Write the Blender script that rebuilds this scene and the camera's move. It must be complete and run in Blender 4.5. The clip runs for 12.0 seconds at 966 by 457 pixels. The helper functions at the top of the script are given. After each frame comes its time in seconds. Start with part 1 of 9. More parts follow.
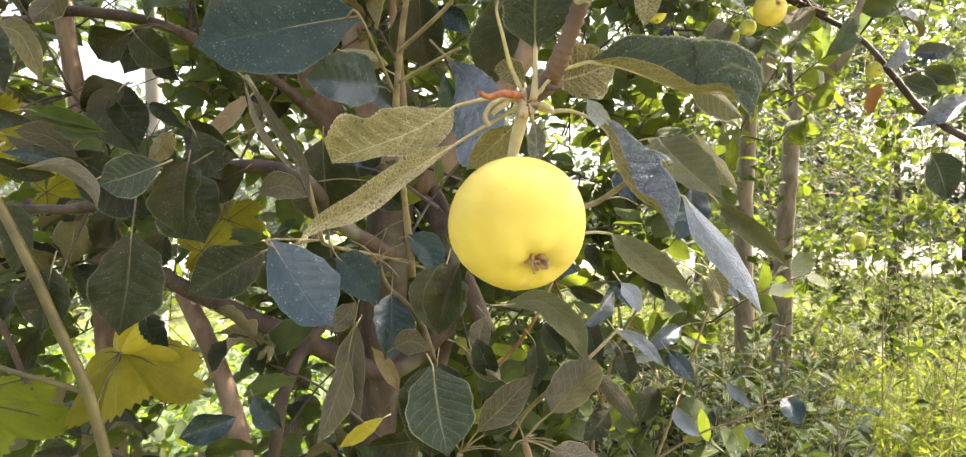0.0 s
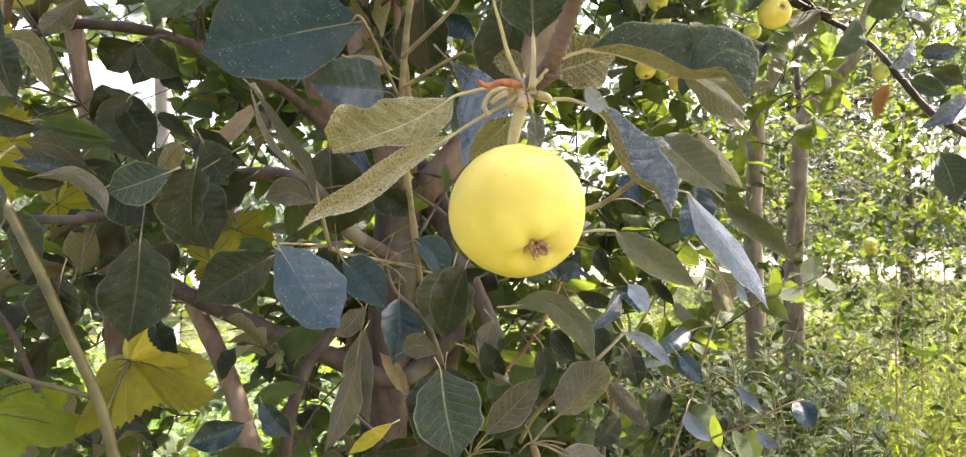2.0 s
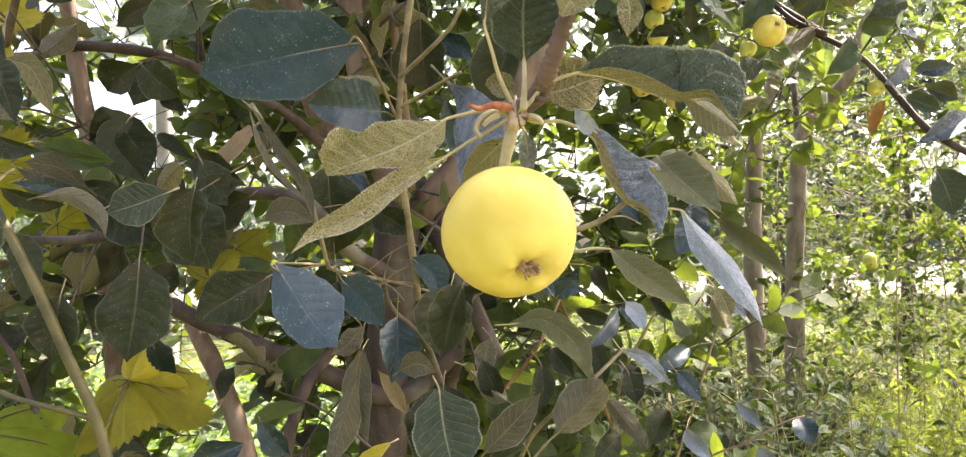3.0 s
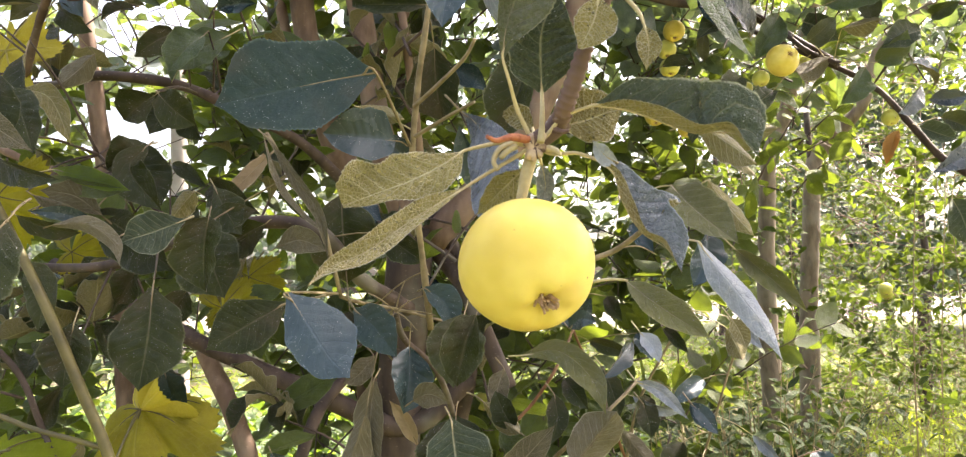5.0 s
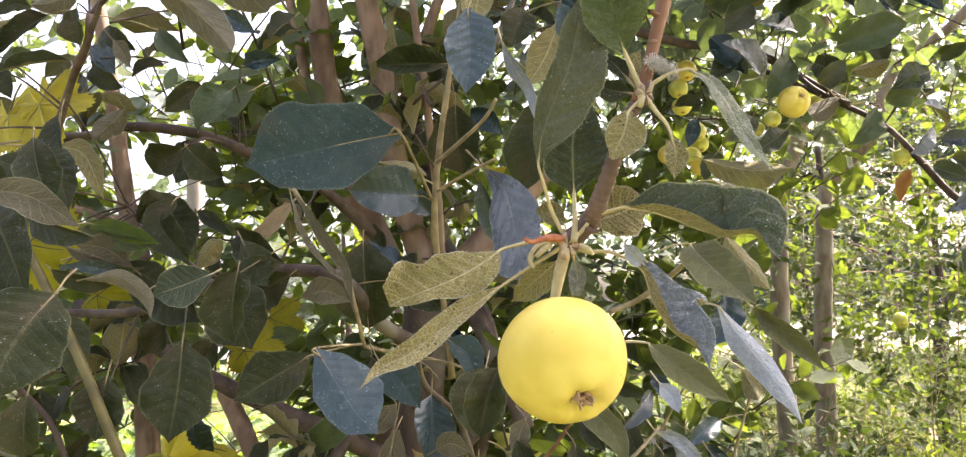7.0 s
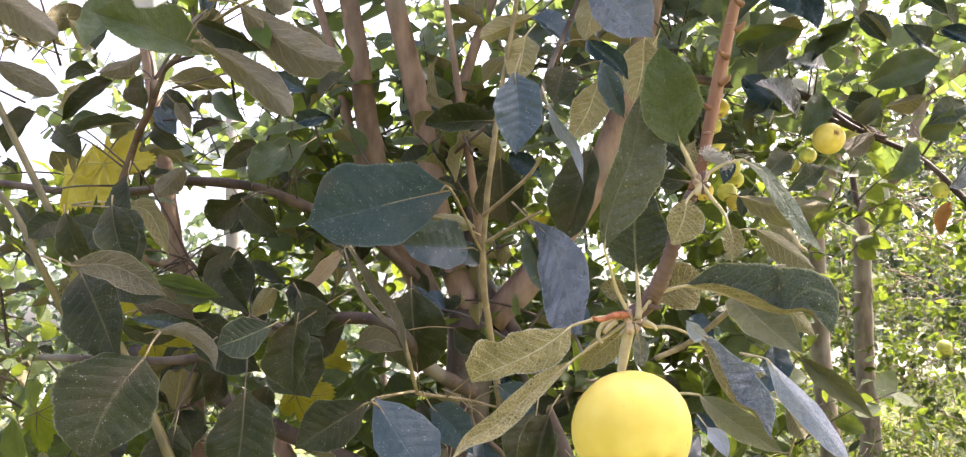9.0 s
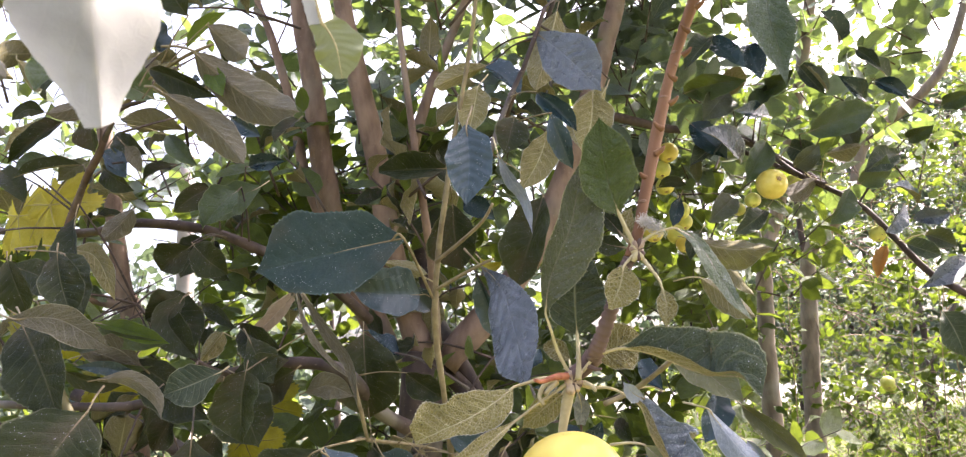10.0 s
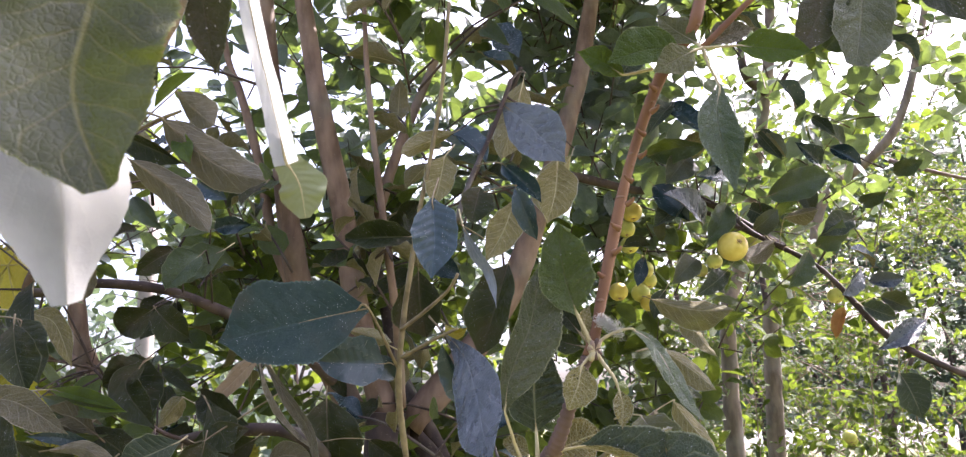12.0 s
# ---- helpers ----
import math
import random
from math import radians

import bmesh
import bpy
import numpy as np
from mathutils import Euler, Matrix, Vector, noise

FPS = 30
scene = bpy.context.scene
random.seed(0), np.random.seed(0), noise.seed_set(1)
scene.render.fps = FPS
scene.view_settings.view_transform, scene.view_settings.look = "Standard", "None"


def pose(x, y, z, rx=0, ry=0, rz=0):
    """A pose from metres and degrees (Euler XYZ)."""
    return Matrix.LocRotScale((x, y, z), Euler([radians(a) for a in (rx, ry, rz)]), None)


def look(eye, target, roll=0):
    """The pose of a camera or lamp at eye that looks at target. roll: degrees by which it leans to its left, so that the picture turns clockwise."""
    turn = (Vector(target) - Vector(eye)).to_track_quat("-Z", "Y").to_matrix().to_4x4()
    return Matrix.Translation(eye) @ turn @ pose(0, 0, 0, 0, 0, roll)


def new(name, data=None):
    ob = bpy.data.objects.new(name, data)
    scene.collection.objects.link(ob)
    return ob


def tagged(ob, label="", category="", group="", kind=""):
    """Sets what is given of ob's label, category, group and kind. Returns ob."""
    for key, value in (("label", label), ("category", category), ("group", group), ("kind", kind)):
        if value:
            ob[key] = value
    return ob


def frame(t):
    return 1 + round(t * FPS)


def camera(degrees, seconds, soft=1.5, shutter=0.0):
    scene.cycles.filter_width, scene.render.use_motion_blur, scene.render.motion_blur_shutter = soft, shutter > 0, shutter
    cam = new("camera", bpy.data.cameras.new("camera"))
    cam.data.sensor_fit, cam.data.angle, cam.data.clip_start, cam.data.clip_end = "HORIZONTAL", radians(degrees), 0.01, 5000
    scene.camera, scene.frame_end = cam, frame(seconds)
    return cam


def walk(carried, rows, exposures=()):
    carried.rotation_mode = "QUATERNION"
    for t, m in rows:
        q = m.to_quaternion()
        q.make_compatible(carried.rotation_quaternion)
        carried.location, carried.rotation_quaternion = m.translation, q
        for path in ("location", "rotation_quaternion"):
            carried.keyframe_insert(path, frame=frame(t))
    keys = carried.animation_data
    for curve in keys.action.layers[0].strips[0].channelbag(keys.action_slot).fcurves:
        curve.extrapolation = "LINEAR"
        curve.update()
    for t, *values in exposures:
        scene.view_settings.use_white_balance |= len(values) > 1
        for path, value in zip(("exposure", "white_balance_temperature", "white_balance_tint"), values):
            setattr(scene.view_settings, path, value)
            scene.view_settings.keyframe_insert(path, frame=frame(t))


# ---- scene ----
cam = camera(64.5, 12.0, 1.2)
cam.data.dof.use_dof, cam.data.dof.focus_distance, cam.data.dof.aperture_fstop = True, 0.85, cam.data.lens * 0.001 / 0.00075
PATH = [
    (0, (0.02, 0.0351, 1.431), (-0.083, 2.0324, 1.4336), -0.9),
    (0.5, (0.02, 0.0409, 1.4267), (-0.082, 2.0379, 1.4433), -1.0),
    (1, (0.021, 0.0338, 1.4251), (-0.102, 2.0302, 1.4477), -1.0),
    (1.5, (0.022, 0.0336, 1.4211), (-0.094, 2.0299, 1.4427), -1.2),
    (2, (0.024, 0.0335, 1.4201), (-0.103, 2.0285, 1.4548), -1.6),
    (2.5, (0.028, 0.0276, 1.4224), (-0.094, 2.0227, 1.4932), -1.9),
    (4.5, (0.027, 0.0404, 1.4177), (-0.127, 2.0324, 1.5067), -1.9),
    (5, (0.025, 0.0327, 1.4242), (-0.128, 2.0203, 1.5755), -1.7),
    (5.5, (0.024, 0.0231, 1.4317), (-0.124, 2.0073, 1.6303), -1.4),
    (6, (0.019, 0.0195, 1.4389), (-0.139, 2.0016, 1.6536), -1.2),
    (6.5, (0.017, 0.014, 1.4482), (-0.137, 1.9957, 1.673), -1.4),
    (7, (0.015, 0.0066, 1.4577), (-0.162, 1.9876, 1.6714), -1.9),
    (9, (-0.002, -0.0342, 1.482), (-0.252, 1.9291, 1.7718), -2.7),
    (9.5, (0.0, -0.0407, 1.4904), (-0.18, 1.923, 1.8243), -3.0),
    (10, (0.007, -0.0484, 1.4958), (-0.126, 1.9124, 1.8679), -3.0),
    (10.5, (0.012, -0.051, 1.503), (-0.066, 1.905, 1.9144), -3.1),
    (11, (0.013, -0.0547, 1.5082), (-0.049, 1.8981, 1.9338), -3.3),
    (11.5, (0.013, -0.0593, 1.5154), (-0.036, 1.8872, 1.9725), -3.1),
    (12, (0.013, -0.0639, 1.5227), (-0.03, 1.8761, 2.0072), -3.0),
]
walk(cam, [(t, look(eye, target, roll)) for t, eye, target, roll in PATH], [(0.0, 2.72, 6950, 16.0), (1.0, 2.70, 6400, 20.0), (2.5, 2.69, 6600, 18.5), (5.0, 2.70, 6850, 19.0), (7.0, 2.66, 6750, 21.0), (9.0, 2.70, 6500, 24.0), (10.5, 2.51, 6150, 26.0), (12.0, 2.31, 5900, 28.0)])

# ---------------------------------------------------------------- light
SUN_TURN, SUN_HEIGHT = 55.0, 50.0          # degrees to the right of straight ahead, and above the horizon
world = bpy.data.worlds.new("sky")
scene.world = world
world.use_nodes = True
wt = world.node_tree
sky = wt.nodes.new("ShaderNodeTexSky")
sky.sky_type, sky.sun_disc = "NISHITA", False
sky.sun_elevation, sky.sun_rotation = radians(SUN_HEIGHT), radians(SUN_TURN)
sky.dust_density, sky.air_density = 7.0, 1.0
background = wt.nodes["Background"]
background.inputs["Strength"].default_value = 0.118
haze = wt.nodes.new("ShaderNodeHueSaturation")
haze.inputs["Saturation"].default_value, haze.inputs["Value"].default_value = 0.68, 1.1
wt.links.new(sky.outputs["Color"], haze.inputs["Color"])
wt.links.new(haze.outputs["Color"], background.inputs["Color"])
sun = new("sun", bpy.data.lights.new("sun", "SUN"))
sun.data.energy, sun.data.angle, sun.data.color = 4.6, radians(0.6), (1.0, 0.93, 0.8)
ce = math.cos(radians(SUN_HEIGHT))
sun_way = Vector((ce * math.sin(radians(SUN_TURN)), ce * math.cos(radians(SUN_TURN)), math.sin(radians(SUN_HEIGHT))))
sun.matrix_world = look(sun_way * 20, (0, 0, 0))


# ---------------------------------------------------------------- materials
def material(name):
    m = bpy.data.materials.new(name)
    m.use_nodes = True
    nt = m.node_tree
    return m, nt, nt.nodes, nt.nodes["Principled BSDF"], nt.nodes["Material Output"]


def link(nt, a, b):
    nt.links.new(a, b)


def maths(nt, op, a, b=None, c=None, clamp=False):
    n = nt.nodes.new("ShaderNodeMath")
    n.operation, n.use_clamp = op, clamp
    for i, v in enumerate((a, b, c)):
        if v is None:
            continue
        if isinstance(v, (int, float)):
            n.inputs[i].default_value = v
        else:
            nt.links.new(v, n.inputs[i])
    return n.outputs[0]


def ramp(nt, value, low, high, a=0.0, b=1.0):
    n = nt.nodes.new("ShaderNodeMapRange")
    n.interpolation_type = "SMOOTHSTEP"
    nt.links.new(value, n.inputs["Value"])
    for k, v in (("From Min", low), ("From Max", high), ("To Min", a), ("To Max", b)):
        n.inputs[k].default_value = v
    return n.outputs["Result"]


def mix(nt, fac, a, b):
    n = nt.nodes.new("ShaderNodeMix")
    n.data_type = "RGBA"
    for sock, v in ((n.inputs[0], fac), (n.inputs[6], a), (n.inputs[7], b)):
        if isinstance(v, (int, float)):
            sock.default_value = v
        elif isinstance(v, tuple):
            sock.default_value = (*v[:3], 1)
        else:
            nt.links.new(v, sock)
    return n.outputs[2]


def noise_at(nt, scale, detail=4.0, coords="Object", rough=0.55):
    co = nt.nodes.new("ShaderNodeTexCoord")
    n = nt.nodes.new("ShaderNodeTexNoise")
    n.inputs["Scale"].default_value, n.inputs["Detail"].default_value = scale, detail
    n.inputs["Roughness"].default_value = rough
    nt.links.new(co.outputs[coords], n.inputs["Vector"])
    return n.outputs["Fac"]


def bump(nt, height, strength, distance, to):
    b = nt.nodes.new("ShaderNodeBump")
    b.inputs["Strength"].default_value, b.inputs["Distance"].default_value = strength, distance
    nt.links.new(height, b.inputs["Height"])
    nt.links.new(b.outputs["Normal"], to.inputs["Normal"])
    return b.outputs["Normal"]


def leaf_material(name, dark, light, vein, rough, glow, through_colour, dust=0.0, pits=0.0, island=False, sheen=0.0, specular=0.5, speck=0.0, detail=1.0, ribbed=0.42, brown=0.0):
    """Leaf skin: net of veins along the leaf's own map, mottling, dust, and light that shines through."""
    m, nt, nodes, bsdf, out = material(name)
    uv = nodes.new("ShaderNodeUVMap")
    uv.uv_map = "leaf"
    sep = nodes.new("ShaderNodeSeparateXYZ")
    link(nt, uv.outputs["UV"], sep.inputs[0])
    u, v = sep.outputs[0], maths(nt, "ABSOLUTE", maths(nt, "SUBTRACT", sep.outputs[1], 0.5))
    wob = noise_at(nt, 45, 3)
    along = maths(nt, "ADD", maths(nt, "SUBTRACT", u, maths(nt, "MULTIPLY", v, 0.42)), maths(nt, "MULTIPLY", wob, 0.11))
    saw = maths(nt, "ABSOLUTE", maths(nt, "SUBTRACT", maths(nt, "FRACT", maths(nt, "MULTIPLY", along, 9.0)), 0.5))
    side = ramp(nt, saw, 0.0, 0.075, 1.0, 0.0)
    mid = ramp(nt, maths(nt, "ADD", v, maths(nt, "MULTIPLY", u, 0.012)), 0.010, 0.034, 1.0, 0.0)
    fade = ramp(nt, v, 0.3, 0.5, 1.0, 0.15)
    veins = maths(nt, "MAXIMUM", maths(nt, "MULTIPLY", maths(nt, "MULTIPLY", side, fade), 0.6), mid)
    net = nodes.new("ShaderNodeTexVoronoi")
    net.feature = "DISTANCE_TO_EDGE"
    net.inputs["Scale"].default_value = 520
    netco = nodes.new("ShaderNodeTexCoord")
    link(nt, netco.outputs["Object"], net.inputs["Vector"])
    mesh_ = ramp(nt, net.outputs["Distance"], 0.0, 0.14, 1.0, 0.0)
    # Downy pale edge; light caught there is put into the colour too.
    rim = ramp(nt, maths(nt, "ADD", v, maths(nt, "MULTIPLY", wob, 0.02)), 0.480, 0.503)
    big = noise_at(nt, 35, 4)
    if island:
        src = nodes.new("ShaderNodeNewGeometry").outputs["Random Per Island"]
    else:
        src = nodes.new("ShaderNodeObjectInfo").outputs["Random"]
    tone = maths(nt, "ADD", maths(nt, "MULTIPLY", src, 0.6), ramp(nt, big, 0.3, 0.7, 0.0, 0.45), None, True)
    colour = mix(nt, tone, dark, light)
    colour = mix(nt, maths(nt, "MULTIPLY", veins, ribbed), colour, vein)
    colour = mix(nt, maths(nt, "MULTIPLY", mesh_, 0.16 * detail), colour, vein)
    colour = mix(nt, maths(nt, "MULTIPLY", rim, min(0.55, 0.12 + 0.42 * detail)), colour, tuple(min(0.6, c * 1.6 + 0.05) for c in vein))
    if brown:
        colour = mix(nt, maths(nt, "MULTIPLY", ramp(nt, noise_at(nt, 16, 4), 0.5, 0.72), brown), colour, (0.060, 0.042, 0.024))
    roughness = ramp(nt, big, 0.3, 0.7, rough - 0.06, rough + 0.1)
    if pits:
        vor = nodes.new("ShaderNodeTexVoronoi")
        vor.inputs["Scale"].default_value = 330
        co = nodes.new("ShaderNodeTexCoord")
        link(nt, co.outputs["Object"], vor.inputs["Vector"])
        spots = maths(nt, "MULTIPLY", ramp(nt, vor.outputs["Distance"], 0.16, 0.26, 1.0, 0.0), ramp(nt, noise_at(nt, 120, 2), 0.48, 0.58))
        colour = mix(nt, maths(nt, "MULTIPLY", spots, pits), colour, (0.03, 0.022, 0.012))
    if speck:
        vor2 = nodes.new("ShaderNodeTexVoronoi")
        vor2.inputs["Scale"].default_value = 400
        co2 = nodes.new("ShaderNodeTexCoord")
        link(nt, co2.outputs["Object"], vor2.inputs["Vector"])
        grains = maths(nt, "MULTIPLY", ramp(nt, vor2.outputs["Distance"], 0.07, 0.17, 1.0, 0.0), ramp(nt, noise_at(nt, 70, 5), 0.47, 0.57))
        colour = mix(nt, maths(nt, "MULTIPLY", grains, speck), colour, (0.62, 0.63, 0.58))
    if dust:
        fine = ramp(nt, noise_at(nt, 420, 6, rough=0.7), 0.42, 0.68)
        film = maths(nt, "MULTIPLY", ramp(nt, noise_at(nt, 28, 3), 0.32, 0.66), dust)
        film = maths(nt, "MULTIPLY", film, maths(nt, "ADD", maths(nt, "MULTIPLY", fine, 0.7), 0.3))
        colour = mix(nt, film, colour, (0.5, 0.52, 0.54))
    link(nt, colour, bsdf.inputs["Base Color"])
    link(nt, roughness, bsdf.inputs["Roughness"])
    bsdf.inputs["Specular IOR Level"].default_value = specular
    bsdf.inputs["Sheen Weight"].default_value = sheen
    height = maths(nt, "SUBTRACT", maths(nt, "ADD", maths(nt, "MULTIPLY", noise_at(nt, 260, 4), 0.7), maths(nt, "MULTIPLY", noise_at(nt, 70, 2), 3.0)), maths(nt, "ADD", maths(nt, "MULTIPLY", veins, 0.6), maths(nt, "MULTIPLY", mesh_, 0.35)))
    normal = bump(nt, height, 0.7 * detail, 0.002, bsdf)
    thru = nodes.new("ShaderNodeBsdfTranslucent")
    shine = mix(nt, tone, tuple(0.5 * c for c in through_colour), through_colour)
    link(nt, mix(nt, maths(nt, "MULTIPLY", veins, 0.4), shine, vein), thru.inputs["Color"])
    link(nt, normal, thru.inputs["Normal"])
    blend = nodes.new("ShaderNodeMixShader")
    blend.inputs[0].default_value = glow
    link(nt, bsdf.outputs[0], blend.inputs[1])
    link(nt, thru.outputs[0], blend.inputs[2])
    link(nt, blend.outputs[0], out.inputs["Surface"])
    return m


def plain_material(name, dark, light, rough, scale=40, bump_scale=200, bump_dist=0.001, strength=0.5, vary=0.0, specular=0.4):
    m, nt, nodes, bsdf, out = material(name)
    n = noise_at(nt, scale, 5)
    f = ramp(nt, n, 0.3, 0.7)
    if vary:
        f = maths(nt, "ADD", maths(nt, "MULTIPLY", f, 1 - vary), maths(nt, "MULTIPLY", nodes.new("ShaderNodeObjectInfo").outputs["Random"], vary))
    link(nt, mix(nt, f, dark, light), bsdf.inputs["Base Color"])
    bsdf.inputs["Roughness"].default_value = rough
    bsdf.inputs["Specular IOR Level"].default_value = specular
    bump(nt, noise_at(nt, bump_scale, 5), strength, bump_dist, bsdf)
    return m


def bark_material(name, dark, light, ring=0.0):
    """Smooth fruit-tree bark: long mottling, pale lenticels, fine cracks; ring: scars round a spur."""
    m, nt, nodes, bsdf, out = material(name)
    co = nodes.new("ShaderNodeTexCoord")
    stretch = nodes.new("ShaderNodeMapping")
    stretch.inputs["Scale"].default_value = (1, 1, 0.35)
    link(nt, co.outputs["Object"], stretch.inputs["Vector"])
    n = nodes.new("ShaderNodeTexNoise")
    n.inputs["Scale"].default_value, n.inputs["Detail"].default_value = 30, 6
    link(nt, stretch.outputs[0], n.inputs["Vector"])
    big = noise_at(nt, 7, 3)
    colour = mix(nt, ramp(nt, n.outputs["Fac"], 0.32, 0.68), dark, light)
    colour = mix(nt, ramp(nt, big, 0.5, 0.75, 0.0, 0.6), colour, (0.2, 0.19, 0.15))
    vor = nodes.new("ShaderNodeTexVoronoi")
    vor.inputs["Scale"].default_value = 70
    flat = nodes.new("ShaderNodeMapping")
    flat.inputs["Scale"].default_value = (1, 1, 2.2)
    link(nt, co.outputs["Object"], flat.inputs["Vector"])
    link(nt, flat.outputs[0], vor.inputs["Vector"])
    spots = ramp(nt, vor.outputs["Distance"], 0.1, 0.2, 1.0, 0.0)
    colour = mix(nt, maths(nt, "MULTIPLY", spots, 0.2), colour, (0.30, 0.24, 0.18))
    link(nt, colour, bsdf.inputs["Base Color"])
    bsdf.inputs["Roughness"].default_value = 0.72
    bsdf.inputs["Specular IOR Level"].default_value = 0.3
    height = maths(nt, "ADD", n.outputs["Fac"], maths(nt, "MULTIPLY", spots, 0.5))
    bump(nt, height, 0.6, 0.003, bsdf)
    return m


TOP = leaf_material("leaf_top", (0.011, 0.018, 0.006), (0.036, 0.043, 0.012), (0.12, 0.12, 0.055), 0.36, 0.16, (0.22, 0.32, 0.03), dust=0.05, speck=0.9, specular=0.12, brown=0.8, detail=0.6, ribbed=0.6)
TOP_TEAL = leaf_material("leaf_top_teal", (0.009, 0.027, 0.025), (0.022, 0.046, 0.040), (0.06, 0.09, 0.07), 0.38, 0.12, (0.2, 0.28, 0.04), dust=0.05, speck=1.0, specular=0.25, detail=0.5, brown=0.4, ribbed=0.3)
TOP_SOFT = leaf_material("leaf_top_soft", (0.048, 0.050, 0.032), (0.120, 0.115, 0.065), (0.34, 0.31, 0.10), 0.4, 0.5, (0.42, 0.54, 0.035), dust=0.2, specular=0.4, detail=0.5, brown=0.6, ribbed=0.75)
# Blue of the reflected sky is put into this leaf's base colour.
TOP_BLUE = leaf_material("leaf_top_sky_tint", (0.007, 0.022, 0.022), (0.024, 0.050, 0.056), (0.05, 0.08, 0.09), 0.21, 0.08, (0.12, 0.2, 0.05), dust=0.04, speck=1.0, specular=0.5, detail=0.4)
TOP_DUSTY = leaf_material("leaf_top_dusty", (0.022, 0.038, 0.042), (0.09, 0.125, 0.145), (0.22, 0.26, 0.28), 0.40, 0.12, (0.16, 0.2, 0.08), dust=0.55, speck=0.9, specular=0.6)
# Dusty leaf; its blue-white also holds reflected sky, put into the colour.
PALE = leaf_material("leaf_top_pale", (0.09, 0.12, 0.15), (0.34, 0.39, 0.46), (0.5, 0.53, 0.55), 0.42, 0.2, (0.35, 0.38, 0.3), dust=1.0, speck=0.8, specular=0.6, detail=1.0)
# Overhanging leaves: sun glare put into a near-white colour and strong translucence.
GLARE_SOFT = leaf_material("leaf_glare_white", (0.34, 0.34, 0.33), (0.62, 0.61, 0.59), (0.6, 0.59, 0.55), 0.45, 0.7, (1.0, 1.0, 0.97), specular=0.5, detail=0.15)
TOP_GREEN = leaf_material("leaf_top_green", (0.032, 0.066, 0.016), (0.075, 0.115, 0.030), (0.17, 0.19, 0.08), 0.42, 0.36, (0.28, 0.38, 0.03), dust=0.25, speck=0.8)
TOP_FRESH = leaf_material("leaf_top_fresh", (0.055, 0.10, 0.014), (0.10, 0.16, 0.022), (0.22, 0.26, 0.08), 0.4, 0.5, (0.42, 0.56, 0.03), speck=0.6, specular=0.35)
TOP_HOARY = leaf_material("leaf_top_hoary", (0.050, 0.062, 0.034), (0.105, 0.118, 0.060), (0.24, 0.24, 0.13), 0.46, 0.34, (0.28, 0.36, 0.05), dust=0.2, speck=1.0, specular=0.3, pits=0.5, ribbed=0.6)
# Bluish sky sheen painted into the base colour, besides the gloss.
TOP_SHEEN = leaf_material("leaf_top_sheen", (0.020, 0.032, 0.040), (0.056, 0.076, 0.094), (0.10, 0.12, 0.13), 0.27, 0.08, (0.14, 0.2, 0.08), dust=0.14, speck=0.7, specular=1.0, detail=0.8, ribbed=0.7)
UNDER_THIN = leaf_material("leaf_underside_thin", (0.16, 0.18, 0.10), (0.26, 0.28, 0.16), (0.3, 0.3, 0.2), 0.7, 0.12, (0.75, 0.80, 0.40), specular=0.2, detail=0.12, brown=0.6)
UNDER = leaf_material("leaf_underside_felt", (0.165, 0.138, 0.045), (0.275, 0.235, 0.082), (0.66, 0.60, 0.32), 0.8, 0.24, (0.30, 0.29, 0.04), pits=0.9, sheen=0.3, specular=0.15, ribbed=0.7, detail=1.3)
TOP_OLIVE = leaf_material("leaf_top_olive", (0.085, 0.092, 0.032), (0.165, 0.165, 0.068), (0.30, 0.28, 0.13), 0.55, 0.40, (0.38, 0.43, 0.05), specular=0.25, dust=0.12, speck=1.0, ribbed=0.85, pits=0.8, brown=0.45)
UNDER_GREY = leaf_material("leaf_underside_grey", (0.085, 0.075, 0.040), (0.190, 0.165, 0.100), (0.36, 0.32, 0.21), 0.8, 0.24, (0.26, 0.26, 0.08), sheen=0.2, specular=0.15, ribbed=0.8, detail=1.4, pits=0.5)
DRY = leaf_material("leaf_dry", (0.28, 0.20, 0.11), (0.46, 0.36, 0.22), (0.5, 0.4, 0.25), 0.8, 0.25, (0.4, 0.28, 0.1), specular=0.15)
ORANGE = leaf_material("leaf_orange", (0.46, 0.25, 0.08), (0.60, 0.40, 0.16), (0.5, 0.3, 0.1), 0.7, 0.4, (0.7, 0.35, 0.06), specular=0.2)
YELLOW = leaf_material("vine_leaf_yellow", (0.42, 0.36, 0.03), (0.62, 0.54, 0.07), (0.7, 0.62, 0.15), 0.55, 0.45, (0.7, 0.62, 0.05), specular=0.3)
VINE_GREEN = leaf_material("vine_leaf_fresh", (0.12, 0.17, 0.014), (0.22, 0.27, 0.022), (0.4, 0.42, 0.08), 0.5, 0.5, (0.42, 0.52, 0.02), specular=0.3)
VINE = leaf_material("vine_leaf_green", (0.16, 0.14, 0.012), (0.29, 0.245, 0.02), (0.48, 0.44, 0.08), 0.5, 0.5, (0.52, 0.52, 0.02), specular=0.3)
# Shaded crown foliage, its shade put into the colour; FILL_SUN is the sunlit copy.
FILL = leaf_material("foliage_shade", (0.022, 0.040, 0.014), (0.078, 0.104, 0.034), (0.1, 0.13, 0.055), 0.42, 0.34, (0.28, 0.37, 0.03), dust=0.05, island=True, specular=0.18)
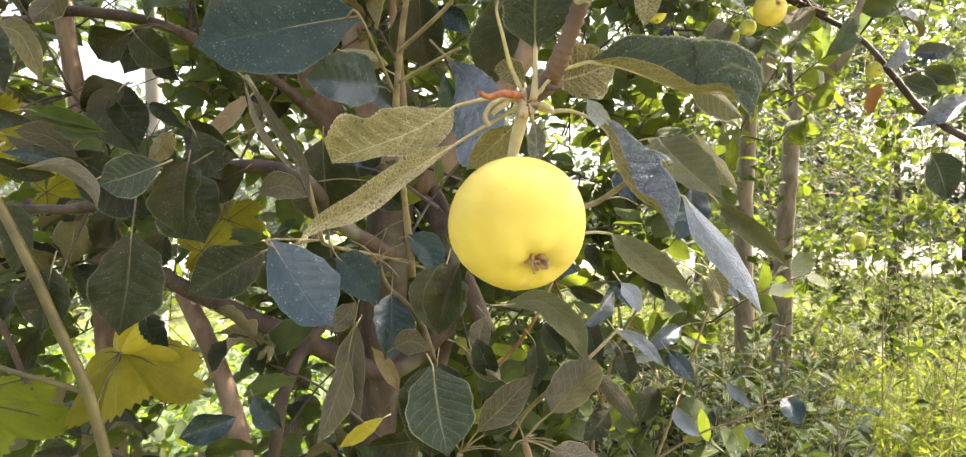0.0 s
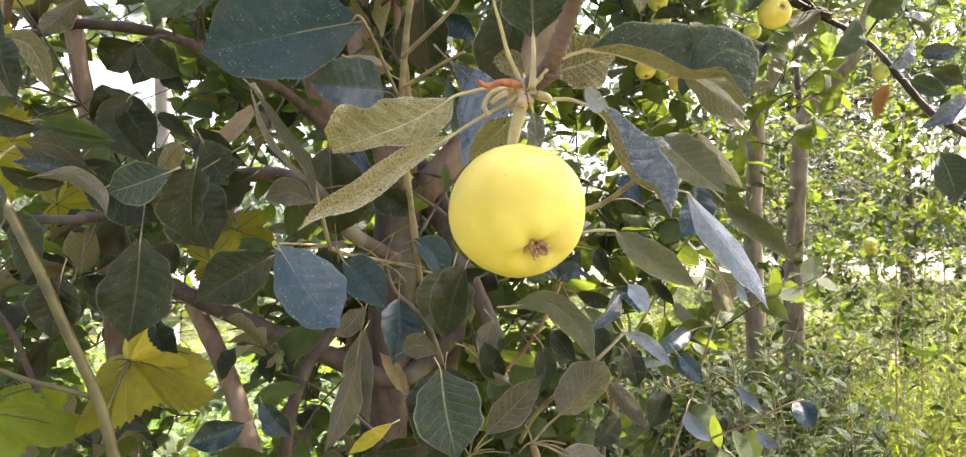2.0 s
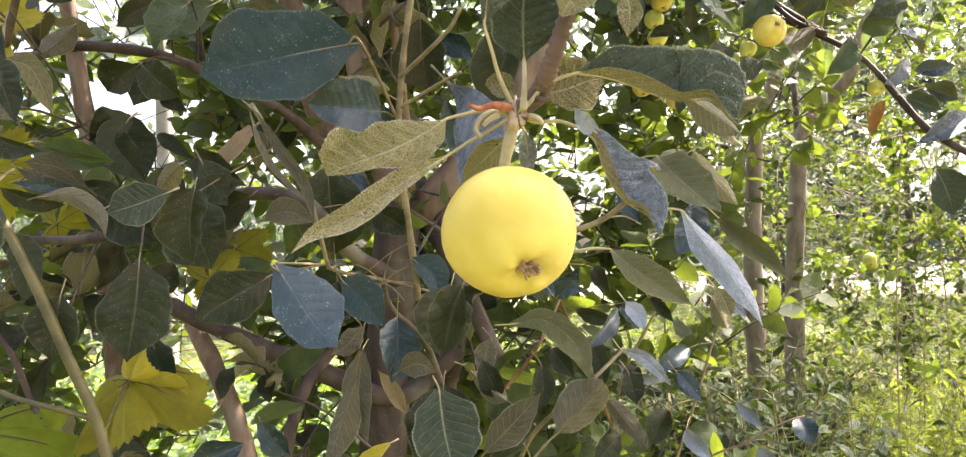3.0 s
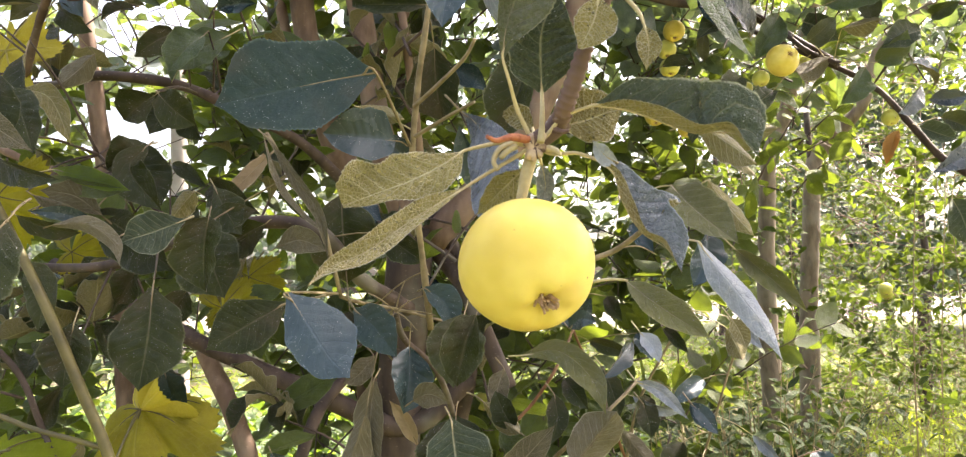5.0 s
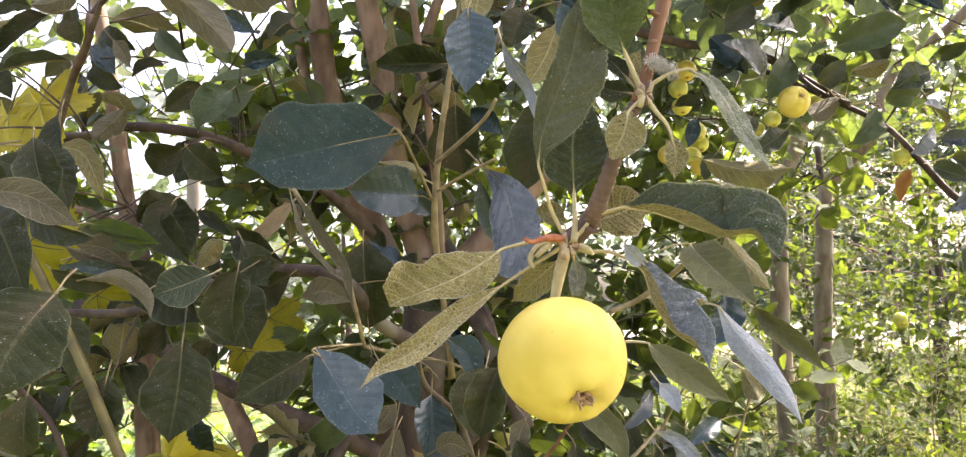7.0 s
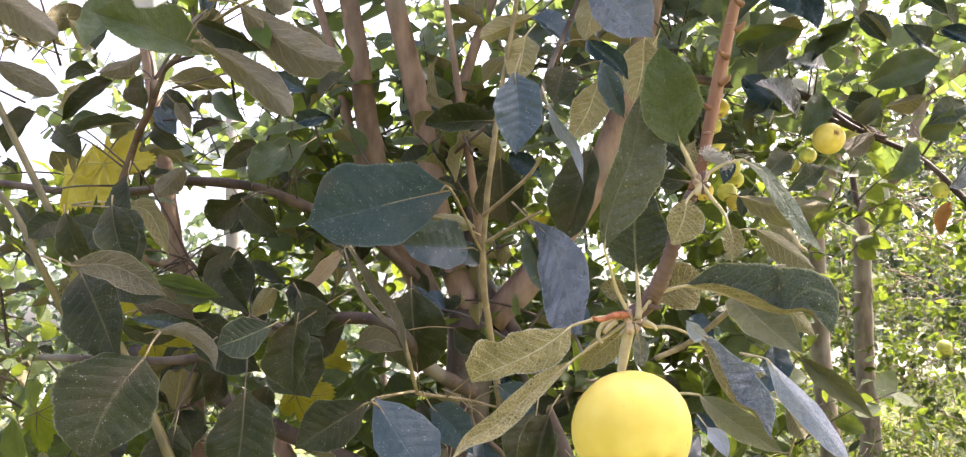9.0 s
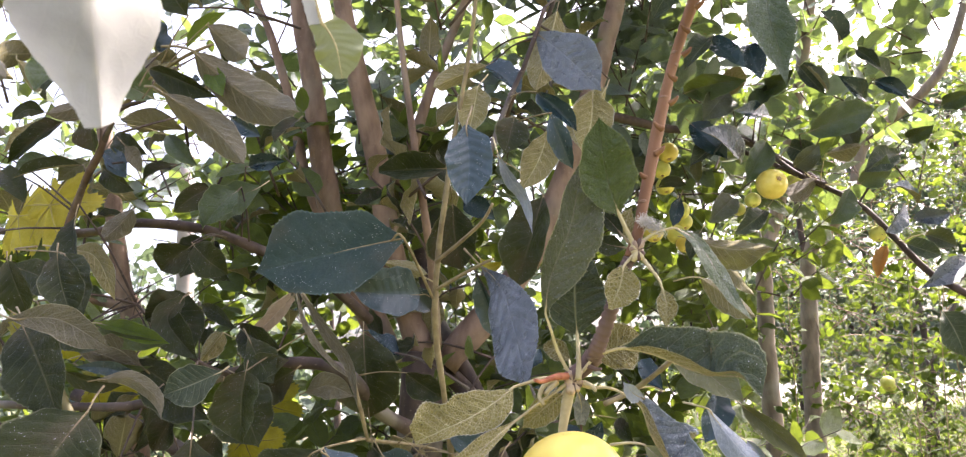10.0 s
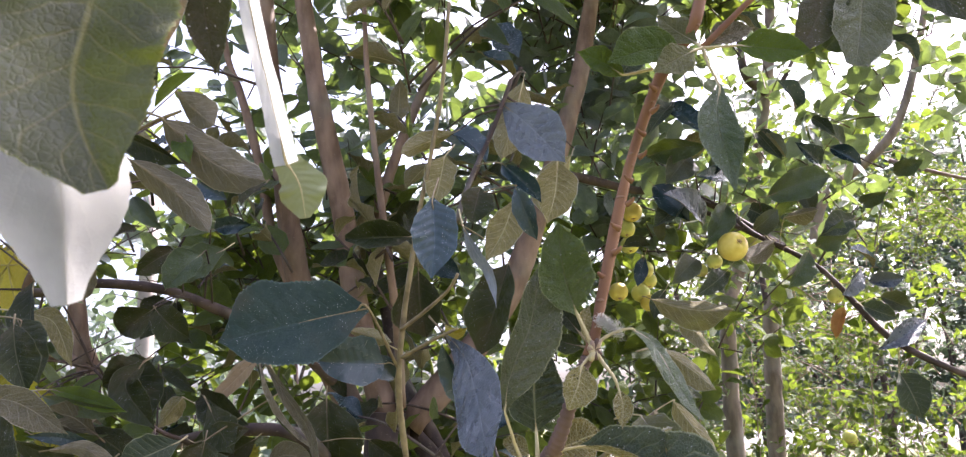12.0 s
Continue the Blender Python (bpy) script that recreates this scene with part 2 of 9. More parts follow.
# Bluer leaf colour for the upper crown.
FILL_BLUE = leaf_material("foliage_bluish", (0.044, 0.070, 0.072), (0.13, 0.168, 0.180), (0.11, 0.14, 0.11), 0.38, 0.30, (0.30, 0.42, 0.06), dust=0.3, island=True, specular=0.4)
# FILL_SUN and LEAF_SUN: sunlit copies, brightness put into colour and translucence.
FILL_SUN = leaf_material("foliage_sunlit", (0.014, 0.034, 0.008), (0.090, 0.125, 0.020), (0.12, 0.15, 0.05), 0.42, 0.43, (0.26, 0.36, 0.03), island=True, specular=0.15)
LEAF_VIVID = leaf_material("weed_leaf_vivid", (0.022, 0.062, 0.012), (0.075, 0.135, 0.020), (0.2, 0.26, 0.06), 0.3, 0.40, (0.26, 0.42, 0.03), island=True, specular=0.8)
LEAF_SUN = leaf_material("leaf_top_sunlit", (0.022, 0.048, 0.010), (0.105, 0.138, 0.022), (0.13, 0.17, 0.05), 0.5, 0.46, (0.21, 0.28, 0.05), specular=0.22)
# Distant foliage: haze is put into its paler blue-grey colour.
FILL_FAR = leaf_material("foliage_far_haze", (0.036, 0.060, 0.044), (0.085, 0.118, 0.082), (0.12, 0.15, 0.09), 0.6, 0.34, (0.18, 0.25, 0.11), island=True)
TOP_HERO = leaf_material("leaf_top_flecked", (0.018, 0.036, 0.017), (0.050, 0.070, 0.034), (0.26, 0.27, 0.15), 0.40, 0.18, (0.22, 0.30, 0.04), dust=0.06, speck=1.0, specular=0.35, pits=0.7, ribbed=0.75)
# Middle-distance foliage, a less bright green than FILL_SUN.
FILL_MID = leaf_material("foliage_mid", (0.014, 0.030, 0.010), (0.072, 0.104, 0.024), (0.1, 0.13, 0.05), 0.55, 0.42, (0.21, 0.29, 0.03), island=True, specular=0.18)
# Undergrowth below the trees: their shade is put into this darker leaf colour.
FILL_LOW = leaf_material("foliage_undergrowth_shaded", (0.008, 0.019, 0.006), (0.026, 0.044, 0.012), (0.1, 0.13, 0.05), 0.45, 0.12, (0.15, 0.23, 0.03), island=True, specular=0.08)
GRASS = leaf_material("grass_blade", (0.045, 0.085, 0.012), (0.17, 0.21, 0.028), (0.2, 0.25, 0.05), 0.42, 0.42, (0.46, 0.56, 0.04), island=True, specular=0.12)
STALK = plain_material("petiole", (0.27, 0.225, 0.115), (0.45, 0.39, 0.22), 0.7, 60, 500, 0.0006)
# Darker petiole copy with shade put into its colour.
STALK_DARK = plain_material("petiole_shaded", (0.13, 0.10, 0.05), (0.24, 0.19, 0.10), 0.65, 60, 400, 0.0006)
VINE_STEM = plain_material("vine_stem", (0.062, 0.052, 0.014), (0.115, 0.096, 0.026), 0.55, 30, 300, 0.0008)
BARK = bark_material("bark", (0.115, 0.073, 0.050), (0.245, 0.166, 0.118))
BARK_PALE = bark_material("bark_pale", (0.105, 0.08, 0.054), (0.20, 0.158, 0.112))
BARK_DARK = bark_material("bark_dark", (0.036, 0.025, 0.020), (0.082, 0.057, 0.044))
BARK_RED = bark_material("bark_red_shoot", (0.105, 0.047, 0.020), (0.21, 0.108, 0.052))
BARK_SPUR = bark_material("bark_spur", (0.065, 0.040, 0.032), (0.15, 0.098, 0.078))
POST = plain_material("pale_post", (0.24, 0.21, 0.185), (0.34, 0.31, 0.28), 0.85, 6, 60, 0.004)
SOIL = plain_material("soil", (0.10, 0.075, 0.045), (0.19, 0.15, 0.095), 0.95, 3, 30, 0.02)
soil_nodes = SOIL.node_tree
weedy = ramp(soil_nodes, noise_at(soil_nodes, 1.3, 6, rough=0.7), 0.40, 0.56)
soil_bsdf = soil_nodes.nodes["Principled BSDF"]
soil_nodes.links.new(mix(soil_nodes, weedy, soil_bsdf.inputs["Base Color"].links[0].from_socket, (0.075, 0.10, 0.028)), soil_bsdf.inputs["Base Color"])
ROADM = plain_material("pale_track", (0.12, 0.115, 0.11), (0.17, 0.165, 0.158), 0.9, 2, 40, 0.01)
BUD = plain_material("bud_scale_orange", (0.22, 0.065, 0.03), (0.40, 0.15, 0.07), 0.7, 220, 500, 0.0012)
WEB = plain_material("web_fluff", (0.35, 0.34, 0.31), (0.55, 0.54, 0.50), 0.9, 90, 500, 0.0005)
VINE_RIB = plain_material("vine_leaf_rib", (0.30, 0.26, 0.05), (0.44, 0.38, 0.10), 0.6, 40, 300, 0.0004)
NODE = plain_material("spur_scars", (0.20, 0.13, 0.09), (0.44, 0.35, 0.25), 0.85, 160, 500, 0.001)
CALYX = plain_material("dried_calyx", (0.24, 0.14, 0.07), (0.50, 0.36, 0.24), 0.9, 300, 700, 0.0006)


def apple_material(name, shade, light, blush):
    m, nt, nodes, bsdf, out = material(name)
    colour = mix(nt, ramp(nt, noise_at(nt, 22, 3), 0.35, 0.68), shade, light)
    colour = mix(nt, ramp(nt, noise_at(nt, 17, 4), 0.56, 0.80, 0.0, 0.40), colour, blush)
    vor = nodes.new("ShaderNodeTexVoronoi")
    vor.inputs["Scale"].default_value = 240
    co = nodes.new("ShaderNodeTexCoord")
    link(nt, co.outputs["Object"], vor.inputs["Vector"])
    dots = ramp(nt, vor.outputs["Distance"], 0.06, 0.12, 1.0, 0.0)
    colour = mix(nt, maths(nt, "MULTIPLY", dots, 0.22), colour, (0.55, 0.42, 0.16))
    vor2 = nodes.new("ShaderNodeTexVoronoi")
    vor2.inputs["Scale"].default_value = 130
    link(nt, co.outputs["Object"], vor2.inputs["Vector"])
    dirt = maths(nt, "MULTIPLY", ramp(nt, vor2.outputs["Distance"], 0.05, 0.09, 1.0, 0.0), ramp(nt, noise_at(nt, 40, 2), 0.50, 0.58))
    colour = mix(nt, maths(nt, "MULTIPLY", dirt, 0.8), colour, (0.1, 0.05, 0.02))
    link(nt, colour, bsdf.inputs["Base Color"])
    bsdf.inputs["Roughness"].default_value = 0.42
    bsdf.inputs["Specular IOR Level"].default_value = 0.4
    bsdf.inputs["Subsurface Weight"].default_value = 0.06
    bsdf.inputs["Subsurface Radius"].default_value = (0.02, 0.014, 0.004)
    bsdf.inputs["Subsurface Scale"].default_value = 0.4
    bump(nt, noise_at(nt, 500, 3), 0.12, 0.0006, bsdf)
    return m


APPLE = apple_material("apple_skin", (0.54, 0.41, 0.055), (0.68, 0.555, 0.125), (0.50, 0.29, 0.09))
APPLE_GREEN = apple_material("apple_skin_greenish", (0.42, 0.43, 0.08), (0.62, 0.58, 0.15), (0.55, 0.42, 0.12))


# ---------------------------------------------------------------- builders
def part(name, bm, mat, parent=None, label=""):
    """One mesh object from a bmesh, under a thing or a part. mat: a material or several."""
    me = bpy.data.meshes.new(name)
    bm.to_mesh(me)
    bm.free()
    for one in mat if isinstance(mat, (list, tuple)) else (mat,):
        me.materials.append(one)
    ob = new(name, me)
    ob.parent = parent
    if label:
        tagged(ob, label)
    return ob


def thing(name, at, label, category, group="", kind=""):
    ob = new(name)
    ob.location = at
    ob.empty_display_size = 0.05
    return tagged(ob, label, category, group, kind)


def under(ob, parent):
    """Hangs a part built in world places under its thing."""
    ob.parent = parent
    base = Matrix.Translation(parent.location) if parent.parent is None else parent.matrix_basis
    ob.matrix_parent_inverse = base.inverted()
    return ob


def spline(points, steps):
    """A smooth line through a few points (Catmull-Rom)."""
    p = [Vector(q) for q in points]
    if len(p) == 2:
        return [p[0].lerp(p[1], i / steps) for i in range(steps + 1)]
    p = [p[0] * 2 - p[1]] + p + [p[-1] * 2 - p[-2]]
    out = []
    for i in range(1, len(p) - 2):
        a, b, c, d = p[i - 1:i + 3]
        for k in range(steps):
            t = k / steps
            out.append(0.5 * ((2 * b) + (c - a) * t + (2 * a - 5 * b + 4 * c - d) * t * t + (3 * b - a - 3 * c + d) * t ** 3))
    return out + [p[-2]]


def tube_into(bm, points, r0, r1, sides=8, steps=5, knobs=0.0, rings=0.0, slot=0):
    """A tapered stem round a smooth line; knobs: unevenness; rings: scars across it."""
    line = spline(points, steps)
    loops = []
    n = len(line)
    for i, c in enumerate(line):
        f = i / (n - 1)
        way = (line[min(i + 1, n - 1)] - line[max(i - 1, 0)]).normalized()
        side = way.cross(Vector((0.31, 0.95, 0.1))).normalized()
        up = side.cross(way)
        r = r0 + (r1 - r0) * f
        r *= 1 + knobs * (noise.noise(c * 18) + 0.5 * noise.noise(c * 60)) + rings * (0.25 if i % 3 else -1)
        loops.append([bm.verts.new(c + (side * math.cos(a) + up * math.sin(a)) * r) for a in (2 * math.pi * k / sides for k in range(sides))])
    for a, b in zip(loops, loops[1:]):
        for k in range(sides):
            f = bm.faces.new((a[k], a[(k + 1) % sides], b[(k + 1) % sides], b[k]))
            f.smooth, f.material_index = True, slot
    for loop, flip in ((loops[0], True), (loops[-1], False)):
        f = bm.faces.new(loop[::-1] if flip else loop)
        f.material_index = slot


def limb(name, parent, points, r0, r1, mat, sides=10, steps=6, knobs=0.12, rings=0.0, label=""):
    bm = bmesh.new()
    tube_into(bm, points, r0, r1, sides, steps, knobs, rings)
    return under(part(name, bm, mat, None, label), parent)


def outline(u, round_):
    """Half width of a leaf along its length, 0 to 1: an oval drawn out to a short point."""
    body = max(math.sin(math.pi * min(u, 0.9999) ** (0.88 if round_ > 0.5 else 1.0)), 0.0) ** (0.74 if round_ > 0.5 else 0.9)
    tip = min(1.0, (1.0 - u) / 0.16)
    return body * (0.35 + 0.65 * tip ** 0.7)


def leaf_mesh(length, width, bend=0.0, fold=(12, 12), wave=0.05, twist=0.0, round_=1.0, seed=0, nu=20, nv=6, teeth=0.045, rib=True, mats=None, furl=(0, 0)):
    """A leaf from the origin along +Y, its face to +Z: two skins, a toothed edge, a raised midrib beneath."""
    rnd = random.Random(seed)
    ph, ph2 = rnd.uniform(0, 6.28), rnd.uniform(0, 6.28)
    bm = bmesh.new()
    uvl = bm.loops.layers.uv.new("leaf")
    thick = min(0.0006, width * 0.012)
    tip_curl, uneven = rnd.uniform(-0.10, 0.08), rnd.uniform(-0.10, 0.10)

    def at(u, v):
        w = 0.5 * width * outline(u, round_) * (1 + (uneven if v < 0 else -uneven) + 0.05 * math.sin(u * 8 + ph2 + v))
        edge = abs(v)
        if edge > 0.99:
            w *= 1 + teeth * (1 if int(round(u * nu)) % 2 else -1) * (0.55 + 0.45 * math.sin(u * 41 + ph)) + 0.02 * math.sin(u * 19 + ph2)
        ang = radians(fold[0] if v < 0 else fold[1]) * (0.25 + 0.75 * edge)
        roll_in = max(0.0, 1 - u / 0.62) ** 0.8 + 0.55 * max(0.0, (u - 0.84) / 0.16)
        ang += radians(furl[0] if v < 0 else furl[1]) * roll_in * edge
        x, z = v * w * math.cos(ang), abs(v) * w * math.sin(ang)
        z += wave * width * edge ** 1.5 * (math.sin(u * 11 + ph + (2.1 if v < 0 else 0)) + 0.5 * math.sin(u * 23 + ph2))
        z += 0.005 * width * math.sin(math.pi * edge) * math.sin((u - 0.4 * edge) * 50)
        tw = radians(twist) * (u - 0.35)
        x, z = x * math.cos(tw) - z * math.sin(tw), x * math.sin(tw) + z * math.cos(tw)
        z += length * (bend * 4 * u * (1 - u) + tip_curl * math.sin(math.pi * u) * u)
        x += 0.03 * length * math.sin(math.pi * u) * math.sin(ph)
        slope = ang + math.atan(edge * radians(furl[0] if v < 0 else furl[1]) * roll_in)
        return Vector((x, length * u, z)), Vector((-math.sin(slope) * (1 if v > 0 else -1), 0, math.cos(slope)))

    for slot, dz in ((0, thick), (1, -thick)):
        grid = []
        for i in range(nu + 1):
            u = i / nu
            line = [at(u, -1 + 2 * j / nv) for j in range(nv + 1)]
            grid.append([bm.verts.new(p + n * dz * math.sin(math.pi * j / nv) * min(1, 4 * u, 4 * (1 - u))) for j, (p, n) in enumerate(line)])
        for i in range(nu):
            for j in range(nv):
                vs = [grid[i][j], grid[i][j + 1], grid[i + 1][j + 1], grid[i + 1][j]]
                uvs = [(i, j), (i, j + 1), (i + 1, j + 1), (i + 1, j)]
                if slot:
                    vs, uvs = [vs[0], vs[3], vs[2], vs[1]], [uvs[0], uvs[3], uvs[2], uvs[1]]
                f = bm.faces.new(vs)
                f.smooth, f.material_index = True, slot
                for loop, (a, b) in zip(f.loops, uvs):
                    loop[uvl].uv = (a / nu, b / nv)
    if rib:
        r = max(0.0005, width * 0.018)
        tube_into(bm, [at(k / 5, 0)[0] - Vector((0, 0, r * 0.7)) for k in range(6)], r, r * 0.25, 5, 3, 0, 0, 2)
    me = bpy.data.meshes.new("leaf")
    bm.to_mesh(me)
    bm.free()
    for one in mats or (TOP, UNDER, STALK):
        me.materials.append(one)
    return me


def leaf_frame(base, tip, roll):
    """Pose of a leaf from base to tip. roll 0 turns its upper face to the open side (-y), 180 its underside."""
    base, tip = Vector(base), Vector(tip)
    y = (tip - base).normalized()
    z = Vector((0, -1, 0))
    z = (z - y * z.dot(y)).normalized()
    z = Matrix.Rotation(radians(roll), 3, y) @ z
    x = y.cross(z)
    m = Matrix((x, y, z)).transposed().to_4x4()
    m.translation = base
    return m


KINDS = {"yellow": (YELLOW, YELLOW, STALK), "sheen": (TOP_SHEEN, UNDER, STALK_DARK), "hoary": (TOP_HOARY, UNDER, STALK), "felt": (TOP_GREEN, UNDER, STALK), "fresh": (TOP_FRESH, UNDER, STALK), "flecked": (TOP_HERO, UNDER, STALK), "teal": (TOP_TEAL, UNDER, STALK_DARK), "dark": (TOP, UNDER, STALK_DARK), "blue": (TOP_BLUE, UNDER, STALK_DARK), "dusty": (TOP_DUSTY, UNDER, STALK), "green": (TOP_GREEN, UNDER, STALK),
         "grey": (TOP, UNDER_GREY, STALK_DARK), "olive": (TOP_OLIVE, UNDER, STALK), "pale": (PALE, UNDER, STALK), "soft": (TOP_SOFT, UNDER_THIN, STALK), "sun": (LEAF_SUN, LEAF_SUN, STALK), "glare": (GLARE_SOFT, GLARE_SOFT, STALK), "dry": (DRY, DRY, STALK_DARK), "orange": (ORANGE, ORANGE, STALK_DARK)}
LEAVES = [0]


def leaf(parent, base, tip, width, roll=0, bend=0.04, fold=(12, 12), kind="dark", stem=None, stalk=0.0008, wave=0.05, twist=0, round_=1.0, fine=20, furl=(0, 0), label=""):
    """One leaf of a twig, with its petiole from stem (or a short one of its own)."""
    LEAVES[0] += 1
    b, t = Vector(base), Vector(tip)
    length = (t - b).length
    r = random.Random(LEAVES[0] * 7)
    fold, bend = (fold[0] + r.uniform(-8, 22), fold[1] + r.uniform(-8, 22)), bend + r.uniform(-0.02, 0.06)
    twist = twist + r.uniform(-22, 22)
    if fine < 26:
        fold = (fold[0] + r.uniform(0, 26), fold[1] + r.uniform(0, 26))
        wave, twist, roll = wave + r.uniform(0.0, 0.06), twist + r.uniform(-30, 30), roll + r.uniform(-18, 18)
        furl = (r.uniform(-30, 75), r.uniform(-30, 75)) if furl == (0, 0) and abs((roll + 90) % 360 - 90) < 60 else furl
        round_ = round_ if r.random() < 0.5 or round_ != 1.0 else 0.3
    m = leaf_frame(b, t, roll)
    face = m.to_3x3() @ Vector((0, 0, 1))
    sway = (m.to_3x3() @ Vector((1, 0, 0))) * length * r.uniform(-0.05, 0.05)
    line = [b + (t - b) * f + face * length * 3.4 * bend * f * (1 - f) + sway * math.sin(math.pi * f) for f in (0, 0.33, 0.66, 1.0)]
    half = [0.5 * width * outline(k / 8, round_) for k in range(9)]
    lop = r.uniform(-0.1, 0.1)
    me, base_ = blade_mesh(line, [h * (1 + lop) for h in half], [h * (1 - lop) for h in half], (roll - 0.35 * twist, roll + 0.65 * twist),
                           ((fold[0],), (fold[1],)), ((furl[0] * 0.9, furl[0] * 0.5, furl[0] * 0.1, furl[0] * 0.5), (furl[1] * 0.9, furl[1] * 0.5, furl[1] * 0.1, furl[1] * 0.5)),
                           KINDS[kind], wave, 0.03, 0.028, LEAVES[0], 50 if fine > 22 else 34, 6 if fine > 22 else 4)
    ob = new("leaf", me)
    ob.location = base_
    pose_ = Matrix.Translation(base_)
    under(ob, parent)
    if label:
        tagged(ob, label)
    way = (t - b).normalized()
    if stem is None:
        s = b - way * length * 0.10 + Vector((0, 0.5, 0.3)) * length * 0.10
    else:
        s = Vector(stem)
    inner = b + way * length * 0.03
    bm = bmesh.new()
    middle = s.lerp(b, 0.55) + Vector((0, 0, 0.05)) * (b - s).length
    tube_into(bm, [s, middle, b, inner], stalk * 1.35, stalk * 0.75, 6, 4, 0.12)
    pet = part("petiole", bm, KINDS[kind][2] if stem else STALK_DARK)
    pet.parent = ob
    pet.matrix_parent_inverse = pose_.inverted()
    return ob


def profile(values, u):
    """Value at u, 0 to 1, of a row of evenly spaced values, eased between them."""
    if len(values) == 1:
        return values[0]
    x = min(max(u, 0.0), 0.9999) * (len(values) - 1)
    i = int(x)
    p = [values[max(i - 1, 0)], values[i], values[i + 1], values[min(i + 2, len(values) - 1)]]
    f = x - i
    return 0.5 * (2 * p[1] + (p[2] - p[0]) * f + (2 * p[0] - 5 * p[1] + 4 * p[2] - p[3]) * f * f + (3 * p[1] - p[0] - 3 * p[2] + p[3]) * f ** 3)


def blade_mesh(line, left, right, roll=0, fold=((8,), (8,)), curl=((0,), (0,)), mats=None, wave=0.05, quilt=0.03, teeth=0.03, seed=0, nu=44, nv=6):
    """A leaf along a midrib line: half widths and fold angles of both sides from base to tip, two skins, saw-toothed edge, tissue puffed between the veins."""
    rnd = random.Random(seed)
    ph, ph2, ph3 = (rnd.uniform(0, 6.28) for _ in range(3))
    line = [Vector(p) for p in line]
    base = line[0].copy()
    fine = spline([p - base for p in line], 12)
    dist = [0.0]
    for a, b in zip(fine, fine[1:]):
        dist.append(dist[-1] + (b - a).length)
    mid, k = [], 0
    for i in range(nu + 1):
        d = dist[-1] * i / nu
        while k < len(fine) - 2 and dist[k + 1] < d:
            k += 1
        mid.append(fine[k].lerp(fine[k + 1], (d - dist[k]) / max(dist[k + 1] - dist[k], 1e-9)))
    rolls = roll if isinstance(roll, (tuple, list)) else (roll,)
    grid, span = [], max(max(left), max(right))
    for i, c in enumerate(mid):
        u = i / nu
        way = (mid[min(i + 1, nu)] - mid[max(i - 1, 0)]).normalized()
        face = Vector((0, -1, 0))
        face = (face - way * face.dot(way)).normalized()
        face = Matrix.Rotation(radians(profile(rolls, u)), 3, way) @ face
        side = way.cross(face)
        row = [None] * (2 * nv + 1)
        row[nv] = c
        for s, widths, folds, curls in ((-1, left, fold[0], curl[0]), (1, right, fold[1], curl[1])):
            w = max(profile(widths, u), 0.0004 if 0 < i < nu else 0.0) * (1 + 0.04 * math.sin(u * 13 + ph + s) + 0.025 * math.sin(u * 29 + ph2))
            q = c
            for j in range(1, nv + 1):
                e = j / nv
                a = radians(profile(folds, u) + profile(curls, u) * (e - 0.5 / nv))
                q = q + (side * s * math.cos(a) + face * math.sin(a)) * (w / nv)
                lift = wave * w * e ** 1.6 * (math.sin(u * 12 + ph + 2.1 * s) + 0.6 * math.sin(u * 25 + ph2 * s))
                puff = -quilt * w * math.sin(math.pi * min(1.0, e * 1.05)) * math.cos(2 * math.pi * (9 * (u - 0.21 * e + 0.055) - 0.5))
                p = q + face * (lift + puff)
                if j == nv:
                    p = p + (side * s * math.cos(a) + face * math.sin(a)) * w * teeth * (0.9 if i % 2 else -0.9) * (0.6 + 0.4 * math.sin(u * 37 + ph3)) + way * teeth * w * (0.5 if i % 2 else 0)
                row[nv + s * j] = p
        grid.append(row)
    bm = bmesh.new()
    uvl = bm.loops.layers.uv.new("leaf")
    cols = 2 * nv + 1
    thick = min(0.0005, span * 0.02)
    for slot, sign in ((0, 1), (1, -1)):
        made = []
        for i in range(nu + 1):
            made.append([])
            for j in range(cols):
                du = grid[min(i + 1, nu)][j] - grid[max(i - 1, 0)][j]
                dv = grid[i][min(j + 1, cols - 1)] - grid[i][max(j - 1, 0)]
                n = dv.cross(du)
                n = n.normalized() if n.length > 1e-12 else Vector((0, 0, 0))
                rim = math.sin(math.pi * j / (cols - 1)) * min(1, 5 * i / nu, 5 * (1 - i / nu))
                made[i].append(bm.verts.new(grid[i][j] + n * thick * sign * rim))
        for i in range(nu):
            for j in range(cols - 1):
                idx = [(i, j), (i, j + 1), (i + 1, j + 1), (i + 1, j)]
                if slot:
                    idx = [idx[0], idx[3], idx[2], idx[1]]
                f = bm.faces.new([made[a][b] for a, b in idx])
                f.smooth, f.material_index = True, slot
                for loop, (a, b) in zip(f.loops, idx):
                    loop[uvl].uv = (a / nu, b / (cols - 1))
    r = max(0.0004, span * 0.024)
    under_way = (grid[nu // 2][nv + 1] - grid[nu // 2][nv - 1]).cross(grid[nu // 2 + 1][nv] - grid[nu // 2 - 1][nv]).normalized()
    tube_into(bm, [mid[int(nu * k / 6)] - under_way * r * 0.2 for k in range(7)], r, r * 0.25, 6, 3, 0.1, 0, 2)
    me = bpy.data.meshes.new("leaf")
    bm.to_mesh(me)
    bm.free()
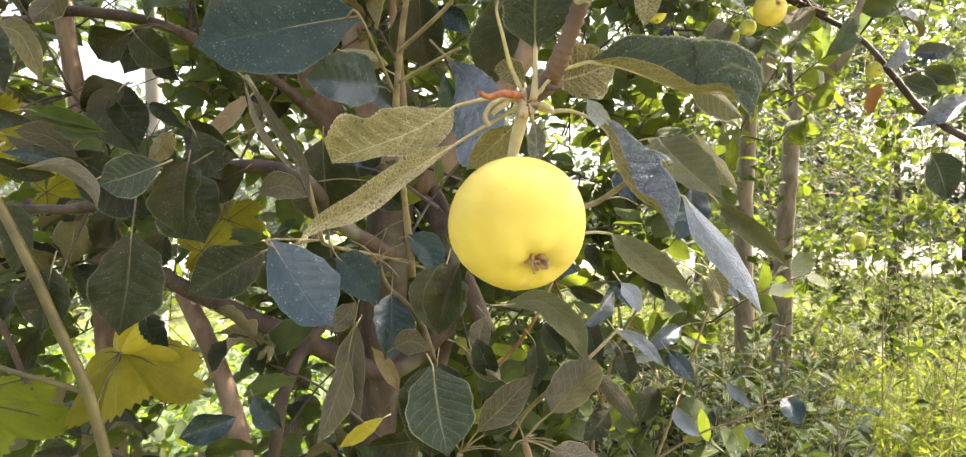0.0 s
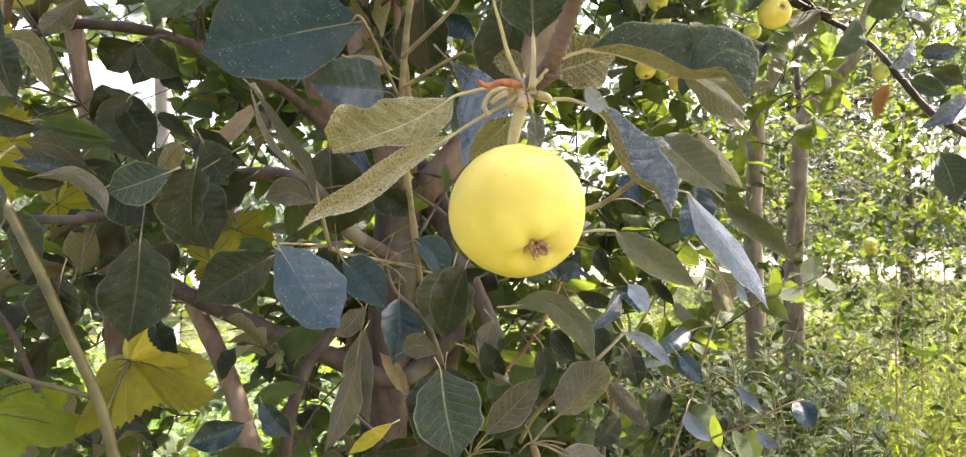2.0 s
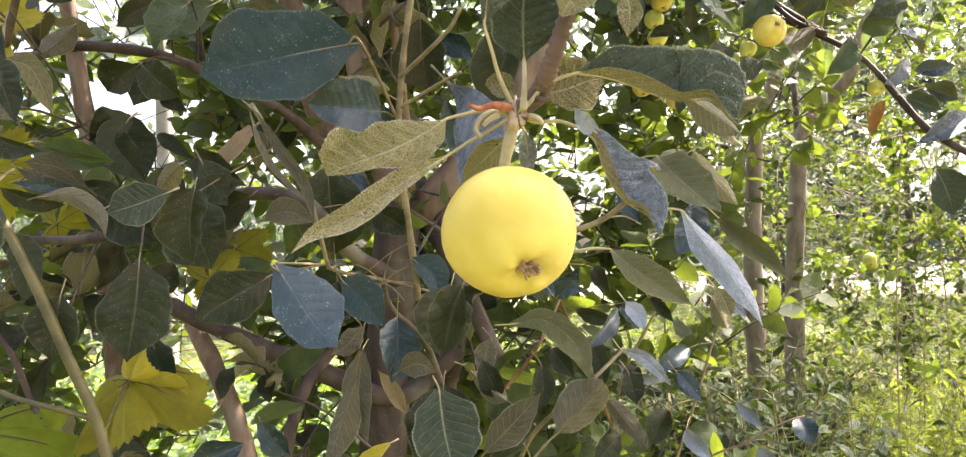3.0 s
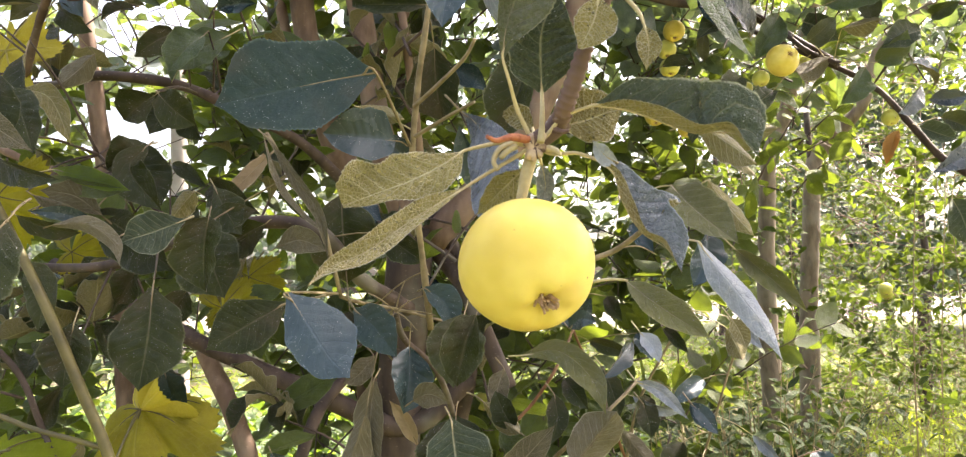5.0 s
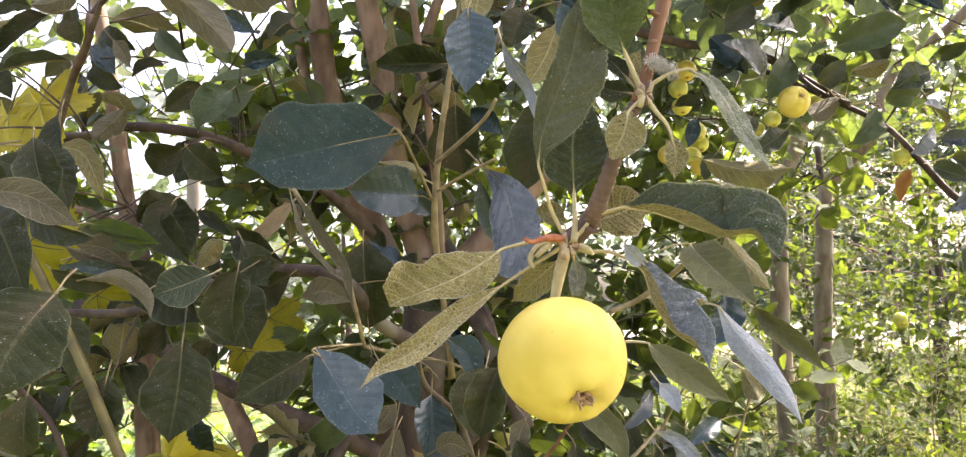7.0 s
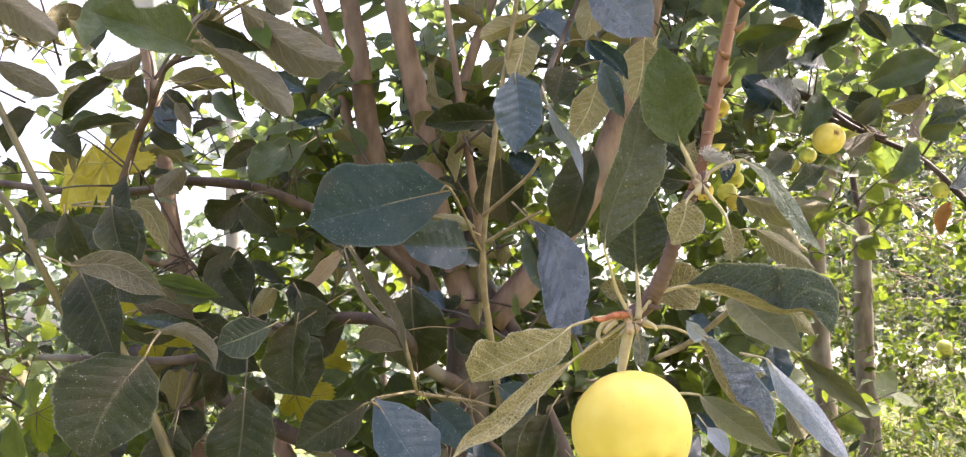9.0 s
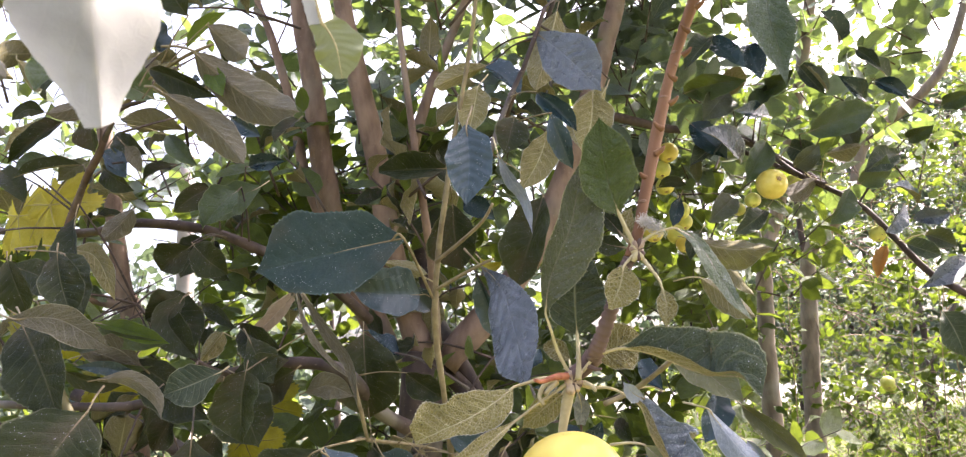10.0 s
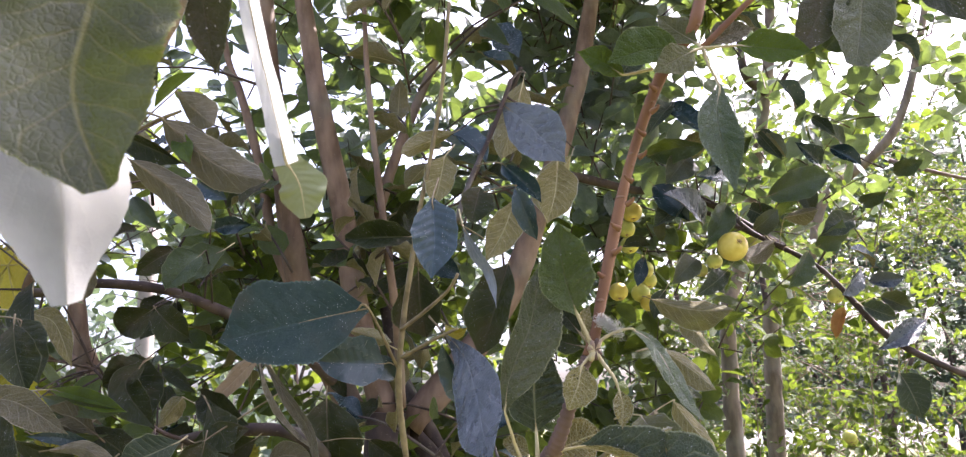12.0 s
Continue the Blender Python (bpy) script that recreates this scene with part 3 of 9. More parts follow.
    for one in mats or (TOP, UNDER, STALK):
        me.materials.append(one)
    return me, base


def blade(parent, line, left, right, roll=0, fold=((8,), (8,)), curl=((0,), (0,)), kind="dark", stem=None, stalk=0.001, wave=0.05, quilt=0.03, teeth=0.03, nu=60, nv=6, label=""):
    """One leaf along its midrib line, with its petiole through the points of stem."""
    LEAVES[0] += 1
    me, base = blade_mesh(line, left, right, roll, fold, curl, KINDS[kind], wave, quilt, teeth, LEAVES[0], nu, nv)
    ob = new("leaf", me)
    ob.location = base
    under(ob, parent)
    if label:
        tagged(ob, label)
    first = Vector(line[1]) - base
    start = [Vector(p) for p in stem] if stem else [base - first * 0.5 + Vector((0, 0.5, 0.3)) * first.length * 0.4]
    thin = max(0.0004, max(max(left), max(right)) * 0.026)
    bm = bmesh.new()
    tube_into(bm, [p - base for p in start] + [Vector((0, 0, 0)), first * 0.3], stalk * 1.05, min(thin, stalk * 0.8), 8, 6, 0.22)
    pet = part("petiole", bm, KINDS[kind][2] if stem else STALK_DARK)
    pet.parent = ob
    return ob


def apple_mesh(radius, seed=0, ribs=0.018, squash=0.93):
    """Apple round the z axis, its calyx basin at the bottom."""
    rnd = random.Random(seed)
    ph = rnd.uniform(0, 6.28)
    bm = bmesh.new()
    rows, cols = 28, 40
    verts = []
    for i in range(rows + 1):
        a = math.pi * i / rows
        line = []
        for k in range(cols):
            b = 2 * math.pi * k / cols
            r = math.sin(a) ** 0.88 if 0 < i < rows else 0.0
            z = math.cos(a) * squash
            z -= 0.26 * math.exp(-((r / 0.20) ** 2)) if a < 1.2 else 0
            z += 0.24 * math.exp(-((r / 0.27) ** 2)) if a > 1.9 else 0
            low = max(0.0, -math.cos(a)) ** 2
            r *= 1 + ribs * math.cos(5 * b + ph) * (0.25 + 3.0 * low) + 0.012 * math.sin(2 * b + ph) - 0.07 * max(0, -math.cos(a))
            z += ribs * 2.4 * low * math.cos(5 * b + ph) * min(r * 2, 1)
            line.append((r * math.cos(b), r * math.sin(b), z))
        if i in (0, rows):
            verts.append([bm.verts.new(Vector((0, 0, line[0][2])) * radius)])
        else:
            verts.append([bm.verts.new(Vector(q) * radius) for q in line])
    for i in range(rows):
        for k in range(cols):
            a, b = verts[i], verts[i + 1]
            k2 = (k + 1) % cols
            if i == 0:
                f = bm.faces.new((a[0], b[k], b[k2]))
            elif i == rows - 1:
                f = bm.faces.new((a[k], b[0], a[k2]))
            else:
                f = bm.faces.new((a[k], b[k], b[k2], a[k2]))
            f.smooth = True
    return bm


def apple(at, radius, down=(0, -0.3, -1), mat=None, label="", stem_to=None, seed=0, group="", thick=1.0):
    """A hanging apple with its dried calyx and stem."""
    at, down = Vector(at), Vector(down).normalized()
    turn = (-down).to_track_quat("Z", "Y").to_matrix().to_4x4()
    ob = thing("apple", at, label, "apple", group)
    fruit = part("fruit", apple_mesh(radius, seed), mat or APPLE, ob)
    fruit.matrix_basis = turn
    rnd = random.Random(seed + 5)
    bm = bmesh.new()
    tube_into(bm, [(0, 0, -radius * 0.60), (0, 0, -radius * 0.70), (0, 0, -radius * (0.72 if radius > 0.02 else 0.86))], radius * 0.09, radius * 0.05, 7, 3, 0.5)
    cal = part("calyx", bm, CALYX, ob, "dry brown tuft of sepals")
    cal.matrix_basis = turn
    for k in range(18 if radius > 0.02 else 0):
        bm = bmesh.new()
        a = k * 2.4
        s = radius * 0.03 * (k % 5)
        base = Vector((math.cos(a) * s, math.sin(a) * s, -radius * 0.66))
        tip = base + Vector((math.cos(a) * radius * rnd.uniform(0.02, 0.12), math.sin(a) * radius * rnd.uniform(0.02, 0.12), -radius * rnd.uniform(0.14, 0.27)))
        tube_into(bm, [base, base.lerp(tip, 0.5) + Vector((rnd.uniform(-1, 1), rnd.uniform(-1, 1), 0)) * radius * 0.03, tip], radius * 0.04, radius * 0.018, 5, 3, 0.3)
        part("sepal", bm, CALYX, cal)
    top = at - down * radius * 0.66
    end = Vector(stem_to) if stem_to else at - down * radius * 1.3 + Vector((0, 0, radius * 0.5))
    bm = bmesh.new()
    tube_into(bm, [top - at, (top.lerp(end, 0.5) - at) + Vector((0, 0, 0.08)) * radius, end - at], radius * 0.070 * thick, radius * 0.090 * thick, 9, 8, 0.5)
    part("stem", bm, STALK, ob)
    return ob


# ---------------------------------------------------------------- masses of leaves
def sprays(rnd, count, starts, reach, leaf_size, per, droop=0.35, up=0.5):
    """Twigs and the leaves along them. starts(rnd) gives a place and an outward direction."""
    twigs, rows = [], []
    for _ in range(count):
        p, way = starts(rnd)
        way = (way + Vector((rnd.gauss(0, 0.5), rnd.gauss(0, 0.5), rnd.gauss(up * 0.5, 0.4)))).normalized()
        ln = reach * rnd.uniform(0.5, 1.3)
        pts = [p, p + way * ln * 0.5 + Vector((0, 0, 0.03)) * ln, p + way * ln + Vector((0, 0, -droop * 0.3)) * ln]
        twigs.append(pts)
        n = max(2, int(per * rnd.uniform(0.6, 1.3)))
        for k in range(n):
            f = (k + 0.5) / n
            f = 0.15 + 0.85 * f
            c = pts[0] * (1 - f) ** 2 + pts[1] * 2 * f * (1 - f) + pts[2] * f * f
            a = k * 2.4 + rnd.uniform(-0.5, 0.5)
            side = way.cross(Vector((0, 0, 1)))
            side = side.normalized() if side.length > 0.05 else Vector((1, 0, 0))
            up_ = side.cross(way)
            d = (side * math.cos(a) + up_ * math.sin(a)) * 0.9 + way * 0.55 + Vector((0, 0, -droop * rnd.uniform(0.3, 1.6)))
            d = (d + Vector((rnd.gauss(0, 0.25), rnd.gauss(0, 0.25), rnd.gauss(0, 0.25)))).normalized()
            nrm = Vector((rnd.gauss(0, 0.55), rnd.gauss(-0.25, 0.55), 0.8))
            size = leaf_size * rnd.uniform(0.6, 1.25)
            rows.append((c + d * size * 0.3, d, nrm, size))
    return twigs, rows


def twig_part(parent, twigs, r, mat, name="brushwood"):
    verts, faces = [], []
    for pts in twigs:
        line = [pts[0] * (1 - f) ** 2 + pts[1] * 2 * f * (1 - f) + pts[2] * f * f for f in (0, 0.33, 0.67, 1)]
        way = (pts[2] - pts[0]).normalized()
        side = way.cross(Vector((0.3, 0.9, 0.2))).normalized()
        up_ = side.cross(way)
        o = len(verts)
        for i, c in enumerate(line):
            rr = r * (1 - 0.22 * i)
            for k in range(4):
                a = k * math.pi / 2
                verts.append(c + (side * math.cos(a) + up_ * math.sin(a)) * rr)
        for i in range(3):
            for k in range(4):
                faces.append((o + i * 4 + k, o + i * 4 + (k + 1) % 4, o + i * 4 + 4 + (k + 1) % 4, o + i * 4 + 4 + k))
    me = bpy.data.meshes.new(name)
    me.from_pydata([tuple(v) for v in verts], [], faces)
    me.materials.append(mat)
    me.shade_smooth()
    ob = under(new(name, me), parent)
    return tagged(ob, "thin brown twigs", kind="stuff")


STRIP = ((0.0, 0.08), (0.22, 0.82), (0.52, 1.0), (0.80, 0.66), (1.0, 0.03))
FAR_STRIP = ((0.0, 0.1), (0.45, 1.0), (1.0, 0.04))


def foliage_part(parent, rows, mat, aspect=0.52, name="foliage", label="", seed=1, curve=0.12, strip=STRIP):
    """Many small leaves, a few cross-lines each, joined into one mesh."""
    rng = np.random.default_rng(seed)
    n = len(rows)
    c = np.array([tuple(r[0]) for r in rows])
    d = np.array([tuple(r[1]) for r in rows])
    up_ = np.array([tuple(r[2]) for r in rows])
    size = np.array([r[3] for r in rows])
    d /= np.linalg.norm(d, axis=1)[:, None]
    x = np.cross(d, up_)
    x /= np.linalg.norm(x, axis=1)[:, None] + 1e-9
    z = np.cross(x, d)
    wid = size * aspect * rng.uniform(0.42, 0.62, n)
    foldv = rng.uniform(0.0, 0.45, n)
    bendv = rng.uniform(-curve, curve * 2.0, n)
    each = 3 * len(strip)
    verts = np.zeros((n, each, 3))
    uvs = np.zeros((each, 2))
    for i, (u, w) in enumerate(strip):
        mid = c + d * (size * (u - 0.3))[:, None] + z * (size * bendv * (0.25 - (u - 0.5) ** 2) * 2)[:, None]
        for j, s in enumerate((-1, 0, 1)):
            verts[:, i * 3 + j] = mid + x * (s * wid * w)[:, None] + z * (abs(s) * wid * w * foldv)[:, None]
            uvs[i * 3 + j] = (u, 0.5 + 0.5 * s)
    quad = np.array([(i * 3 + j, i * 3 + j + 1, i * 3 + j + 4, i * 3 + j + 3) for i in range(len(strip) - 1) for j in range(2)])
    faces = (quad[None] + (np.arange(n) * each)[:, None, None]).reshape(-1, 4)
    me = bpy.data.meshes.new(name)
    me.vertices.add(n * each)
    me.vertices.foreach_set("co", verts.reshape(-1))
    me.loops.add(faces.size)
    me.loops.foreach_set("vertex_index", faces.reshape(-1))
    me.polygons.add(len(faces))
    me.polygons.foreach_set("loop_start", np.arange(0, faces.size, 4))
    uvl = me.uv_layers.new(name="leaf")
    uvl.data.foreach_set("uv", uvs[faces.reshape(-1) % each].reshape(-1))
    me.update(calc_edges=True)
    me.shade_smooth()
    me.materials.append(mat)
    ob = under(new(name, me), parent)
    return tagged(ob, label or "dense small green leaves", kind="stuff")


LEAF_SET = {}


def leaf_parts(parent, rows, kind="dark", seed=3):
    """Single leaves as parts of their own, out of a few shared meshes."""
    rnd = random.Random(seed)
    if kind not in LEAF_SET:
        LEAF_SET[kind] = [leaf_mesh(1.0, rnd.uniform(0.46, 0.66), rnd.uniform(-0.04, 0.18), (rnd.uniform(-5, 55), rnd.uniform(-5, 55)), rnd.uniform(0.04, 0.12),
                                    rnd.uniform(-35, 35), 1.0 if k % 2 else 0.3, 100 + k, 14, 4, 0.016, False, KINDS[kind], (rnd.uniform(-20, 60), rnd.uniform(-20, 60))) for k in range(7)]
    for c, d, nrm, size in rows:
        y = d.normalized()
        x = y.cross(nrm).normalized()
        z = x.cross(y)
        m = Matrix((x * size, y * size, z * size)).transposed().to_4x4()
        m.translation = c - y * size * 0.3
        ob = new("leaf", rnd.choice(LEAF_SET[kind]))
        ob.matrix_basis = m
        under(ob, parent)


# ---------------------------------------------------------------- ground, track and distance
def sheet(name, x0, x1, y0, y1, nx, ny, height, mat, label, category):
    bm = bmesh.new()
    grid = [[bm.verts.new((x0 + (x1 - x0) * i / nx, y0 + (y1 - y0) * j / ny, height(x0 + (x1 - x0) * i / nx, y0 + (y1 - y0) * j / ny))) for j in range(ny + 1)] for i in range(nx + 1)]
    for i in range(nx):
        for j in range(ny):
            f = bm.faces.new((grid[i][j], grid[i + 1][j], grid[i + 1][j + 1], grid[i][j + 1]))
            f.smooth = True
    return tagged(part(name, bm, mat), label, category, kind="structure")


sheet("ground", -300, 300, -200, 400, 120, 120, lambda x, y: 0.0, SOIL, "brown earth ground under the weeds", "ground")
sheet("track", -90, 110, 27, 48, 60, 16, lambda x, y: 0.02 + 0.01 * noise.noise(Vector((x, y, 0))), ROADM, "pale dusty open ground behind the trees", "track")


def vine_leaf(parent, base, tip, roll, mat, size=1.0, seed=0, stem=None, label="", droop=0.62):
    """Lobed and toothed vine leaf, ribs fanning from its base."""
    b, t = Vector(base), Vector(tip)
    length = (t - b).length
    rnd = random.Random(seed)
    bm = bmesh.new()
    uvl = bm.loops.layers.uv.new("leaf")
    n, rings = 96, 5
    ph = rnd.uniform(0, 6)
    rows = []
    for k in range(n + 1):
        a = -math.pi * 0.93 + 2 * math.pi * 0.93 * k / n
        lobe = 0.56 + 0.44 * abs(math.cos(a * 2.86)) ** 0.8
        r = length * size * lobe * (0.78 + 0.22 * math.cos(a * 0.5)) * (1.0 + 0.055 * (1 if k % 2 else -1) + 0.03 * math.sin(9 * a + ph))
        row = []
        for i in range(rings + 1):
            f = i / rings
            x, y = math.sin(a) * r * f, math.cos(a) * r * f
            z = length * (0.07 * f * math.cos(a * 5 + ph) - droop * f * f * (0.4 + 0.6 * math.sin(a) ** 2) + 0.05 * f * math.cos(2 * a))
            row.append(bm.verts.new((x, y, z)))
        rows.append(row)
    for k in range(n):
        for i in range(rings):
            vs = (rows[k][i], rows[k + 1][i], rows[k + 1][i + 1], rows[k][i + 1])
            f = bm.faces.new(vs)
            f.smooth = True
            for loop, (p, q) in zip(f.loops, ((k, i), (k + 1, i), (k + 1, i + 1), (k, i + 1))):
                lane = (p / n * 5) % 1.0
                loop[uvl].uv = (q / rings, lane)
    bmesh.ops.remove_doubles(bm, verts=bm.verts, dist=0.0001)
    for k in range(5):
        a = -2.2 + 1.1 * k
        pts = [Vector((math.sin(a), math.cos(a), 0)) * length * size * f * 0.75 + Vector((0, 0, length * (0.006 + 0.05 * f - (droop - 0.02) * f * f * (0.4 + 0.6 * math.sin(a) ** 2)))) for f in (0, 0.4, 0.8, 1.0)]
        tube_into(bm, pts, length * 0.014, length * 0.004, 5, 3, 0, 0, 1)
    ob = part("leaf", bm, (mat, VINE_RIB if mat is YELLOW else VINE_STEM), None, label)
    ob.matrix_basis = leaf_frame(b, t, roll)
    pose_ = ob.matrix_basis.copy()
    under(ob, parent)
    s = Vector(stem) if stem else b + Vector((0.02, 0.03, 0.05))
    bm = bmesh.new()
    tube_into(bm, [s, s.lerp(b, 0.5) + Vector((0, 0, 0.006)), b], 0.0016, 0.0013, 6, 4, 0.1)
    pet = part("petiole", bm, VINE_STEM)
    pet.parent = ob
    pet.matrix_parent_inverse = pose_.inverted()
    return ob


def limb_post(foot, r, top):
    ob = thing("post", (foot[0], foot[1], 0), "pale weathered post behind the branches", "post")
    bm = bmesh.new()
    tube_into(bm, [(0, 0, -0.05), (0.005, 0, top * 0.5), (0, 0, top + 0.25)], r, r * 0.93, 12, 6, 0.03)
    part("shaft", bm, POST, ob)
    return ob


# ---------------------------------------------------------------- the shoot with the ripe apple
shoot = thing("fruiting_shoot", (0.023, 0.392, 1.49), "apple shoot with dusty leaves and a ringed brown spur", "apple branch")
limb("spur", shoot, [(0.0344, 0.394, 1.4993), (0.0373, 0.386, 1.5057), (0.0406, 0.381, 1.5132), (0.0455, 0.376, 1.5252), (0.0492, 0.373, 1.5354), (0.0541, 0.371, 1.5466), (0.0579, 0.371, 1.5536)], 0.0042, 0.0033, BARK_SPUR, sides=16, steps=9, knobs=0.2, rings=0.17)
limb("stem", shoot, [(0.0579, 0.371, 1.5536), (0.0636, 0.373, 1.5667), (0.0716, 0.38, 1.5935), (0.0951, 0.392, 1.6690), (0.119, 0.382, 1.7251), (0.1343, 0.362, 1.7430), (0.1436, 0.362, 1.7653), (0.1678, 0.4, 1.8425), (0.275, 0.896, 2.319), (0.413, 1.514, 3.084)], 0.0031, 0.0046, BARK_RED, sides=12, steps=8, knobs=0.22)
for k in range(9):
    c = Vector((0.0716, 0.38, 1.5935)).lerp(Vector((0.119, 0.382, 1.7251)), (k + 0.4) / 9)
    out = Vector((0.8 if k % 2 else -0.9, -0.5, 0.25)).normalized()
    limb("bud", shoot, [c, c + out * 0.0040 + Vector((0, 0, 0.0006)), c + out * 0.0058 + Vector((0, 0, 0.0022))], 0.0021, 0.0007, BARK_RED, 7, 4, 0.3)
blade(shoot, [(-0.0095, 0.384, 1.4877), (-0.0204, 0.3795, 1.4803), (-0.0338, 0.375, 1.4731), (-0.0469, 0.3705, 1.4679), (-0.063, 0.366, 1.4618)], (0.0000, 0.0055, 0.0121, 0.0143, 0.0127, 0.0198, 0.0110), (0.0000, 0.0099, 0.0121, 0.0094, 0.0061, 0.0044, 0.0011), 180, ((10,), (-16,)), ((0, -10, -20, -40, -80), (0,)), kind="felt", stem=[(0.023, 0.39, 1.4900), (0.0073, 0.389, 1.4915), (-0.0011, 0.386, 1.4898)], stalk=0.0012, wave=0.06, quilt=0.06)
blade(shoot, [(-0.0109, 0.38, 1.4690), (-0.0224, 0.3708, 1.4609), (-0.0347, 0.3616, 1.4519), (-0.0489, 0.3524, 1.4408), (-0.0622, 0.3432, 1.4342), (-0.0698, 0.334, 1.4262)], (0.0008, 0.0057, 0.0072, 0.0067, 0.0046, 0.0000), (0.0008, 0.0036, 0.0057, 0.0067, 0.0052, 0.0000), 180, ((-30,), (-36,)), kind="felt", stem=[(0.023, 0.39, 1.4900), (0.0129, 0.388, 1.4838), (0.0002, 0.384, 1.4762)], stalk=0.0012, wave=0.05, quilt=0.07)
blade(shoot, [(0.0508, 0.382, 1.5056), (0.0654, 0.3784, 1.5020), (0.081, 0.3748, 1.4946), (0.094, 0.3712, 1.4885), (0.1078, 0.3676, 1.4886), (0.1184, 0.364, 1.4757)], (0.0011, 0.0155, 0.0224, 0.0246, 0.0203, 0.0000), (0.0008, 0.0069, 0.0091, 0.0091, 0.0096, 0.0000), 0, ((4, 0, -6, -4), (122, 120, 112, 96, 60)), kind="flecked", stem=[(0.023, 0.39, 1.4900), (0.0286, 0.39, 1.4940), (0.0372, 0.387, 1.5023)], stalk=0.0012, wave=0.03, quilt=0.05, nu=64)
blade(shoot, [(0.0523, 0.382, 1.4798), (0.0582, 0.3786, 1.4737), (0.0617, 0.3752, 1.4590), (0.069, 0.3718, 1.4454), (0.0774, 0.3684, 1.4401), (0.0839, 0.365, 1.4278)], (0.0011, 0.0097, 0.0204, 0.0220, 0.0124, 0.0000), (0.0008, 0.0064, 0.0091, 0.0070, 0.0070, 0.0000), 0, ((2, -6, -10, 0), (112, 112, 104, 80)), kind="dusty", stem=[(0.023, 0.39, 1.4900), (0.0314, 0.39, 1.4854), (0.0424, 0.386, 1.4845)], stalk=0.0012, wave=0.05, quilt=0.05, nu=64)
blade(shoot, [(0.0597, 0.379, 1.4781), (0.0545, 0.3755, 1.4810), (0.0489, 0.372, 1.4876)], (0.0016, 0.0044, 0.0038, 0.0000), (0.0011, 0.0033, 0.0033, 0.0000), 0, ((10,), (20,)), kind="pale", wave=0.1)
blade(shoot, [(0.0102, 0.369, 1.5261), (0.0124, 0.3668, 1.5397), (0.0193, 0.3645, 1.5571), (0.0273, 0.3622, 1.5738), (0.0358, 0.36, 1.6095)], (0.0009, 0.0058, 0.0087, 0.0087, 0.0064, 0.0000), (0.0009, 0.0127, 0.0185, 0.0173, 0.0127, 0.0000), 0, ((34, 30, 24, 16), (4, -6, -4, 6)), kind="hoary", stem=[(0.023, 0.39, 1.4900), (0.016, 0.384, 1.5047), (0.0127, 0.374, 1.5166)], stalk=0.0011, wave=0.08, quilt=0.06, nu=64)
blade(shoot, [(0.0273, 0.391, 1.5152), (0.0272, 0.3893, 1.5298), (0.0286, 0.3877, 1.5450), (0.0371, 0.386, 1.5623)], (0.0018, 0.0135, 0.0159, 0.0153, 0.0122, 0.0067, 0.0000), (0.0018, 0.0141, 0.0190, 0.0202, 0.0159, 0.0086, 0.0000), 0, ((14,), (10,)), kind="flecked", stem=[(0.0259, 0.384, 1.4898), (0.027, 0.386, 1.5015)], stalk=0.0017, wave=0.08, quilt=0.06)
blade(shoot, [(0.0368, 0.412, 1.5026), (0.0485, 0.4147, 1.5058), (0.0591, 0.4173, 1.5098), (0.0685, 0.42, 1.5119)], (0.0018, 0.0110, 0.0147, 0.0104, 0.0000), (0.0031, 0.0147, 0.0159, 0.0104, 0.0000), 180, ((-12,), (-12,)), kind="felt", stem=[(0.023, 0.39, 1.4900)], stalk=0.001, wave=0.06)
blade(shoot, [(0.0223, 0.405, 1.5010), (0.0152, 0.4065, 1.5069), (0.0077, 0.408, 1.5092)], (0.0012, 0.0060, 0.0066, 0.0018), (0.0012, 0.0054, 0.0054, 0.0012), 180, ((-18,), (-12,)), kind="felt", stem=[(0.023, 0.39, 1.4900)], stalk=0.001)
blade(shoot, [(0.0171, 0.412, 1.4819), (0.0057, 0.421, 1.4734), (-0.0085, 0.43, 1.4619)], (0.0012, 0.0062, 0.0075, 0.0050, 0.0000), (0.0012, 0.0081, 0.0093, 0.0062, 0.0000), 180, ((-18,), (-12,)), kind="olive", stem=[(0.023, 0.39, 1.4900)], stalk=0.001)
blade(shoot, [(0.0261, 0.404, 1.4829), (0.0275, 0.407, 1.4738), (0.0265, 0.41, 1.4639)], (0.0009, 0.0042, 0.0045, 0.0024), (0.0009, 0.0045, 0.0045, 0.0024), 0, ((20,), (20,)), kind="dusty", stem=[(0.023, 0.39, 1.4900)], stalk=0.001)
limb("bud_scale", shoot, [(0.0152, 0.388, 1.4912), (0.0074, 0.384, 1.4879), (0.004, 0.382, 1.4820), (0.006, 0.381, 1.4774)], 0.0017, 0.0011, STALK, sides=7, knobs=0.5)
bm = bmesh.new()
tube_into(bm, [(0.021, 0.388, 1.492), (0.013, 0.379, 1.492), (0.006, 0.375, 1.49), (0.002, 0.37, 1.491)], 0.0017, 0.0011, 7, 6, 1.3)
under(part("bud_scale", bm, BUD, None, "shrivelled orange bud scale"), shoot)
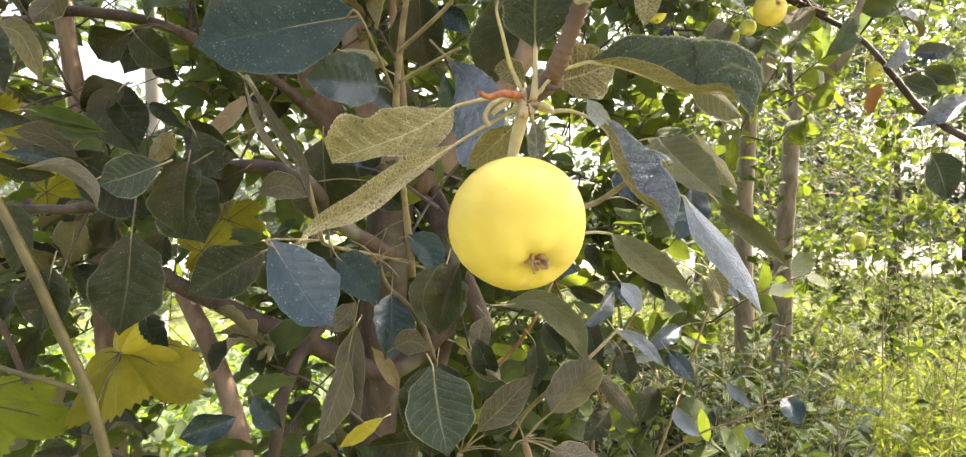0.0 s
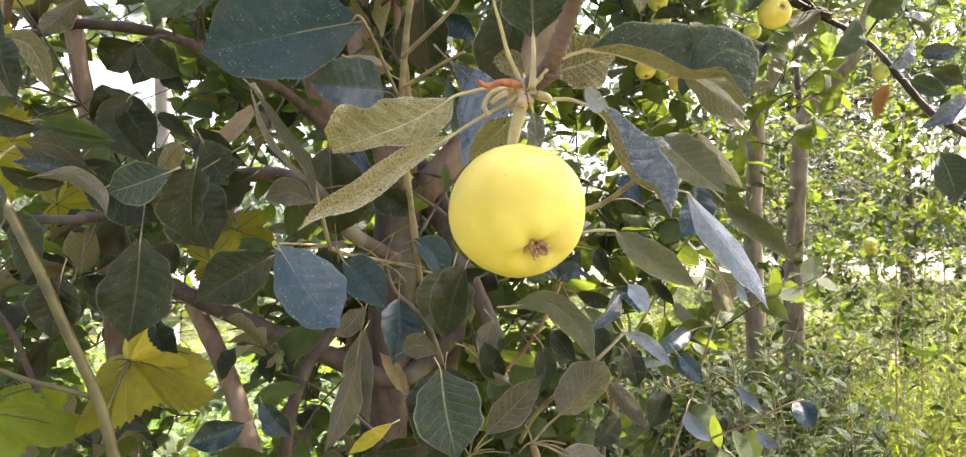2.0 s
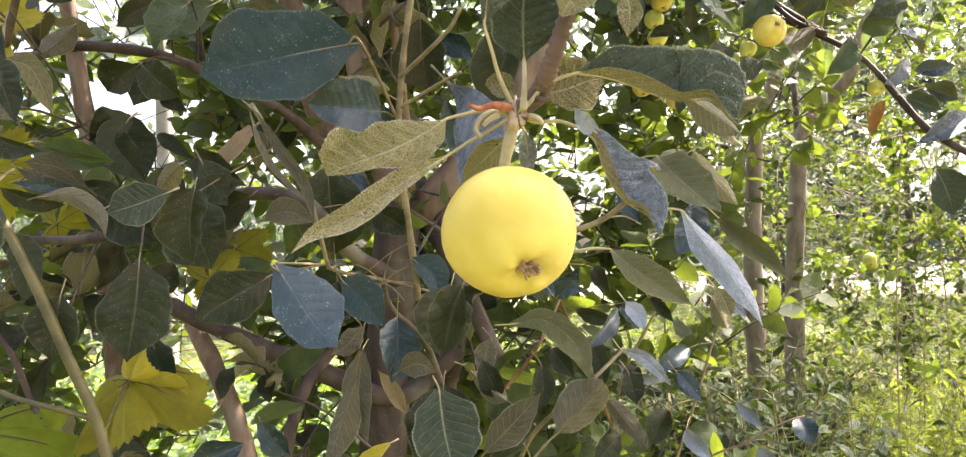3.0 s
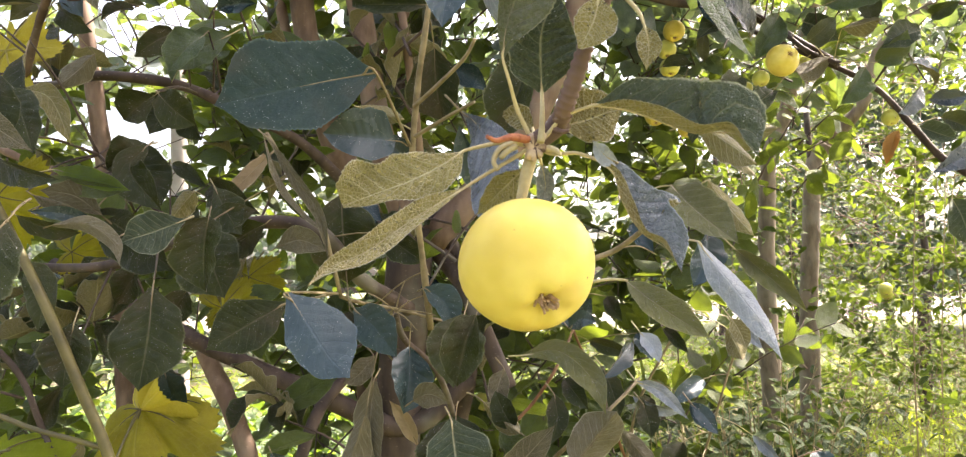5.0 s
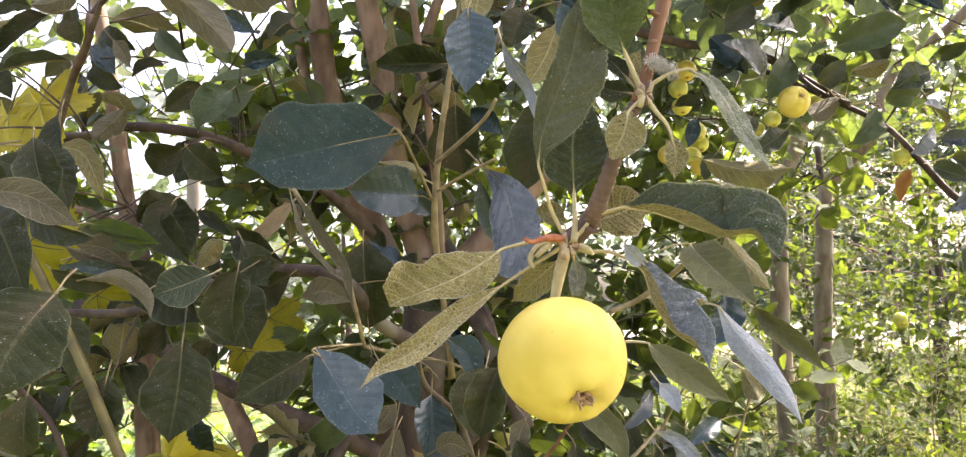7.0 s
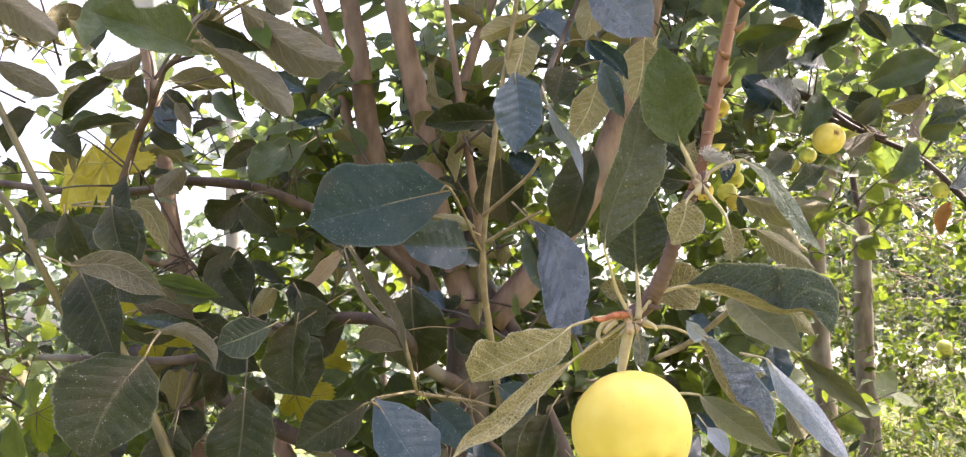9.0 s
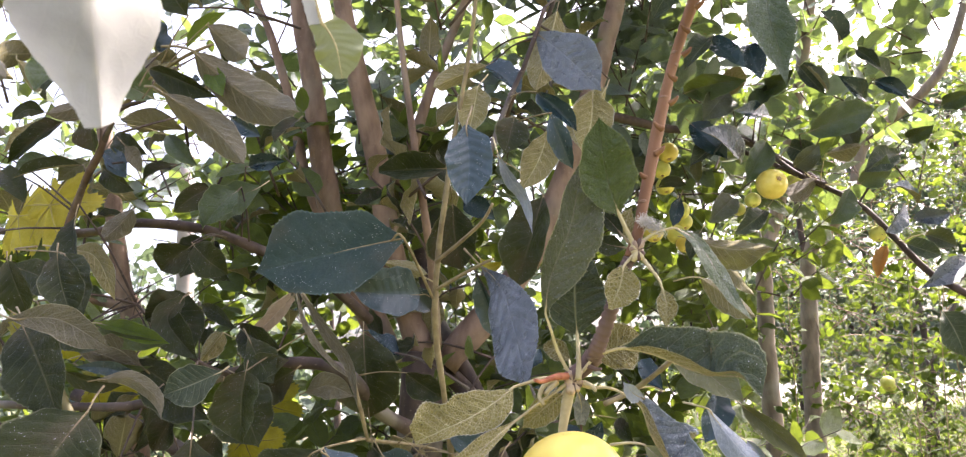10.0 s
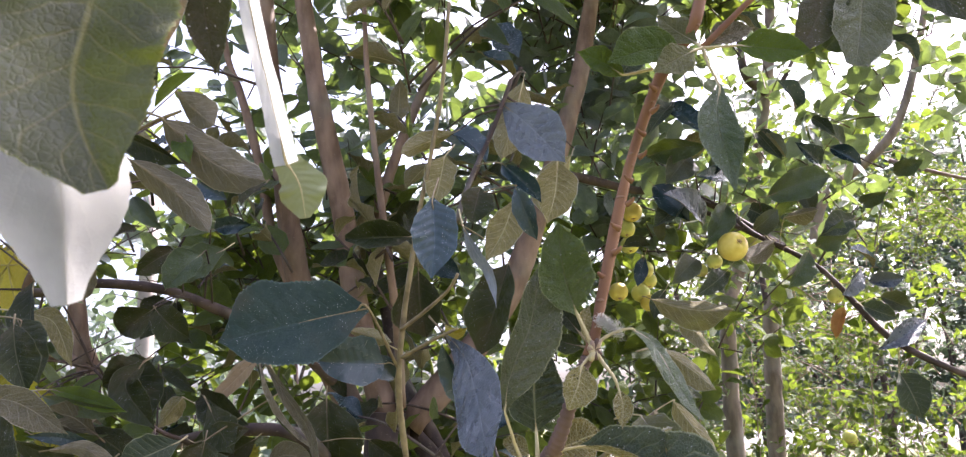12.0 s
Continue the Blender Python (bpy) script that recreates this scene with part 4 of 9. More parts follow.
for k in range(16):
    a = k * 2.4
    bm = bmesh.new()
    c = Vector((0.023, 0.39, 1.489))
    e = c + Vector((math.cos(a), -0.25, math.sin(a) * 0.9)) * (0.0036 + 0.0014 * (k % 4))
    tube_into(bm, [c, c.lerp(e, 0.6) + Vector((0, -0.0014, 0)), e], 0.0029, 0.0013, 7, 4, 0.8)
    under(part("bud", bm, (NODE, NODE, BARK_SPUR)[k % 3]), shoot)
limb("knob", shoot, [(0.021, 0.396, 1.4901), (0.0257, 0.395, 1.4935), (0.031, 0.395, 1.4971), (0.0364, 0.395, 1.5025)], 0.0042, 0.0050, BARK_SPUR, sides=12, knobs=0.7)
limb("scale", shoot, [(0.032, 0.39, 1.497), (0.036, 0.387, 1.495), (0.039, 0.385, 1.495)], 0.0016, 0.0006, BARK_SPUR, sides=6, knobs=0.4)
limb("scale", shoot, [(0.033, 0.391, 1.5), (0.037, 0.388, 1.501), (0.041, 0.386, 1.502)], 0.0015, 0.0005, BARK_SPUR, sides=6, knobs=0.4)
limb("scale", shoot, [(0.014, 0.387, 1.489), (0.01, 0.383, 1.486), (0.007, 0.382, 1.483)], 0.0018, 0.0012, STALK, sides=6, knobs=0.5)
limb("scale", shoot, [(0.029, 0.389, 1.488), (0.033, 0.385, 1.486), (0.035, 0.384, 1.483)], 0.0016, 0.0008, STALK, sides=6, knobs=0.5)
blade(shoot, [(0.0535, 0.366, 1.5781), (0.0487, 0.3583, 1.5925), (0.046, 0.3507, 1.6078), (0.0449, 0.343, 1.6260)], (0.0020, 0.0125, 0.0158, 0.0145, 0.0099, 0.0000), (0.0020, 0.0119, 0.0165, 0.0158, 0.0105, 0.0000), 0, ((22,), (14,)), kind="green", stem=[(0.062, 0.37, 1.5570)], stalk=0.0014, wave=0.05, quilt=0.04)
blade(shoot, [(0.0825, 0.365, 1.5677), (0.0927, 0.3618, 1.5596), (0.0999, 0.3585, 1.5438), (0.1073, 0.3552, 1.5268), (0.1155, 0.352, 1.5141)], (0.0008, 0.0039, 0.0056, 0.0039, 0.0000), (0.0008, 0.0061, 0.0072, 0.0050, 0.0000), 0, ((-20,), (38,)), kind="green", stem=[(0.062, 0.37, 1.5570), (0.0628, 0.369, 1.5600), (0.072, 0.367, 1.5657)], stalk=0.0015, wave=0.08)
blade(shoot, [(0.0538, 0.364, 1.5488), (0.0503, 0.362, 1.5373), (0.0441, 0.36, 1.5256)], (0.0017, 0.0074, 0.0085, 0.0062, 0.0011), (0.0017, 0.0091, 0.0108, 0.0085, 0.0011), 180, ((-16,), (-14,)), kind="felt", stem=[(0.062, 0.37, 1.5570)], stalk=0.001)
blade(shoot, [(0.0726, 0.362, 1.5346), (0.0737, 0.36, 1.5254), (0.0718, 0.358, 1.5143)], (0.0008, 0.0050, 0.0061, 0.0039, 0.0000), (0.0008, 0.0045, 0.0056, 0.0039, 0.0000), 180, ((-20,), (-25,)), kind="felt", stem=[(0.062, 0.37, 1.5570), (0.0664, 0.367, 1.5491), (0.0709, 0.364, 1.5413)], stalk=0.0013)
blade(shoot, [(0.0558, 0.374, 1.5601), (0.0467, 0.376, 1.5630), (0.0388, 0.378, 1.5684)], (0.0012, 0.0059, 0.0065, 0.0042, 0.0000), (0.0012, 0.0048, 0.0053, 0.0030, 0.0000), 0, ((14,), (14,)), kind="dark", stem=[(0.062, 0.37, 1.5570)], stalk=0.001)
blade(shoot, [(0.0603, 0.376, 1.5642), (0.0586, 0.378, 1.5748), (0.0628, 0.38, 1.5840)], (0.0012, 0.0048, 0.0054, 0.0030, 0.0000), (0.0012, 0.0048, 0.0048, 0.0030, 0.0000), 180, ((-14,), (-20,)), kind="felt", stem=[(0.062, 0.37, 1.5570)], stalk=0.001)
blade(shoot, [(0.0551, 0.375, 1.5678), (0.0483, 0.3775, 1.5776), (0.0427, 0.38, 1.5826)], (0.0012, 0.0042, 0.0048, 0.0030, 0.0000), (0.0012, 0.0048, 0.0042, 0.0024, 0.0000), 0, ((20,), (14,)), kind="dark", stem=[(0.062, 0.37, 1.5570)], stalk=0.001)
for k in range(12):
    a = k * 2.4
    bm = bmesh.new()
    c = Vector((0.062, 0.369, 1.557))
    e = c + Vector((math.cos(a), -0.3, math.sin(a))) * (0.0030 + 0.0012 * (k % 4))
    tube_into(bm, [c, c.lerp(e, 0.6) + Vector((0, -0.001, 0)), e], 0.0024, 0.0010, 7, 4, 0.8)
    under(part("bud", bm, (NODE, STALK, BARK_SPUR)[k % 3]), shoot)
bm = bmesh.new()
for k in range(240):
    c = Vector((0.0665, 0.37, 1.5740)).lerp(Vector((0.0764, 0.366, 1.5660)), random.random() ** 1.6)
    c += Vector((random.gauss(0, 1), random.gauss(0, 0.7), random.gauss(0, 1))) * 0.0014
    a, bow = (Vector((random.gauss(0, 1), random.gauss(0, 1), random.gauss(0, 1))) * 0.0011 for _ in range(2))
    tube_into(bm, [c - a, c + bow, c + a, c + a - bow], 0.00011, 0.00008, 4, 2, 0.2)
under(part("web", bm, WEB, None, "white cobweb fluff"), shoot)
blade(shoot, [(0.1248, 0.346, 1.7229), (0.1052, 0.341, 1.7240), (0.079, 0.336, 1.7149)], (0.0014, 0.0078, 0.0099, 0.0071, 0.0000), (0.0014, 0.0113, 0.0149, 0.0106, 0.0000), 0, ((10,), (14,)), kind="fresh", stem=[(0.1377, 0.35, 1.7272)], stalk=0.001, wave=0.07)
blade(shoot, [(0.0902, 0.35, 1.7132), (0.077, 0.345, 1.7202), (0.0631, 0.34, 1.7249)], (0.0014, 0.0064, 0.0078, 0.0057, 0.0000), (0.0014, 0.0064, 0.0086, 0.0064, 0.0000), 0, ((10,), (20,)), kind="fresh", stem=[(0.1077, 0.35, 1.7159)], stalk=0.001, wave=0.07)
blade(shoot, [(0.1308, 0.344, 1.7230), (0.1193, 0.34, 1.7164), (0.1043, 0.336, 1.7071)], (0.0014, 0.0091, 0.0105, 0.0070, 0.0000), (0.0014, 0.0077, 0.0091, 0.0056, 0.0000), 0, ((10,), (14,)), kind="olive", stem=[(0.1377, 0.35, 1.7272)], stalk=0.001)
blade(shoot, [(0.1571, 0.348, 1.7264), (0.1726, 0.344, 1.7217), (0.1972, 0.34, 1.7157)], (0.0014, 0.0099, 0.0106, 0.0071, 0.0000), (0.0014, 0.0078, 0.0099, 0.0064, 0.0000), 0, ((20,), (10,)), kind="fresh", stem=[(0.1377, 0.35, 1.7272)], stalk=0.0011)
blade(shoot, [(0.2176, 0.352, 1.7747), (0.2081, 0.349, 1.7449), (0.1873, 0.346, 1.7140)], (0.0036, 0.0138, 0.0145, 0.0087, 0.0000), (0.0036, 0.0109, 0.0123, 0.0080, 0.0000), 0, ((14,), (10,)), kind="dark", stem=[(0.2159, 0.352, 1.7875)], stalk=0.001)
blade(shoot, [(0.2397, 0.35, 1.7760), (0.2314, 0.3475, 1.7424), (0.2216, 0.345, 1.7073)], (0.0036, 0.0158, 0.0187, 0.0173, 0.0065), (0.0036, 0.0158, 0.0180, 0.0166, 0.0065), 0, ((10,), (14,)), kind="hoary", stem=[(0.2202, 0.352, 1.7914)], stalk=0.001)
blade(shoot, [(0.143, 0.345, 1.7004), (0.1381, 0.3417, 1.6786), (0.1402, 0.3383, 1.6544), (0.141, 0.335, 1.6316)], (0.0013, 0.0081, 0.0115, 0.0101, 0.0040, 0.0000), (0.0013, 0.0088, 0.0121, 0.0115, 0.0047, 0.0000), 0, ((18,), (12,)), kind="green", stem=[(0.1377, 0.35, 1.7272), (0.1393, 0.348, 1.7155)], stalk=0.0011, quilt=0.04)
blade(shoot, [(0.2723, 0.36, 1.7716), (0.2846, 0.355, 1.7531), (0.3024, 0.35, 1.7308)], (0.0029, 0.0147, 0.0162, 0.0103, 0.0000), (0.0029, 0.0110, 0.0125, 0.0081, 0.0000), 0, ((14,), (10,)), kind="dark", stem=[(0.2438, 0.355, 1.7917)], stalk=0.001)
blade(shoot, [(0.1435, 0.356, 1.7331), (0.1576, 0.358, 1.7393), (0.1734, 0.36, 1.7433)], (0.0015, 0.0066, 0.0074, 0.0052, 0.0000), (0.0015, 0.0081, 0.0089, 0.0052, 0.0000), 180, ((-20,), (-14,)), kind="grey", stem=[(0.1377, 0.35, 1.7272)], stalk=0.001)
blade(shoot, [(0.1368, 0.358, 1.7346), (0.1244, 0.362, 1.7479), (0.117, 0.366, 1.7590)], (0.0015, 0.0082, 0.0090, 0.0052, 0.0000), (0.0015, 0.0082, 0.0090, 0.0052, 0.0000), 0, ((14,), (20,)), kind="olive", stem=[(0.1377, 0.35, 1.7272)], stalk=0.001)
limb("side_stem", shoot, [(0.1383, 0.352, 1.7282), (0.1794, 0.352, 1.7650), (0.2162, 0.352, 1.7896), (0.2526, 0.355, 1.7996)], 0.0020, 0.0016, BARK_RED)

apple((0.018, 0.377, 1.433), 0.0308, (0.29, -0.66, -0.66), APPLE, "ripe yellow apple with faint brown blush and dry calyx", (0.022, 0.391, 1.488), 4, thick=1.12)

# ---------------------------------------------------------------- leafy shoot with the largest leaf
tall_shoot = thing("leafy_shoot", (-0.127, 0.955, 1.536), "upright young apple shoot with large dark leaves", "apple branch")
limb("stem", tall_shoot, [(-0.125, 1.037, 1.371), (-0.127, 0.988, 1.472), (-0.13, 0.949, 1.567), (-0.117, 0.922, 1.66), (-0.105, 0.903, 1.712), (-0.089, 0.889, 1.789), (-0.071, 0.877, 1.858), (-0.051, 0.861, 1.95), (-0.036, 0.842, 2.058)], 0.0045, 0.0026, STALK_DARK, knobs=0.2)
limb("side_stem", tall_shoot, [(-0.122, 0.925, 1.641), (-0.088, 0.894, 1.658), (-0.056, 0.871, 1.679), (-0.041, 0.859, 1.698)], 0.0028, 0.0018, STALK_DARK)
limb("side_stem", tall_shoot, [(-0.123, 0.932, 1.606), (-0.08, 0.911, 1.624), (-0.046, 0.891, 1.635)], 0.0026, 0.0018, STALK_DARK)
blade(tall_shoot, [(-0.1472, 0.831, 1.6572), (-0.1957, 0.8233, 1.6489), (-0.254, 0.8157, 1.6371), (-0.3175, 0.808, 1.6244)], (0.0043, 0.0343, 0.0472, 0.0457, 0.0329, 0.0000), (0.0043, 0.0372, 0.0472, 0.0572, 0.0472, 0.0000), 0, ((6,), (8,)), kind="teal", stem=[(-0.129, 0.931, 1.5950)], stalk=0.0018, wave=0.02, quilt=0.012, nu=64, label="very large dark green leaf flecked with dust")
leaf(tall_shoot, (-0.142, 0.913, 1.598), (-0.218, 0.868, 1.602), 0.067, roll=5, bend=0.05, fold=(22, 10), kind="blue", stem=(-0.135, 0.964, 1.598), fine=28)
blade(tall_shoot, [(-0.104, 0.92, 1.7631), (-0.1451, 0.91, 1.7615), (-0.1886, 0.9, 1.7601)], (0.0049, 0.0243, 0.0275, 0.0259, 0.0065), (0.0049, 0.0243, 0.0275, 0.0243, 0.0065), 0, ((50,), (48,)), kind="dark", stem=[(-0.0889, 0.95, 1.7728)], stalk=0.001)
blade(tall_shoot, [(-0.0602, 0.76, 1.7667), (-0.0581, 0.75, 1.7194), (-0.0629, 0.74, 1.6706)], (0.0027, 0.0243, 0.0270, 0.0202, 0.0000), (0.0027, 0.0229, 0.0256, 0.0202, 0.0000), 0, ((16,), (20,)), kind="blue", stem=[(-0.0556, 0.8, 1.8024)], stalk=0.0012, wave=0.05, quilt=0.07)
blade(tall_shoot, [(-0.0541, 0.9, 1.8652), (-0.0613, 0.89, 1.8264), (-0.0696, 0.88, 1.7907)], (0.0032, 0.0209, 0.0242, 0.0177, 0.0016), (0.0032, 0.0209, 0.0242, 0.0177, 0.0016), 180, ((-30,), (-30,)), kind="felt", stem=[(-0.0414, 0.92, 1.8883)], stalk=0.001, wave=0.08)
blade(tall_shoot, [(-0.028, 0.78, 1.7370), (-0.0152, 0.7733, 1.7060), (0.0013, 0.7667, 1.6758), (0.0049, 0.76, 1.6392)], (0.0020, 0.0081, 0.0109, 0.0081, 0.0000), (0.0020, 0.0095, 0.0095, 0.0068, 0.0000), 20, ((50,), (-20,)), kind="pale", stem=[(-0.0342, 0.82, 1.7687)], stalk=0.001, wave=0.12)
blade(tall_shoot, [(-0.0655, 0.93, 1.6328), (-0.0375, 0.8725, 1.5983), (-0.0224, 0.815, 1.5447), (-0.015, 0.7575, 1.5069), (-0.0062, 0.7, 1.4815)], (0.0014, 0.0069, 0.0179, 0.0290, 0.0317, 0.0262, 0.0124, 0.0000), (0.0014, 0.0138, 0.0262, 0.0331, 0.0345, 0.0303, 0.0152, 0.0000), 0, ((26,), (-30,)), kind="sheen", stem=[(-0.0873, 0.95, 1.6596)], stalk=0.0016, wave=0.08, quilt=0.06, nu=64)
leaf(tall_shoot, (-0.194, 0.93, 1.646), (-0.132, 0.917, 1.624), 0.025, roll=150, bend=0.05, fold=(25, 15), kind="green", stem=(-0.127, 0.94, 1.616), fine=20)
leaf(tall_shoot, (-0.102, 0.971, 1.727), (-0.096, 0.999, 1.637), 0.082, bend=0.05, fine=24, stem=(-0.098, 0.897, 1.744))
leaf(tall_shoot, (0.023, 1.014, 1.74), (-0.026, 1.011, 1.607), 0.087, roll=10, bend=0.03, fine=24, stem=(-0.043, 0.903, 1.775))
leaf(tall_shoot, (-0.137, 0.966, 1.581), (-0.168, 0.938, 1.609), 0.036, roll=20, bend=0.03, kind="blue", fine=20, stem=(-0.13, 0.952, 1.559))
blade(tall_shoot, [(0.1015, 0.98, 1.8760), (0.0949, 0.97, 1.8292), (0.0787, 0.96, 1.7793)], (0.0035, 0.0260, 0.0294, 0.0208, 0.0000), (0.0035, 0.0260, 0.0312, 0.0225, 0.0000), 180, ((-18,), (-14,)), kind="felt", stem=[(0.1132, 0.99, 1.9042)], stalk=0.001)
blade(tall_shoot, [(0.0337, 0.9, 1.7967), (0.0168, 0.89, 1.7537), (-0.007, 0.88, 1.7160)], (0.0032, 0.0174, 0.0221, 0.0158, 0.0000), (0.0032, 0.0205, 0.0253, 0.0174, 0.0000), 180, ((-18,), (-20,)), kind="felt", stem=[(0.0488, 0.92, 1.8256)], stalk=0.001)
leaf(tall_shoot, (0.063, 1.028, 2.027), (0.021, 1, 1.889), 0.060, roll=180, kind="green", fine=24)
leaf(tall_shoot, (0.13, 1.054, 1.91), (0.079, 1.02, 1.807), 0.067, roll=180, kind="green", fine=24)
blade(tall_shoot, [(0.0262, 0.96, 1.9616), (0.0651, 0.94, 1.9153), (0.1071, 0.92, 1.8533)], (0.0034, 0.0223, 0.0361, 0.0309, 0.0000), (0.0034, 0.0241, 0.0361, 0.0292, 0.0000), 0, ((22,), (-8,)), kind="sheen", stem=[(0.0058, 0.97, 1.9846)], stalk=0.0012, wave=0.04)
leaf(tall_shoot, (-0.009, 0.889, 1.816), (-0.023, 0.878, 1.765), 0.047, bend=0.03, fold=(20, 12), fine=20, stem=(-0.029, 0.926, 1.821))
leaf(tall_shoot, (0.021, 0.886, 1.846), (0.069, 0.882, 1.788), 0.040, roll=15, fold=(20, 12), kind="blue", fine=20, stem=(-0.014, 0.941, 1.863))
leaf(tall_shoot, (0.035, 0.846, 1.803), (0.059, 0.863, 1.735), 0.035, roll=15, fold=(20, 12), kind="blue", fine=20, stem=(-0.034, 0.918, 1.804))
limb("twig", tall_shoot, [(0.042, 0.953, 1.994), (0.012, 0.95, 1.919), (-0.022, 0.938, 1.844), (-0.043, 0.903, 1.775)], 0.003, 0.004, BARK_DARK)
leaf(tall_shoot, (-0.047, 1.062, 1.962), (-0.129, 1.02, 1.916), 0.038, roll=150, bend=0.12, fold=(20, 12), kind="green", fine=24, round_=0.3)
leaf(tall_shoot, (-0.059, 1.109, 1.98), (-0.001, 1.076, 1.912), 0.057, bend=0.05, kind="blue", fine=20)

# ---------------------------------------------------------------- low branch with dark hanging leaves
low_branch = thing("leafy_branch", (-0.377, 1.153, 1.503), "drooping apple branch crowded with dark dusty leaves", "apple branch")
limb("branch", low_branch, [(-0.213, 1.367, 1.39), (-0.262, 1.212, 1.444), (-0.289, 1.108, 1.506), (-0.359, 1.103, 1.526), (-0.488, 1.146, 1.516), (-0.647, 1.187, 1.476), (-0.795, 1.228, 1.477), (-0.995, 1.266, 1.49)], 0.013, 0.006, BARK_DARK, knobs=0.2)
limb("twig", low_branch, [(-0.331, 1.001, 1.633), (-0.298, 0.984, 1.585), (-0.252, 0.959, 1.525), (-0.236, 0.962, 1.467), (-0.233, 0.994, 1.417)], 0.0032, 0.0026, STALK_DARK)
limb("twig", low_branch, [(-0.233, 0.994, 1.417), (-0.227, 1.065, 1.408), (-0.186, 1.118, 1.396), (-0.116, 1.123, 1.376)], 0.003, 0.002, STALK_DARK)
limb("twig", low_branch, [(-0.465, 1.097, 1.512), (-0.492, 1.044, 1.535), (-0.542, 1.04, 1.579), (-0.582, 1.036, 1.622)], 0.004, 0.002, BARK_DARK)
blade(low_branch, [(-0.3963, 1.1805, 1.6356), (-0.4279, 1.1705, 1.6005), (-0.4618, 1.1605, 1.5662)], (0.0080, 0.0130, 0.0140, 0.0120, 0.0070), (0.0080, 0.0120, 0.0130, 0.0110, 0.0060), 0, ((10,), (14,)), kind="dry", stem=[(-0.3912, 1.2005, 1.6496)], stalk=0.0012, wave=0.04, label="pale dry folded leaf")
low_shoot = thing("leafy_shoot", (0.211, 1.707, 0), "low apple suckers with pale and dark leaves", "apple branch")
limb("stem", low_shoot, [(0.211, 1.707, -0.03), (0.191, 1.687, 0.5), (0.154, 1.605, 0.985), (0.171, 1.552, 1.083)], 0.008, 0.005, BARK_DARK)
limb("stem", low_shoot, [(0.261, 1.707, -0.03), (0.271, 1.687, 0.5), (0.276, 1.563, 0.971)], 0.007, 0.004, BARK_DARK)
blade(low_branch, [(-0.2413, 0.813, 1.4239), (-0.2155, 0.7987, 1.3919), (-0.1893, 0.7843, 1.3588), (-0.165, 0.77, 1.3392)], (0.0025, 0.0282, 0.0380, 0.0319, 0.0000), (0.0025, 0.0208, 0.0282, 0.0233, 0.0000), 0, ((-30,), (16,)), kind="blue", stem=[(-0.229, 0.964, 1.4210)], stalk=0.0015, wave=0.03, quilt=0.02, nu=64)
blade(low_branch, [(-0.2822, 0.93, 1.4113), (-0.3211, 0.9185, 1.3892), (-0.3719, 0.907, 1.3593)], (0.0029, 0.0233, 0.0320, 0.0204, 0.0000), (0.0029, 0.0218, 0.0349, 0.0262, 0.0000), 0, ((8,), (12,)), kind="dark", stem=[(-0.238, 0.984, 1.4210)], stalk=0.0011, wave=0.03, nu=64)
blade(low_branch, [(-0.3922, 0.942, 1.5072), (-0.3755, 0.9335, 1.4628), (-0.3561, 0.925, 1.4192)], (0.0045, 0.0342, 0.0402, 0.0312, 0.0000), (0.0045, 0.0342, 0.0461, 0.0342, 0.0000), 0, ((8,), (14,)), kind="dark", stem=[(-0.29, 0.98, 1.5750)], stalk=0.0012, nu=64)
blade(low_branch, [(-0.4326, 0.901, 1.4346), (-0.4317, 0.8885, 1.3763), (-0.4363, 0.876, 1.3172)], (0.0043, 0.0369, 0.0482, 0.0383, 0.0000), (0.0043, 0.0312, 0.0411, 0.0355, 0.0000), 0, ((8,), (12,)), kind="dark", stem=[(-0.4444, 0.93, 1.4558)], stalk=0.0012, wave=0.04, nu=64)
blade(low_branch, [(-0.5011, 0.857, 1.3965), (-0.5055, 0.854, 1.3625), (-0.51, 0.851, 1.3247)], (0.0041, 0.0288, 0.0343, 0.0260, 0.0000), (0.0041, 0.0274, 0.0329, 0.0247, 0.0000), 0, ((16,), (10,)), kind="dark", stem=[(-0.5095, 0.88, 1.4141)], stalk=0.001)
leaf(low_branch, (-0.449, 1.096, 1.582), (-0.359, 1.053, 1.532), 0.069, roll=10, bend=0.06, fold=(18, 10), fine=24, stem=(-0.466, 1.139, 1.518))
leaf(low_branch, (-0.571, 1.086, 1.639), (-0.511, 1.073, 1.551), 0.075, roll=-10, bend=0.06, fold=(18, 10), kind="dark", fine=24)
leaf(low_branch, (-0.626, 0.984, 1.585), (-0.483, 0.944, 1.557), 0.030, roll=40, bend=0.05, fold=(18, 10), kind="green", fine=24, round_=0.3)
leaf(low_branch, (-0.595, 0.835, 1.602), (-0.479, 0.794, 1.549), 0.044, roll=30, bend=0.05, fold=(10, 10), kind="grey", fine=24)
leaf(low_branch, (-0.615, 0.93, 1.736), (-0.573, 0.887, 1.596), 0.054, roll=10, bend=0.05, fold=(20, 10), fine=24)
blade(low_branch, [(-0.5582, 0.99, 1.5390), (-0.4981, 0.97, 1.5036), (-0.4314, 0.95, 1.4544)], (0.0031, 0.0234, 0.0312, 0.0218, 0.0000), (0.0031, 0.0312, 0.0406, 0.0312, 0.0000), 0, ((30,), (8,)), kind="dark", stem=[(-0.549, 1.0390, 1.5860)], stalk=0.001, wave=0.07)
